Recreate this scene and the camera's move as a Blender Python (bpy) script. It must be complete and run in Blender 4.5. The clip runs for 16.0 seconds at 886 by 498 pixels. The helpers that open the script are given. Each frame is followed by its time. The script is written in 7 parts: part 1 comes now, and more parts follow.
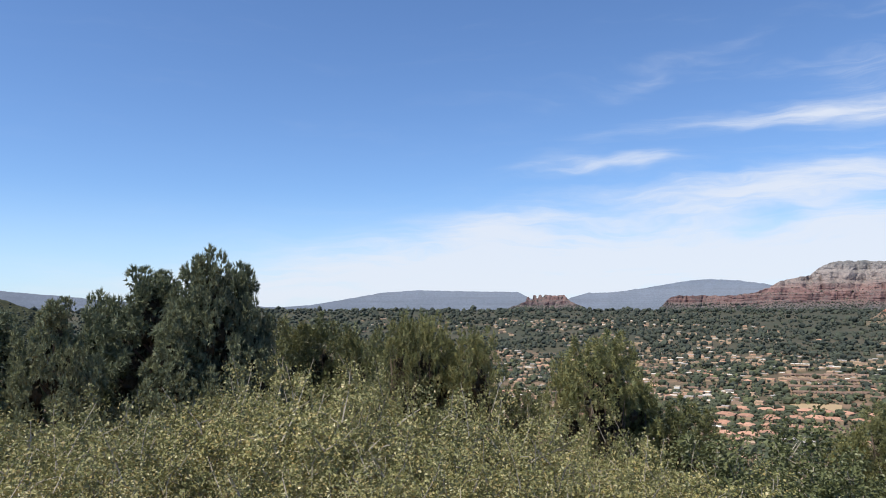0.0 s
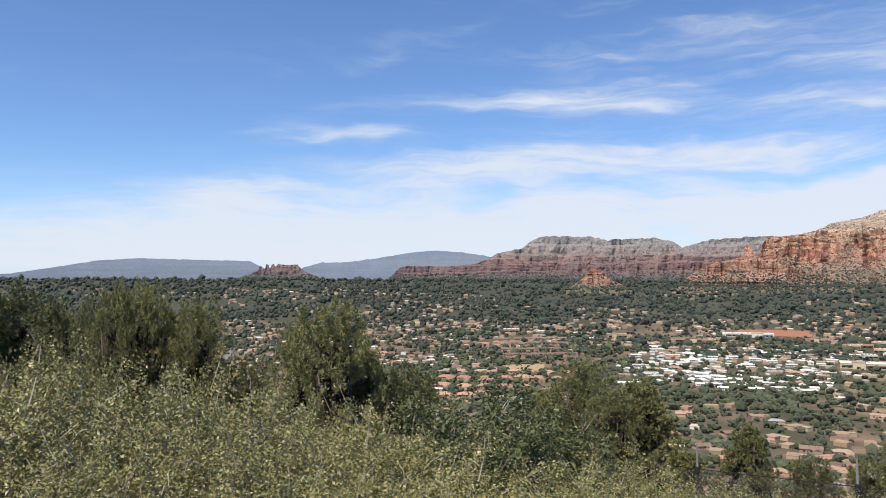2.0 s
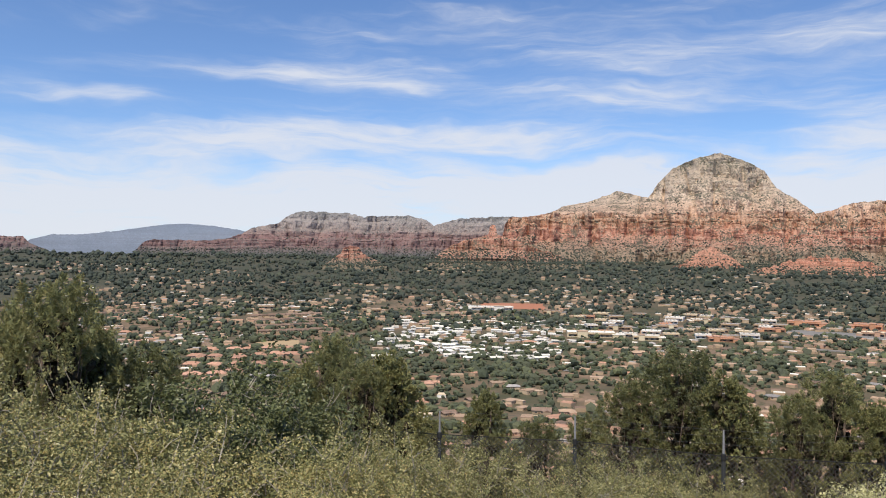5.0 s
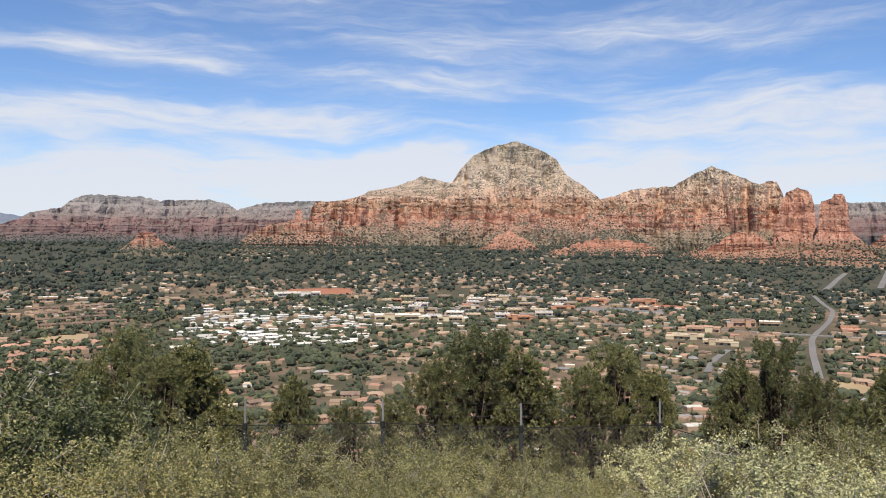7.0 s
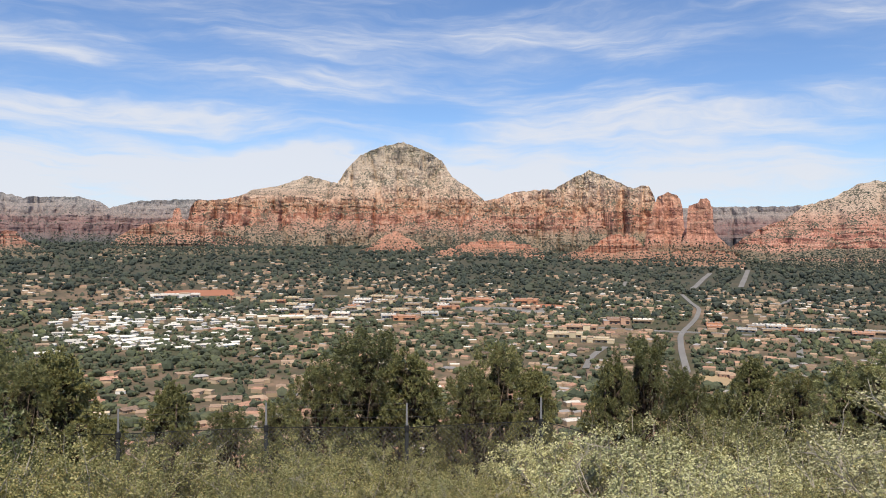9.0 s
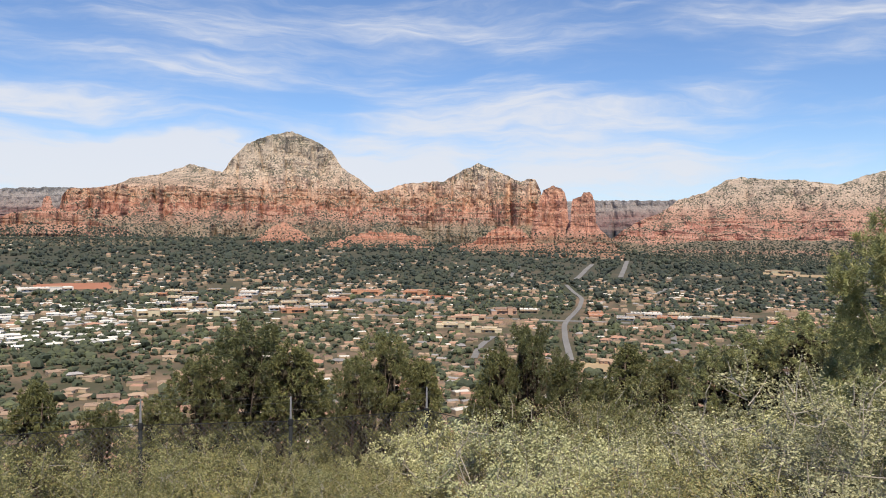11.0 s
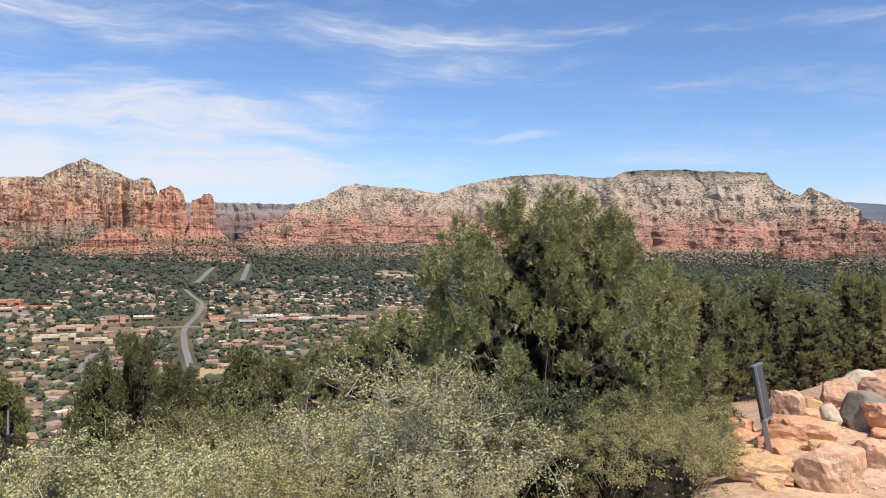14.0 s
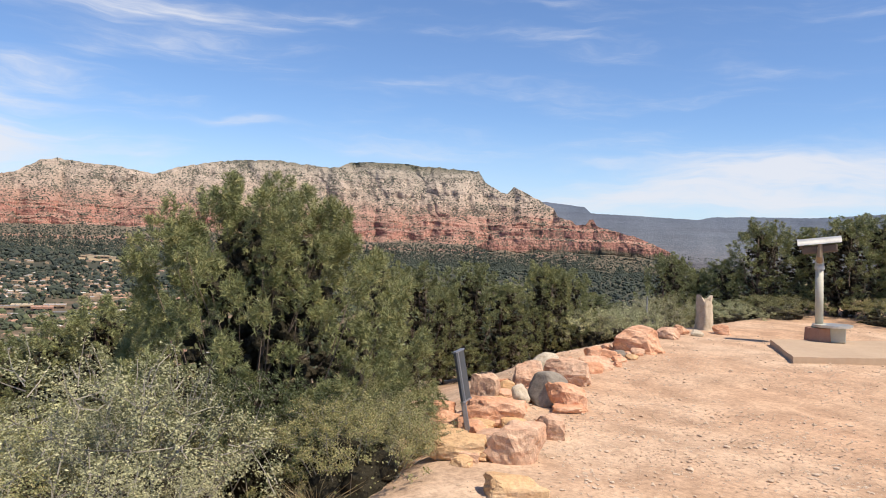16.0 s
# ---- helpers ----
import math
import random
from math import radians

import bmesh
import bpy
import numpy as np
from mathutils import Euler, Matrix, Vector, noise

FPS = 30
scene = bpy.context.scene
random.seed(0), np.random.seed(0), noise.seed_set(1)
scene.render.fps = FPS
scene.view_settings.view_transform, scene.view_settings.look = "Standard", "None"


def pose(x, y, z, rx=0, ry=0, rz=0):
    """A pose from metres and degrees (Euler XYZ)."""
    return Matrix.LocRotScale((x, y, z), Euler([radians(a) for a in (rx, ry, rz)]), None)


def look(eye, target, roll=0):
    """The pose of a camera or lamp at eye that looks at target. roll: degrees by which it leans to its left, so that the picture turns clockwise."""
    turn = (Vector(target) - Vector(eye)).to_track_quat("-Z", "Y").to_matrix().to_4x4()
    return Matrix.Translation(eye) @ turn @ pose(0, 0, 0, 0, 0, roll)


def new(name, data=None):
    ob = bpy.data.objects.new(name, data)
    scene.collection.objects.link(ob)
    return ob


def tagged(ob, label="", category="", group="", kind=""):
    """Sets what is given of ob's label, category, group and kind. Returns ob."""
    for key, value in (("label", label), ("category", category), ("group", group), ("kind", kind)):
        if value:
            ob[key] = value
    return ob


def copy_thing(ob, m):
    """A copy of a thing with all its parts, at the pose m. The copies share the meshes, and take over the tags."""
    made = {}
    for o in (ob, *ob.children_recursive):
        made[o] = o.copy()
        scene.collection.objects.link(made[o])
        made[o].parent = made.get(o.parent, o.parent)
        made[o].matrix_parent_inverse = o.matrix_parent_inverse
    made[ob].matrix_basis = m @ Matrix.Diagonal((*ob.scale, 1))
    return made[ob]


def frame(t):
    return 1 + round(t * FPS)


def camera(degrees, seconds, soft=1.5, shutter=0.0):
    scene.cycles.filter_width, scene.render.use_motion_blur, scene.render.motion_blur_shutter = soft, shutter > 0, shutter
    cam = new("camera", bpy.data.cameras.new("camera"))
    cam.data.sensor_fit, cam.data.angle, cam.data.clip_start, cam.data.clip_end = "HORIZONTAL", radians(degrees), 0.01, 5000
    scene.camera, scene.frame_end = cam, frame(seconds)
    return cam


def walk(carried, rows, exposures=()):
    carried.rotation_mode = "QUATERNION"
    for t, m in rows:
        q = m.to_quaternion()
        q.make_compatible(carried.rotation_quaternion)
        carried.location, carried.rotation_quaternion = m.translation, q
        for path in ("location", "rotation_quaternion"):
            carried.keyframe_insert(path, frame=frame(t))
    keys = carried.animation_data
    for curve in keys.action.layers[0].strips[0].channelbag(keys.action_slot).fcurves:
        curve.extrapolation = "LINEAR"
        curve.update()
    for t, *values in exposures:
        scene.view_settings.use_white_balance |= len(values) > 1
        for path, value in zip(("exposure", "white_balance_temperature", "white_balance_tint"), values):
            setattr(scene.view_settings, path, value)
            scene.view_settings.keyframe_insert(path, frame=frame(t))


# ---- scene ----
# ---------------------------------------------------------------- camera and walk
cam = camera(59.65, 16.0, 1.0)
EYE, SPAN = 1.57, 0.87          # the eye's height over the overlook, metres for one unit of the path
# seconds, east, north, up, yaw, pitch, roll
ROWS = [
    (0.0, 0.0, 0.0, -0.0, 0.01, 4.46, 0.13),
    (0.5, 0.015, 0.065, -0.003, -5.19, 4.25, -0.32),
    (1.0, 0.033, 0.075, -0.0, -9.52, 3.61, -0.28),
    (1.5, 0.065, 0.127, -0.007, -14.45, 2.99, -0.14),
    (2.0, 0.09, 0.191, -0.008, -19.55, 2.19, -0.01),
    (2.5, 0.112, 0.255, -0.01, -23.62, 1.46, -0.25),
    (3.0, 0.114, 0.249, -0.012, -25.54, 1.26, -0.01),
    (3.5, 0.124, 0.246, -0.01, -26.42, 1.53, -0.2),
    (4.0, 0.127, 0.21, -0.014, -28.71, 1.32, -0.24),
    (4.5, 0.155, 0.199, -0.013, -32.25, 0.57, -0.12),
    (5.0, 0.159, 0.159, -0.017, -37.45, 0.47, -0.51),
    (7.5, 0.172, 0.162, -0.007, -54.8, -0.75, 0.05),
    (8.0, 0.164, 0.171, -0.009, -57.98, -0.64, -0.12),
    (10.5, 0.167, 0.134, -0.011, -62.54, -0.58, -0.16),
    (11.0, 0.269, 0.12, -0.036, -68.23, -1.14, -0.42),
    (11.5, 0.269, 0.084, -0.041, -73.01, -1.26, -0.8),
    (12.0, 0.441, 0.111, -0.067, -77.19, -0.37, -0.47),
    (12.5, 0.433, 0.083, -0.074, -81.95, -0.2, -0.85),
    (13.0, 0.42, 0.049, -0.084, -85.45, -0.65, -0.93),
    (13.5, 0.452, 0.013, -0.085, -89.77, -1.01, -0.78),
    (14.0, 0.46, -0.002, -0.083, -95.74, -0.67, -0.64),
    (14.5, 0.442, -0.005, -0.076, -100.86, -0.39, -0.87),
    (15.0, 0.468, -0.048, -0.079, -106.56, -0.71, -1.26),
    (15.5, 0.463, -0.065, -0.071, -111.87, -0.9, -1.88),
    (16.0, 0.469, -0.069, -0.072, -115.94, -0.99, -2.46),
]
EXPOSURES = [(0.0, 0.17, 6500, 11), (5.0, 0.07, 6700, 12), (8.0, 0.10, 6850, 12), (11.0, 0.11, 6850, 12), (14.5, 0.16, 6750, 13), (16.0, 0.16, 6800, 13)]
walk(cam, [(t, pose(SPAN * x, SPAN * y, EYE + SPAN * z, 90 + pitch, roll, yaw)) for t, x, y, z, yaw, pitch, roll in ROWS], EXPOSURES)

# ---------------------------------------------------------------- world, sun
SUN_AZ, SUN_EL = 238.0, 58.0    # clockwise from +y, and above the horizon


def build_world():
    world = bpy.data.worlds.new("daylight")
    scene.world = world
    world.use_nodes = True
    nt = world.node_tree
    nt.nodes.clear()
    N = Nodes(nt)
    sky = nt.nodes.new("ShaderNodeTexSky")
    sky.sky_type, sky.sun_disc = "NISHITA", False
    sky.sun_elevation, sky.sun_rotation = radians(SUN_EL), radians(SUN_AZ)
    sky.altitude, sky.air_density, sky.dust_density, sky.ozone_density = 1400, 1.0, 0.6, 2.0
    gen = nt.nodes.new("ShaderNodeTexCoord").outputs["Generated"]
    x, y, z = N.xyz(gen)
    az = N.math("MULTIPLY", N.math("ARCTAN2", x, y), 57.2958)
    el = N.math("MULTIPLY", N.math("ARCSINE", z), 57.2958)
    # fibres drawn out along the wind, and slow waves that bend every bank of cloud
    wave = N.math("SUBTRACT", N.noise(N.vec(N.math("MULTIPLY", az, 0.055), N.math("MULTIPLY", el, 0.16), 3.0), 1.0, 4, 0.55), 0.5)
    bent = N.math("MULTIPLY_ADD", wave, 5.5, el)
    drift = N.math("MULTIPLY_ADD", N.math("SUBTRACT", N.noise(N.vec(N.math("MULTIPLY", az, 0.10), N.math("MULTIPLY", el, 0.30), 9.0), 1.0, 3, 0.5), 0.5), 9.0, az)
    big = N.noise(N.vec(N.math("MULTIPLY", az, 0.075), N.math("MULTIPLY", bent, 0.52), 0.0), 1.0, 6, 0.58)
    fine = N.noise(N.vec(N.math("MULTIPLY", az, 0.16), N.math("MULTIPLY", bent, 1.25), 7.0), 1.0, 6, 0.62)
    mixd = N.math("MULTIPLY_ADD", big, 0.52, N.math("MULTIPLY", fine, 0.48))
    field = N.math("MULTIPLY", N.remap(big, 0.44, 0.78, 0.03, 0.32), N.remap(az, 0.0, 40.0, 0.1, 1.0))

    def cloud(a, e, wide, high, tilt, amount):
        """A bank or streak of cirrus: bearing and height of its middle, half width and half height in degrees."""
        nonlocal field
        dx = N.math("MULTIPLY_ADD", drift, 1 / wide, -a / wide)
        dy = N.math("MULTIPLY_ADD", bent, 1 / high, -e / high)
        dy = N.math("MULTIPLY_ADD", dx, -tilt * wide / high, dy)
        r2 = N.math("MULTIPLY_ADD", dx, dx, N.math("MULTIPLY", dy, dy))
        field = N.math("MULTIPLY_ADD", N.math("EXPONENT", N.math("MULTIPLY", r2, -1.0)), amount, field)

    cloud(-10, 1.6, 15, 2.4, 0.08, 0.78)
    cloud(10, 2.8, 18, 3.5, 0.03, 1.10)
    cloud(5, 6.3, 6, 1.1, 0.05, 0.45)
    cloud(25, 7.9, 12, 1.1, 0.0, 0.62)
    cloud(22.5, 5.8, 3.5, 0.7, 0.0, -0.60)
    cloud(11.5, 10.1, 4.6, 0.55, 0.0, 0.62)
    cloud(22, 13.2, 9, 0.8, 0.08, 0.50)
    cloud(16, 17.0, 9, 0.6, 0.30, 0.20)
    cloud(31, 12.8, 8, 1.1, -0.08, 0.58)
    cloud(33, 4.0, 17, 2.7, 0.0, 0.90)
    cloud(36, 8.7, 11, 0.9, -0.03, 0.52)
    cloud(48, 11.0, 8, 1.0, 0.05, 0.50)
    cloud(50, 5.0, 14, 2.3, 0.0, 0.85)
    cloud(46, 7.3, 6, 0.5, 0.0, -0.40)
    cloud(60, 9.0, 4, 0.8, -0.10, -0.35)
    cloud(66, 15.2, 15, 1.7, -0.05, 0.50)
    cloud(40, 16.6, 10, 1.2, 0.03, 0.36)
    cloud(54, 13.0, 10, 1.5, -0.05, 0.45)
    cloud(73, 8.0, 12, 1.7, -0.07, 0.88)
    cloud(67, 4.5, 14, 2.3, 0.0, 0.75)
    cloud(81, 4.6, 10, 1.7, -0.05, 0.55)
    cloud(85, 8.2, 6, 0.7, -0.12, 0.48)
    cloud(95, 14.9, 9, 1.5, 0.04, 0.62)
    cloud(101, 7.4, 3.4, 0.32, 0.02, 0.50)
    cloud(90, 11.3, 2.6, 0.5, 0.0, 0.38)
    cloud(112, 10.6, 4.0, 0.45, 0.05, 0.30)
    cloud(140, 4.7, 11, 1.6, 0.03, 1.15)
    cloud(88, 9.6, 4, 0.8, -0.10, 0.50)
    cloud(127, 5.9, 5, 0.4, -0.06, 0.42)
    cloud(128, 3.4, 6, 1.0, 0.0, 0.45)
    dens = N.math("MULTIPLY", field, N.math("MULTIPLY_ADD", mixd, 2.7, -0.42))
    dens = N.math("MULTIPLY_ADD", N.math("SUBTRACT", mixd, 0.5), 0.50, dens)
    dens = N.remap(dens, 0.0, 1.08, 0.0, 0.88)
    haze = N.remap(z, 0.0, 0.16, 0.45, 0.0)
    scaled = N.mixcol("MULTIPLY", 1.0, sky.outputs["Color"], (SKY, SKY, SKY, 1))
    tint = N.mixcol("MULTIPLY", 1.0, scaled, (0.76, 0.94, 1.16, 1))
    hazed = N.mixcol("MIX", haze, tint, (0.55, 0.70, 0.90, 1))
    col = N.mixcol("MIX", dens, hazed, (0.70, 0.75, 0.83, 1))
    bg = nt.nodes.new("ShaderNodeBackground")
    nt.links.new(col, bg.inputs["Color"])
    bg.inputs["Strength"].default_value = 1.0
    out = nt.nodes.new("ShaderNodeOutputWorld")
    nt.links.new(bg.outputs[0], out.inputs[0])


SKY = 0.122


class Nodes:
    """Brief ways to write node trees."""

    def __init__(self, tree):
        self.t = tree

    def put(self, sock, val):
        if hasattr(val, "is_output"):
            self.t.links.new(val, sock)
        else:
            sock.default_value = val

    def math(self, op, a, b=0.0, c=0.0):
        n = self.t.nodes.new("ShaderNodeMath")
        n.operation = op
        for i, q in enumerate((a, b, c)):
            self.put(n.inputs[i], q)
        return n.outputs[0]

    def xyz(self, v):
        n = self.t.nodes.new("ShaderNodeSeparateXYZ")
        self.put(n.inputs[0], v)
        return n.outputs[0], n.outputs[1], n.outputs[2]

    def vec(self, x, y, z):
        n = self.t.nodes.new("ShaderNodeCombineXYZ")
        for i, q in enumerate((x, y, z)):
            self.put(n.inputs[i], q)
        return n.outputs[0]

    def noise(self, v, scale, detail=3, rough=0.5):
        n = self.t.nodes.new("ShaderNodeTexNoise")
        self.put(n.inputs["Vector"], v)
        n.inputs["Scale"].default_value = scale
        n.inputs["Detail"].default_value = detail
        n.inputs["Roughness"].default_value = rough
        return n.outputs[0]

    def voronoi(self, v, scale, out="Distance"):
        n = self.t.nodes.new("ShaderNodeTexVoronoi")
        self.put(n.inputs["Vector"], v)
        n.inputs["Scale"].default_value = scale
        return n.outputs[out]

    def remap(self, v, a, b, c=0.0, d=1.0):
        n = self.t.nodes.new("ShaderNodeMapRange")
        n.interpolation_type = "SMOOTHSTEP"
        for i, q in enumerate((v, a, b, c, d)):
            self.put(n.inputs[i], q)
        return n.outputs[0]

    def mixcol(self, mode, fac, a, b):
        n = self.t.nodes.new("ShaderNodeMix")
        n.data_type, n.blend_type = "RGBA", mode
        self.put(n.inputs[0], fac)
        self.put(n.inputs[6], a)
        self.put(n.inputs[7], b)
        return n.outputs[2]

    def ramp(self, fac, stops):
        n = self.t.nodes.new("ShaderNodeValToRGB")
        self.put(n.inputs[0], fac)
        e = n.color_ramp.elements
        while len(e) < len(stops):
            e.new(0.5)
        for k, (p, col) in zip(e, stops):
            k.position, k.color = p, (*col, 1)
        return n.outputs[0]

    def scale(self, v, sx, sy, sz):
        n = self.t.nodes.new("ShaderNodeVectorMath")
        n.operation = "MULTIPLY"
        self.put(n.inputs[0], v)
        n.inputs[1].default_value = (sx, sy, sz)
        return n.outputs[0]


build_world()
sun = new("sun", bpy.data.lights.new("sun", "SUN"))
sun.data.energy, sun.data.angle, sun.data.color = 5.0, radians(0.53), (1.0, 0.93, 0.80)
_a, _e = radians(SUN_AZ), radians(SUN_EL)
sun.matrix_world = look(60 * Vector((math.sin(_a) * math.cos(_e), math.cos(_a) * math.cos(_e), math.sin(_e))), (0, 0, 0))


# ---------------------------------------------------------------- numbers for shapes
def hash2(ix, iy, seed):
    n = (ix.astype(np.int64) * 374761393 + iy.astype(np.int64) * 668265263 + seed * 974634777) & 0x7FFFFFFF
    n = ((n ^ (n >> 13)) * 1274126177) & 0x7FFFFFFF
    return ((n ^ (n >> 16)) & 0xFFFFF) / float(0xFFFFF)


def vnoise(x, y, seed=0):
    """Smooth value noise from 0 to 1."""
    x, y = np.broadcast_arrays(np.asarray(x, float), np.asarray(y, float))
    ix, iy = np.floor(x), np.floor(y)
    fx, fy = x - ix, y - iy
    fx, fy = fx * fx * (3 - 2 * fx), fy * fy * (3 - 2 * fy)
    a, b = hash2(ix, iy, seed), hash2(ix + 1, iy, seed)
    c, d = hash2(ix, iy + 1, seed), hash2(ix + 1, iy + 1, seed)
    return (a + (b - a) * fx) * (1 - fy) + (c + (d - c) * fx) * fy


def fbm(x, y, octaves=4, seed=0, gain=0.5):
    s, amp, tot = 0.0, 1.0, 0.0
    for k in range(octaves):
        s = s + amp * vnoise(np.asarray(x) * 2 ** k, np.asarray(y) * 2 ** k, seed + 17 * k)
        tot += amp
        amp *= gain
    return s / tot


def spot(az, r):
    """x, y at an azimuth (degrees clockwise from +y) and a distance."""
    a = np.radians(az)
    return r * np.sin(a), r * np.cos(a)


def stand(az, d):
    """The same from where the viewer stands when he faces that way."""
    ex = np.interp(az, (-30, 15, 40, 65, 85, 110, 145), (0.0, 0.08, 0.14, 0.15, 0.35, 0.40, 0.41))
    ey = np.interp(az, (-30, 15, 40, 65, 85, 110, 145), (0.0, 0.18, 0.14, 0.13, 0.08, 0.0, -0.06))
    x, y = spot(az, d)
    return float(ex + x), float(ey + y)


def smooth(e0, e1, x):
    t = np.clip((x - e0) / (e1 - e0), 0, 1)
    return t * t * (3 - 2 * t)


# rim of the overlook: the flat ground lies to the south-east of it
RIM = [(-90, 14), (-14, 5.0), (-4, 2.6), (0, 2.3), (2.4, 1.4), (3.6, -1.2), (5.4, -2.7), (8.9, -6.0), (11.0, -10.2), (13.0, -15.0), (17, -22), (30, -70)]
FOOT = [(-180, -30), (-60, -12), (-30, -6), (20, -8), (36, -17), (57, -18), (75, -58), (81, -66), (93, -95), (118, -98), (131, -118), (150, -122), (180, -60)]
VALE = -168.0


def rim_gap(x, y):
    """Distance outwards from the rim; negative on the flat ground."""
    x, y = np.asarray(x, float), np.asarray(y, float)
    best, side = np.full(x.shape, 1e9), np.full(x.shape, 1.0)
    for (ax, ay), (bx, by) in zip(RIM[:-1], RIM[1:]):
        dx, dy = bx - ax, by - ay
        t = np.clip(((x - ax) * dx + (y - ay) * dy) / (dx * dx + dy * dy), 0, 1)
        d = np.hypot(x - ax - t * dx, y - ay - t * dy)
        sgn = np.where((x - ax) * dy - (y - ay) * dx < 0, 1.0, -1.0)
        closer = d < best
        best, side = np.where(closer, d, best), np.where(closer, sgn, side)
    return best * side


def ground_z(x, y):
    x, y = np.asarray(x, float), np.asarray(y, float)
    r = np.hypot(x, y)
    az = np.degrees(np.arctan2(x, y))
    s = np.maximum(rim_gap(x, y), 0)
    near = -0.30 * s - 0.10 * np.minimum(s, 2.0) + (fbm(x * 0.35, y * 0.35, 3, 5) - 0.5) * np.minimum(0.5, 0.04 + 0.1 * s)
    fa, fz = np.array(FOOT).T
    foot = np.interp(az, fa, fz)
    k = np.clip((r - 850) / (3300 - 850), 0, 1.25)
    vale = VALE + (foot - VALE) * np.minimum(k, 1) ** 1.15 + (fbm(x / 260, y / 260, 3, 9) - 0.5) * 10 * smooth(400, 1000, r)
    return np.where(s > 60, np.maximum(near, -0.42 * s) * (1 - smooth(60, 560, s)) + vale * smooth(60, 560, s), near)


def ground_hit(az, el):
    """Distance at which a sight line from the overlook at that elevation meets the ground."""
    r = np.arange(250.0, 4900.0, 5.0)
    x, y = spot(az, r)
    below = EYE + r * math.tan(radians(el)) < ground_z(x, y)
    return float(r[np.argmax(below)]) if below.any() else 4600.0


# ---------------------------------------------------------------- mesh helpers
def mesh_np(name, verts, faces, mats=(), smooth_it=False, idx=None):
    """A mesh from arrays: verts (n, 3), faces (m, 3 or 4)."""
    me = bpy.data.meshes.new(name)
    verts = np.ascontiguousarray(verts, np.float32)
    faces = np.ascontiguousarray(faces, np.int32)
    m, k = faces.shape
    me.vertices.add(len(verts))
    me.vertices.foreach_set("co", verts.ravel())
    me.loops.add(m * k)
    me.loops.foreach_set("vertex_index", faces.ravel())
    me.polygons.add(m)
    me.polygons.foreach_set("loop_start", np.arange(0, m * k, k, dtype=np.int32))
    me.polygons.foreach_set("loop_total", np.full(m, k, np.int32))
    for mt in mats:
        me.materials.append(mt)
    if idx is not None:
        me.polygons.foreach_set("material_index", np.ascontiguousarray(idx, np.int32))
    me.polygons.foreach_set("use_smooth", np.full(m, smooth_it))
    me.update(calc_edges=True)
    return me


def ob_np(name, verts, faces, mat, parent=None, smooth_it=False, label=""):
    ob = new(name, mesh_np(name, verts, faces, (mat,), smooth_it))
    ob.parent = parent
    if label:
        ob["label"] = label
    return ob


def part(name, bm, mat, parent=None, label="", smooth_it=False):
    me = bpy.data.meshes.new(name)
    for f in bm.faces:
        f.smooth = smooth_it
    bm.to_mesh(me)
    bm.free()
    me.materials.append(mat)
    ob = new(name, me)
    ob.parent = parent
    if label:
        ob["label"] = label
    return ob


def thing(name, m, label, category, group="", kind=""):
    ob = new(name)
    ob.matrix_world = m
    ob.empty_display_size = 0.2
    return tagged(ob, label, category, group, kind)


def box(sx, sy, sz, at=(0, 0, 0), turn=None, bevel=0.0):
    bm = bmesh.new()
    bmesh.ops.create_cube(bm, size=1.0)
    m = Matrix.Translation(at) @ (turn or Matrix.Identity(4)) @ Matrix.Diagonal((sx, sy, sz, 1))
    bmesh.ops.transform(bm, matrix=m, verts=bm.verts)
    if bevel:
        bmesh.ops.bevel(bm, geom=list(bm.edges), offset=bevel, segments=2, affect="EDGES", profile=0.5)
    return bm


def tube(bm, pts, radii, sides=6):
    """A tapered tube along points, added to bm."""
    rings = []
    pts = [Vector(p) for p in pts]
    for i, p in enumerate(pts):
        d = (Vector(pts[min(i + 1, len(pts) - 1)]) - Vector(pts[max(i - 1, 0)])).normalized()
        a = d.orthogonal().normalized()
        b = d.cross(a)
        rings.append([bm.verts.new(p + float(radii[i]) * (math.cos(q) * a + math.sin(q) * b)) for q in [2 * math.pi * k / sides for k in range(sides)]])
    for r0, r1 in zip(rings[:-1], rings[1:]):
        for k in range(sides):
            bm.faces.new((r0[k], r0[(k + 1) % sides], r1[(k + 1) % sides], r1[k]))
    bm.faces.new(rings[0][::-1])
    bm.faces.new(rings[-1])
    return bm


# ---------------------------------------------------------------- materials
def material(name):
    m = bpy.data.materials.new(name)
    m.use_nodes = True
    m.node_tree.nodes.clear()
    return m, Nodes(m.node_tree)


def finish(m, N, col, rough=0.9, bump=None, strength=0.4, dist=0.02, metal=0.0, spec=0.3):
    b = m.node_tree.nodes.new("ShaderNodeBsdfPrincipled")
    N.put(b.inputs["Base Color"], col)
    N.put(b.inputs["Roughness"], rough)
    b.inputs["Metallic"].default_value = metal
    b.inputs["Specular IOR Level"].default_value = spec
    if bump is not None:
        n = m.node_tree.nodes.new("ShaderNodeBump")
        n.inputs["Strength"].default_value, n.inputs["Distance"].default_value = strength, dist
        N.put(n.inputs["Height"], bump)
        m.node_tree.links.new(n.outputs[0], b.inputs["Normal"])
    o = m.node_tree.nodes.new("ShaderNodeOutputMaterial")
    m.node_tree.links.new(b.outputs[0], o.inputs[0])
    return m


def geo(N, what="Position"):
    return N.t.nodes.new("ShaderNodeNewGeometry").outputs[what]


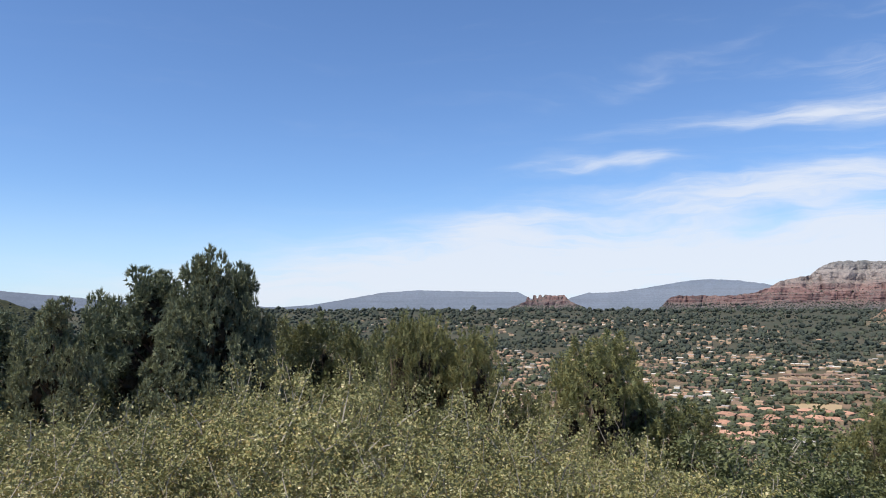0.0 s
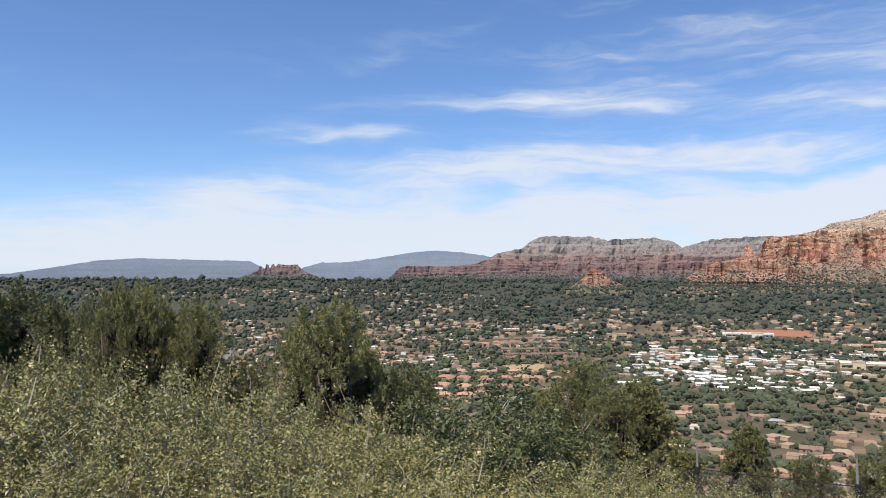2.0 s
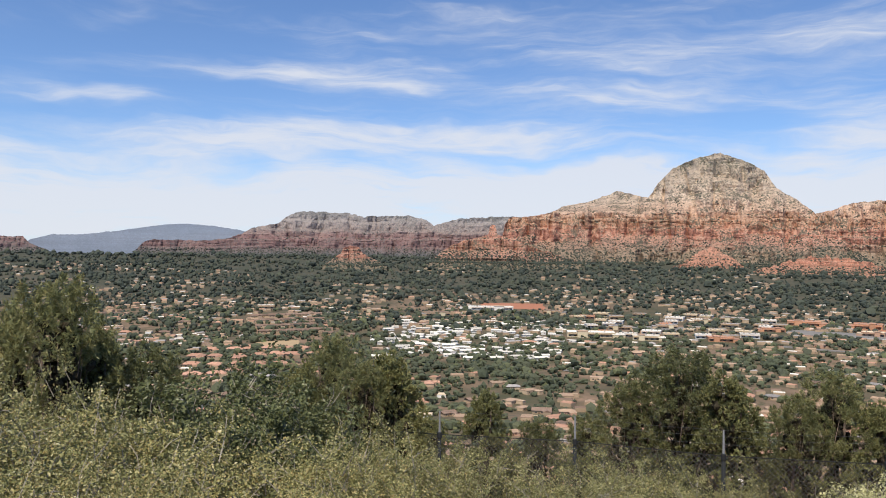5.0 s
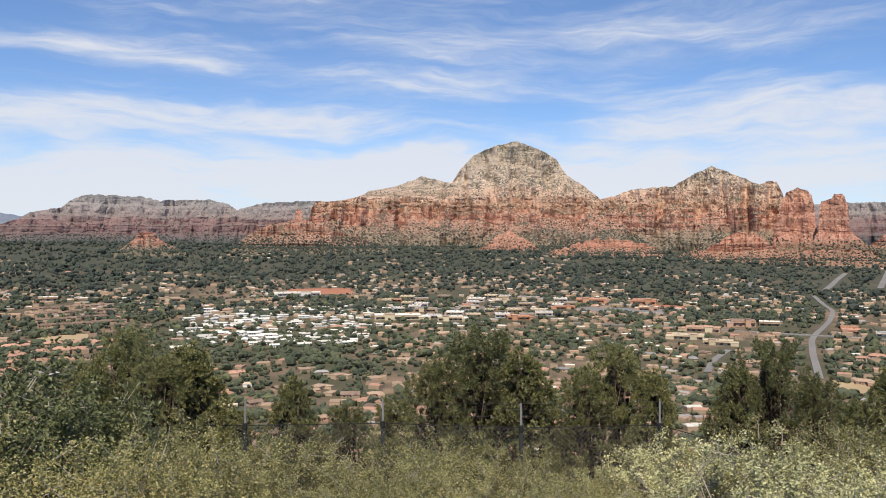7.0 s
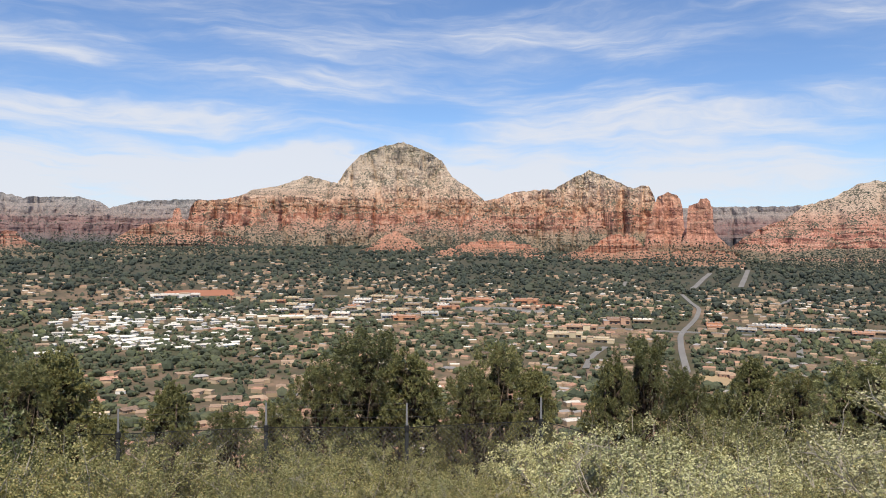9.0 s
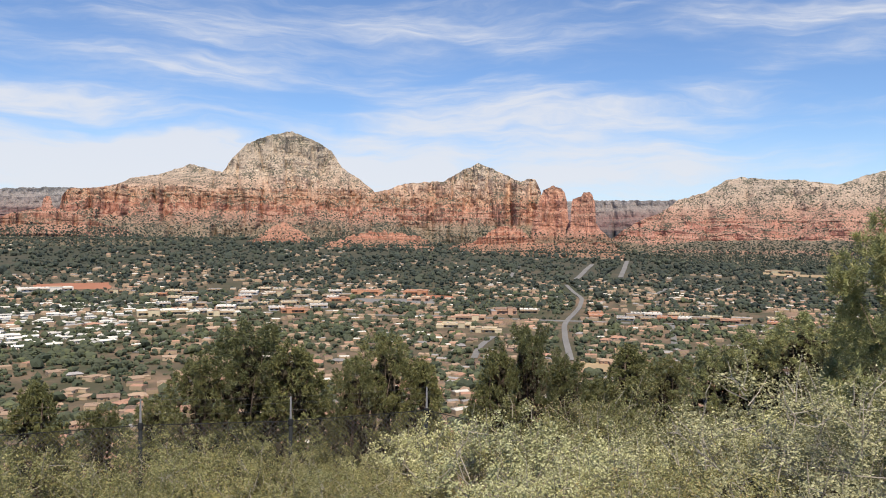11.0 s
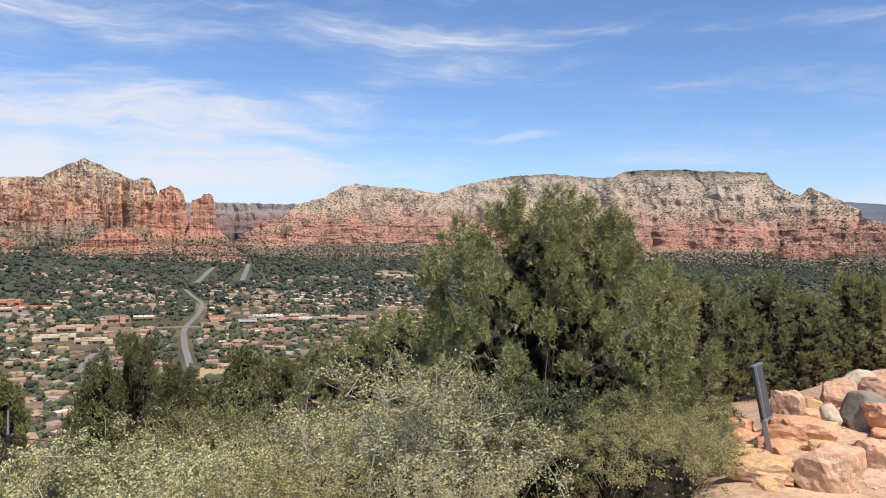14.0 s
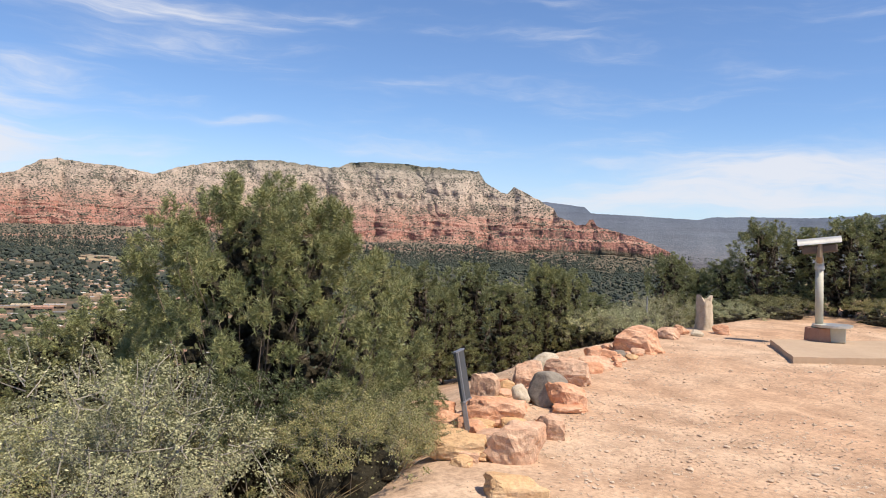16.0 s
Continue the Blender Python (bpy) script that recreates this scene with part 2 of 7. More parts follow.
def rock_strata(name, z0, z1, stops, tint=(1, 1, 1), shrub=0.5, shrub_col=(0.080, 0.082, 0.062), grain=1.0, contrast=1.0, rubble=1.0):
    """Layered sandstone: colours by height, streaked by bedding and by run-off, with scrub on the ledges."""
    m, N = material(name)
    p = geo(N)
    x, y, z = N.xyz(p)
    wob = N.noise(p, 0.004 / grain, 4, 0.6)
    h = N.math("ADD", z, N.math("MULTIPLY", N.math("SUBTRACT", wob, 0.5), 0.22 * (z1 - z0)))
    fac = N.math("DIVIDE", N.math("SUBTRACT", h, z0), z1 - z0)
    base = N.ramp(fac, stops)
    bed = N.noise(N.scale(p, 0.002, 0.002, 0.10), 1.0 / grain, 5, 0.65)
    streak = N.noise(N.scale(p, 0.05, 0.05, 0.004), 1.0 / grain, 4, 0.6)
    c = N.mixcol("MULTIPLY", contrast, base, N.ramp(bed, [(0.3, (0.78, 0.72, 0.70)), (0.5, (1.05, 1.05, 1.05)), (0.72, (1.3, 1.3, 1.3))]))
    c = N.mixcol("MULTIPLY", 0.5 * contrast, c, N.ramp(streak, [(0.3, (0.75, 0.72, 0.72)), (0.6, (1.15, 1.15, 1.15))]))
    fine = N.noise(p, 0.11 / grain, 4, 0.65)
    c = N.mixcol("MULTIPLY", 0.7 * contrast, c, N.ramp(fine, [(0.3, (0.7, 0.7, 0.7)), (0.7, (1.35, 1.35, 1.35))]))
    grit = N.noise(p, 0.32 / grain, 3, 0.6)
    c = N.mixcol("MULTIPLY", 0.8 * contrast, c, N.ramp(grit, [(0.32, (0.62, 0.61, 0.60)), (0.68, (1.3, 1.3, 1.3))]))
    nz = N.xyz(geo(N, "True Normal"))[2]
    flat = N.remap(nz, 0.25, 0.70)
    # random tall dark brown patches on the steep faces
    dark_streak = N.remap(N.noise(N.scale(p, 0.030, 0.030, 0.010), 1.0 / grain, 4, 0.55), 0.58, 0.68, 0.0, 0.45)
    c = N.mixcol("MIX", N.math("MULTIPLY", dark_streak, N.math("MULTIPLY", contrast, N.math("SUBTRACT", 1.0, flat))), c, (0.17, 0.10, 0.085, 1))
    # rubble on the ledges, and scrub rooted in it and in the cracks
    soil = N.mixcol("MIX", 0.35, c, (0.30, 0.24, 0.18, 1))
    c = N.mixcol("MIX", N.math("MULTIPLY", flat, rubble * min(1.0, shrub)), c, soil)
    clump = N.noise(p, 0.012 / grain, 4, 0.6)
    room = N.math("MULTIPLY_ADD", clump, 1.0, -0.15)
    dots = N.remap(N.math("SUBTRACT", N.voronoi(p, 0.085 / grain), room), -0.05, 0.05, 1.0, 0.0)
    small = N.remap(N.math("SUBTRACT", N.voronoi(p, 0.17 / grain), N.math("ADD", room, 0.03)), -0.06, 0.04, 0.95, 0.0)
    dots = N.math("MAXIMUM", dots, small)
    veg = N.math("MULTIPLY", N.math("MULTIPLY", dots, N.math("MULTIPLY_ADD", flat, 0.35, 0.65)), shrub)
    c = N.mixcol("MIX", veg, c, (*shrub_col, 1))
    # tint: the cool cast of distance haze, multiplied into the colour
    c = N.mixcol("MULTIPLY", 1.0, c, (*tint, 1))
    return finish(m, N, c, 0.95, N.math("ADD", fine, N.math("MULTIPLY", bed, 0.6)), 0.8, 5.0 * grain, spec=0.1)


def leaf_mat(name, cols, through_part=0.3, rough=0.55, island=True):
    m, N = material(name)
    rnd = geo(N, "Random Per Island")
    c = N.ramp(rnd, [(i / (len(cols) - 1), q) for i, q in enumerate(cols)])
    oi = m.node_tree.nodes.new("ShaderNodeObjectInfo").outputs["Random"]
    c = N.mixcol("MULTIPLY", 1.0, c, N.ramp(oi, [(0, (0.82, 0.85, 0.85)), (1, (1.15, 1.12, 1.05))]))
    b = m.node_tree.nodes.new("ShaderNodeBsdfPrincipled")
    N.put(b.inputs["Base Color"], c)
    b.inputs["Roughness"].default_value = rough
    b.inputs["Specular IOR Level"].default_value = 0.35
    t = m.node_tree.nodes.new("ShaderNodeBsdfTranslucent")
    N.put(t.inputs["Color"], c)
    x = m.node_tree.nodes.new("ShaderNodeMixShader")
    x.inputs[0].default_value = through_part
    m.node_tree.links.new(b.outputs[0], x.inputs[1])
    m.node_tree.links.new(t.outputs[0], x.inputs[2])
    o = m.node_tree.nodes.new("ShaderNodeOutputMaterial")
    m.node_tree.links.new(x.outputs[0], o.inputs[0])
    return m


def rough_mat(name, cols, scale=3.0, rough=0.85, bump=0.4, dist=0.02, by_object=0.0, metal=0.0, spec=0.3):
    """Mottled at two scales; by_object: how far whole objects differ in tone."""
    m, N = material(name)
    p = m.node_tree.nodes.new("ShaderNodeTexCoord").outputs["Object"]
    big, fine = N.noise(p, scale * 0.3, 4, 0.6), N.noise(p, scale * 3, 5, 0.65)
    f = N.math("ADD", N.math("MULTIPLY", big, 0.6), N.math("MULTIPLY", fine, 0.4))
    c = N.ramp(f, [(0.3 + 0.4 * i / (len(cols) - 1), q) for i, q in enumerate(cols)])
    if by_object:
        oi = m.node_tree.nodes.new("ShaderNodeObjectInfo").outputs["Random"]
        lo, hi = 1 - by_object, 1 + by_object
        c = N.mixcol("MULTIPLY", 1.0, c, N.ramp(oi, [(0, (lo, lo, lo)), (0.5, (1, 0.97, 0.94)), (1, (hi, hi, hi))]))
    return finish(m, N, c, rough, fine, bump, dist, metal, spec)


def valley_mat():
    """Dry red and tan soil under scrub, seen from far off; pale dusty flats at the overlook."""
    m, N = material("valley_soil_and_scrub")
    p = geo(N)
    a, b = N.noise(p, 0.006, 5, 0.6), N.noise(p, 0.05, 4, 0.7)
    c = N.ramp(a, [(0.36, (0.068, 0.071, 0.043)), (0.50, (0.118, 0.096, 0.066)), (0.61, (0.215, 0.150, 0.104)), (0.74, (0.32, 0.210, 0.145))])
    c = N.mixcol("MIX", N.remap(b, 0.52, 0.66), c, (0.075, 0.080, 0.046, 1))
    near = N.noise(p, 0.9, 5, 0.7)
    dirt = N.ramp(near, [(0.3, (0.30, 0.19, 0.12)), (0.5, (0.42, 0.27, 0.17)), (0.7, (0.50, 0.33, 0.21))])
    x, y, z = N.xyz(p)
    # the far end of the valley is closed juniper woodland
    away = N.math("SQRT", N.math("MULTIPLY_ADD", x, x, N.math("MULTIPLY", y, y)))
    c = N.mixcol("MIX", N.remap(away, 1500.0, 2400.0, 0.0, 0.8), c, (0.060, 0.066, 0.050, 1))
    c = N.mixcol("MIX", N.remap(z, -12.0, -1.5), c, N.mixcol("MIX", N.remap(away, 60.0, 400.0), dirt, c))
    return finish(m, N, c, 0.95, near, 0.3, 0.05, spec=0.1)


# RED and DEEP are greyed a little for haze before the cliffs
RED = (0.465, 0.235, 0.165)
DEEP = (0.375, 0.185, 0.135)
TAN = (0.52, 0.345, 0.25)
CREAM = (0.55, 0.44, 0.34)
GREY = (0.36, 0.31, 0.245)
M_VALLEY = valley_mat()
M_BUTTE = rock_strata("red_and_cream_sandstone", -30, 440, [(0.0, (0.16, 0.125, 0.085)), (0.10, (0.23, 0.165, 0.115)), (0.20, DEEP), (0.29, RED), (0.38, (0.42, 0.23, 0.145)), (0.47, TAN), (0.66, CREAM), (1.0, GREY)], shrub=0.95, contrast=1.0)
M_PEDIMENT = rock_strata("red_sandstone", -70, 170, [(0.0, (0.27, 0.145, 0.095)), (0.2, (0.37, 0.17, 0.115)), (0.35, (0.44, 0.21, 0.14)), (0.6, DEEP), (0.8, RED), (1.0, (0.46, 0.24, 0.155))], shrub=0.6)
M_TOWER = rock_strata("red_tower_sandstone", -70, 190, [(0.0, (0.10, 0.085, 0.055)), (0.13, (0.14, 0.105, 0.07)), (0.21, (0.27, 0.15, 0.105)), (0.28, DEEP), (0.38, RED), (0.55, (0.36, 0.18, 0.13)), (0.8, RED), (1.0, (0.42, 0.235, 0.16))], shrub=0.5)
M_SMALLBUTTE = rock_strata("red_ledges_over_scrub_slopes", -45, 120, [(0.0, (0.10, 0.085, 0.055)), (0.14, (0.15, 0.11, 0.075)), (0.24, DEEP), (0.42, (0.36, 0.18, 0.125)), (0.52, (0.27, 0.15, 0.105)), (0.62, RED), (0.75, DEEP), (1.0, RED)], shrub=0.9)
M_LITTLE = rock_strata("red_caprock_of_the_little_butte", -44, 36, [(0.0, (0.10, 0.085, 0.055)), (0.22, (0.14, 0.10, 0.07)), (0.36, (0.24, 0.125, 0.09)), (0.62, DEEP), (0.75, (0.26, 0.13, 0.095)), (1.0, DEEP)], shrub=0.95)
M_NORTH = rock_strata("banded_sandstone_of_the_north_wall", -110, 350, [(0.0, (0.085, 0.080, 0.050)), (0.15, (0.115, 0.090, 0.062)), (0.18, (0.41, 0.19, 0.14)), (0.24, (0.47, 0.235, 0.175)), (0.30, (0.38, 0.175, 0.135)), (0.35, (0.46, 0.225, 0.165)), (0.44, (0.45, 0.24, 0.18)), (0.50, (0.46, 0.30, 0.23)), (0.58, (0.48, 0.365, 0.285)), (0.80, (0.47, 0.385, 0.31)), (0.92, (0.36, 0.32, 0.26)), (1.0, (0.10, 0.105, 0.075))], shrub=0.98, contrast=0.9)
M_SCRUB = rock_strata("scrub_slope_with_red_ledges", -112, 40, [(0.0, (0.11, 0.10, 0.07)), (0.30, (0.14, 0.115, 0.08)), (0.36, DEEP), (0.42, (0.15, 0.12, 0.085)), (0.66, (0.16, 0.125, 0.09)), (0.74, RED), (0.82, (0.16, 0.125, 0.09)), (1.0, DEEP)], shrub=0.85, contrast=0.6)
# haze painted in: muted stops and a cool tint
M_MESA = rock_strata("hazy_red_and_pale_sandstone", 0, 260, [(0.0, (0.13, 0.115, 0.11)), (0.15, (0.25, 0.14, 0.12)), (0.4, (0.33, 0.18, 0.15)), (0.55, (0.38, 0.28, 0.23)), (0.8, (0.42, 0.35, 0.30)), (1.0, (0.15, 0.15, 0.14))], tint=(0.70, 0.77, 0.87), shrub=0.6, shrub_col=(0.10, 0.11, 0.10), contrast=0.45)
# blue of the hazy air mixed into rock and woods
M_BLUE = rock_strata("far_mesa_in_blue_haze", -10, 200, [(0.0, (0.155, 0.185, 0.235)), (0.5, (0.175, 0.205, 0.255)), (1.0, (0.15, 0.185, 0.24))], shrub=0.4, shrub_col=(0.135, 0.165, 0.205), contrast=0.35, rubble=0.0)

# plateau colours lightened and blued to carry haze
M_PLATEAU = rock_strata("wooded_plateau_in_blue_haze", -120, 200, [(0.0, (0.20, 0.185, 0.185)), (0.4, (0.165, 0.18, 0.205)), (1.0, (0.13, 0.155, 0.20))], shrub=0.5, shrub_col=(0.12, 0.14, 0.165), contrast=0.45, rubble=0.0)


# ---------------------------------------------------------------- ground
def build_ground():
    az = np.arange(-180, 180, 1.0)
    r = np.concatenate([np.linspace(0.0, 30, 61), np.geomspace(30.8, 4930, 110)])
    A, Rr = np.meshgrid(az, r, indexing="ij")
    x, y = spot(A, Rr)
    z = ground_z(x, y)
    v = np.stack([x, y, z], -1).reshape(-1, 3)
    na, nr = A.shape
    i, j = np.meshgrid(np.arange(na), np.arange(nr - 1), indexing="ij")
    k = (i + 1) % na
    f = np.stack([i * nr + j, k * nr + j, k * nr + j + 1, i * nr + j + 1], -1).reshape(-1, 4)
    f = f[:, ::-1]
    ob = ob_np("ground", v, f, M_VALLEY, smooth_it=True)
    tagged(ob, "dry red soil falling from the overlook to the valley", "ground", kind="structure")


build_ground()


# ---------------------------------------------------------------- mountains
SLOPES = []             # the faces of the mountains, for the scrub that grows on them


def massif(name, ridge, dist, depth, profile, z_low, z_high, mat, label, step=0.045, levels=110, rib=0.12, rib_deg=1.2, bays=0.3, rough_top=0.06, seed=1, carve=1.0, bed=19.0, dome=None, notches=(), scrub=1.0, category="mountain"):
    """A terraced mountain. ridge: azimuth and elevation of its crest as seen from the overlook; profile: height share and
    setback share of its steps; bays and gullies cut it in plan, and each bed of rock is broken into blocks of its own.
    dome: bearing, half width, height and depth of a rounded head; notches: bearing of the edge,
    depth and foot of a re-entrant whose near wall turns from the sun."""
    ra, re = np.array(ridge).T
    az = np.arange(ra[0], ra[-1] + step / 2, step)
    el = np.interp(az, ra, re) + rough_top * 2 * (fbm(az * 3.1, 0 * az, 4, seed) - 0.5) + 0.7 * rough_top * min(1, carve * 2) * (smooth(0.35, 0.65, vnoise(az * 4.3, 0 * az, seed + 2)) - 0.5)
    q = np.linspace(0, 1, levels)
    pq, ps = np.array(profile).T
    high = z_high - z_low
    A, Q = np.meshgrid(az, q, indexing="ij")
    Z = z_low + Q * high
    U = np.radians(A) * dist
    # fans of rubble climb to different heights against the cliffs
    wav = (fbm(U / 260, Z * 0.003, 3, seed + 3) - 0.56) * 0.17 + (fbm(U / 60, Z * 0.008, 3, seed + 4) - 0.5) * 0.09 * carve
    Qw = np.clip(Q + wav * smooth(0.0, 0.12, Q), 0, 1)
    S = np.interp(Qw, pq, ps)
    run = np.gradient(S, axis=1) / np.gradient(Z, axis=1) * depth
    cliff = 1 - smooth(0.55, 1.5, run)
    layer = (Z - z_low) / bed + 2.2 * (fbm(U / 300, Z * 0.004, 3, seed + 6) - 0.5) + 0.9 * (fbm(U / 60, Z * 0.02, 2, seed + 8) - 0.5)
    k = np.floor(layer)
    part_ = layer - k
    thick = 0.25 + 1.1 * hash2(k, k * 0 + 5, seed) ** 2
    upper = 1 - 0.8 * smooth(0.40, 0.55, Q)
    R = dist + depth * S
    R = R + bed * np.minimum(run, 1.6) * (smooth(0.55, 1.0, part_) - part_) * 0.75 * thick * upper * min(1.0, carve * 2)
    # large bays and the gullies that part the buttresses
    R = R + depth * bays * (fbm(A / (rib_deg * 4.5), Z * 0.002, 3, seed + 7) - 0.5)
    g1 = 1 - 2 * np.abs(fbm(A / rib_deg, Z * 0.004, 4, seed + 5) - 0.5)
    R = R + depth * rib * 1.5 * (g1 ** 2.2 - 0.55)
    # blocks of each bed
    b1 = smooth(0.30, 0.70, vnoise(U / 52 + 57 * hash2(k, k * 0, seed + 1), k * 3.7, seed + 31)) - 0.5
    b2 = smooth(0.32, 0.68, vnoise(U / 19 + 31 * hash2(k, k * 0 + 1, seed + 1), k * 5.3, seed + 32)) - 0.5
    crack = np.clip(1 - np.abs(vnoise(U / 34 + 11 * np.floor(k / 3), np.floor(k / 3) * 2.1, seed + 33) - 0.5) / 0.05, 0, 1)
    rubble = fbm(U / 30, Z / 24.0, 4, seed + 34, 0.6) - 0.5
    knobs = np.abs(fbm(U / 75, Z / 95.0, 4, seed + 35, 0.55) - 0.5) * 2
    amp = carve * min(1.0, depth / 260)
    R = R + amp * (thick * (12 * b1 + 7 * b2) * upper * (0.2 + 0.8 * cliff) + 9 * crack * cliff * upper + (20 - 8 * cliff) * rubble + (70 - 40 * upper) * (knobs - 0.25))
    if dome:
        a0, half, z0, deep = dome
        R = R + deep * np.clip((A - a0) / half, -1.7, 1.7) ** 2 * smooth(z0, z0 + 110, Z)
    R = np.maximum(R, np.maximum.accumulate(R, axis=1) - 2.5) + np.linspace(0, 3, levels)[None, :]
    for a0, deep, z0 in notches:
        w = np.radians(A - a0) * dist + 9 * (fbm(Z / 22, Z * 0 + a0, 2, seed + 37) - 0.5)
        shape = np.where(w < 0.42 * deep, smooth(0, 0.42 * deep, w), 1 - smooth(0.42 * deep, 1.7 * deep, w))
        R = R + deep * shape * smooth(z0 - 25, z0 + 10, Z)
    T = (Z - EYE) / R
    want = np.tan(np.radians(el))[:, None]
    over = T >= want
    first = np.where(over.any(1), over.argmax(1), levels - 1)
    rows = np.arange(len(az))
    lo = np.maximum(first - 1, 0)
    t0, t1 = T[rows, lo], T[rows, first]
    fr = np.clip((want[:, 0] - t0) / np.maximum(t1 - t0, 1e-9), 0, 1)
    zt = Z[rows, lo] + fr * (Z[rows, first] - Z[rows, lo])
    rt = R[rows, lo] + fr * (R[rows, first] - R[rows, lo])
    past = np.arange(levels)[None, :] >= first[:, None]
    Z = np.where(past, zt[:, None], Z)
    R = np.where(past, rt[:, None], R)
    SLOPES.append((az, R, Z, first, np.where(past, 9.0, run), scrub))
    # behind the crest the ground falls away
    back = 4
    for j in range(1, back + 1):
        w = j / back
        R = np.concatenate([R, (rt + (depth * 0.6 + 40) * w)[:, None]], 1)
        Z = np.concatenate([Z, (zt - (zt - z_low) * w ** 2)[:, None]], 1)
    Z[:, 0] -= 45
    R[:, 0] -= 110
    Aq = np.repeat(az[:, None], Z.shape[1], 1)
    R = np.minimum(R, 4960)
    x, y = spot(Aq, R)
    v = np.stack([x, y, Z], -1).reshape(-1, 3)
    na, nr = Z.shape
    i, j = np.meshgrid(np.arange(na - 1), np.arange(nr - 1), indexing="ij")
    f = np.stack([i * nr + j, (i + 1) * nr + j, (i + 1) * nr + j + 1, i * nr + j + 1], -1).reshape(-1, 4)
    # drop the empty faces piled up on the crest
    keep = ~((j >= first[i]) & (j < levels - 1) & (j >= first[np.minimum(i + 1, na - 1)])).reshape(-1)
    f = f[keep][:, ::-1]
    ob = ob_np(name, v, f, mat, smooth_it=carve == 0)
    return tagged(ob, label, category)


STEPS = [(0, 0), (0.09, 0.20), (0.17, 0.33), (0.185, 0.34), (0.25, 0.352), (0.27, 0.385), (0.33, 0.40), (0.35, 0.44), (0.40, 0.46), (0.44, 0.52), (0.52, 0.58), (0.60, 0.66), (0.66, 0.69), (0.74, 0.77), (0.82, 0.83), (0.94, 0.95), (1, 1)]
BUTTE = [(0, 0), (0.25, 0.42), (0.30, 0.45), (0.52, 0.50), (0.56, 0.60), (0.72, 0.64), (0.76, 0.74), (1, 0.80)]
MESA = [(0, 0), (0.18, 0.25), (0.22, 0.27), (0.36, 0.30), (0.40, 0.40), (0.52, 0.44), (0.58, 0.55), (0.74, 0.62), (0.80, 0.75), (0.92, 0.80), (1, 0.95)]
LOWHILL = [(0, 0), (0.5, 0.45), (0.8, 0.75), (1, 1)]

# far ranges, their blue haze put into the rock colours
massif("far_range", [(-34, 1.4), (-29.8, 1.24), (-26.5, 0.94), (-23.1, 0.61), (-14.5, 0.3), (-11, 0.1)], 4720, 150, LOWHILL, -20, 130, M_BLUE, "wooded range on the horizon, coloured pale blue for haze", 0.09, 24, rough_top=0.04, seed=21, rib=0.0, bays=0.2, carve=0.0, scrub=0)
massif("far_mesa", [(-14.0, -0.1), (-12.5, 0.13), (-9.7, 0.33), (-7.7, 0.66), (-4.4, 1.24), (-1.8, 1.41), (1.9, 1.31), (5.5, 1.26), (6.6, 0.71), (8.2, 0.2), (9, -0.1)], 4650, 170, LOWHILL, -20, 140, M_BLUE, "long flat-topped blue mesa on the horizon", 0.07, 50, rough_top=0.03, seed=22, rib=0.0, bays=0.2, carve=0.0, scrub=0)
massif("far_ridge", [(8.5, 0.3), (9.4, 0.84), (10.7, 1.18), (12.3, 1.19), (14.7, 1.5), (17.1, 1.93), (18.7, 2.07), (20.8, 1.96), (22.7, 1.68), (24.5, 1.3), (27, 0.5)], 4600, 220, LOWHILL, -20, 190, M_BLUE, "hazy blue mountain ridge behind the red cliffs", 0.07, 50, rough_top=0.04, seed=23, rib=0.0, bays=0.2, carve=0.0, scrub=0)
massif("wooded_hill", [(-40, 2.2), (-34, 1.7), (-29.8, 0.75), (-28.8, 0.36), (-27.3, -0.2), (-25.5, -0.9)], 1900, 420, LOWHILL, -80, 90, rock_strata("wooded_hillside", -80, 90, [(0, (0.038, 0.044, 0.026)), (1, (0.050, 0.054, 0.034))], shrub=0.8, shrub_col=(0.026, 0.032, 0.020), rubble=0.0), "dark wooded hillside", 0.08, 40, seed=24, rib=0.05, bays=0.15, carve=0.0)
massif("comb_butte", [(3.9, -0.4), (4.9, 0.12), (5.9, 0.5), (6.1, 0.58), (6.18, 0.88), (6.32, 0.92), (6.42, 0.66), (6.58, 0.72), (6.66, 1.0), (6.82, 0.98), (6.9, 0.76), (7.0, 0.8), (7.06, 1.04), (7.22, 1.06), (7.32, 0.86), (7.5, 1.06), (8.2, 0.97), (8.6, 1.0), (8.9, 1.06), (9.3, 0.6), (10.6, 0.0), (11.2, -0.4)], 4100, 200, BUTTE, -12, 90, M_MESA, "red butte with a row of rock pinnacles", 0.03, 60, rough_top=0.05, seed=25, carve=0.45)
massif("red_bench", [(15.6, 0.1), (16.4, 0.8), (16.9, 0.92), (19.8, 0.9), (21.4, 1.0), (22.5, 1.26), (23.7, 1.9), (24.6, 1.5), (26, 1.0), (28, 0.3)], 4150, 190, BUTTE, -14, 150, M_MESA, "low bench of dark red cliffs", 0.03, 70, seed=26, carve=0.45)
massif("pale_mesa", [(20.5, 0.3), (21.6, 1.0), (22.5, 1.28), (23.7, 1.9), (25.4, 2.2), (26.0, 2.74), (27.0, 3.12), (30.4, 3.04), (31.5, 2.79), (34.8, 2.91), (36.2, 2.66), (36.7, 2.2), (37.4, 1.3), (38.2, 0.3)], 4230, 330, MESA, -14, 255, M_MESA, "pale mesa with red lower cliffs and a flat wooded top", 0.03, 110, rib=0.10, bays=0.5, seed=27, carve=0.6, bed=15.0)
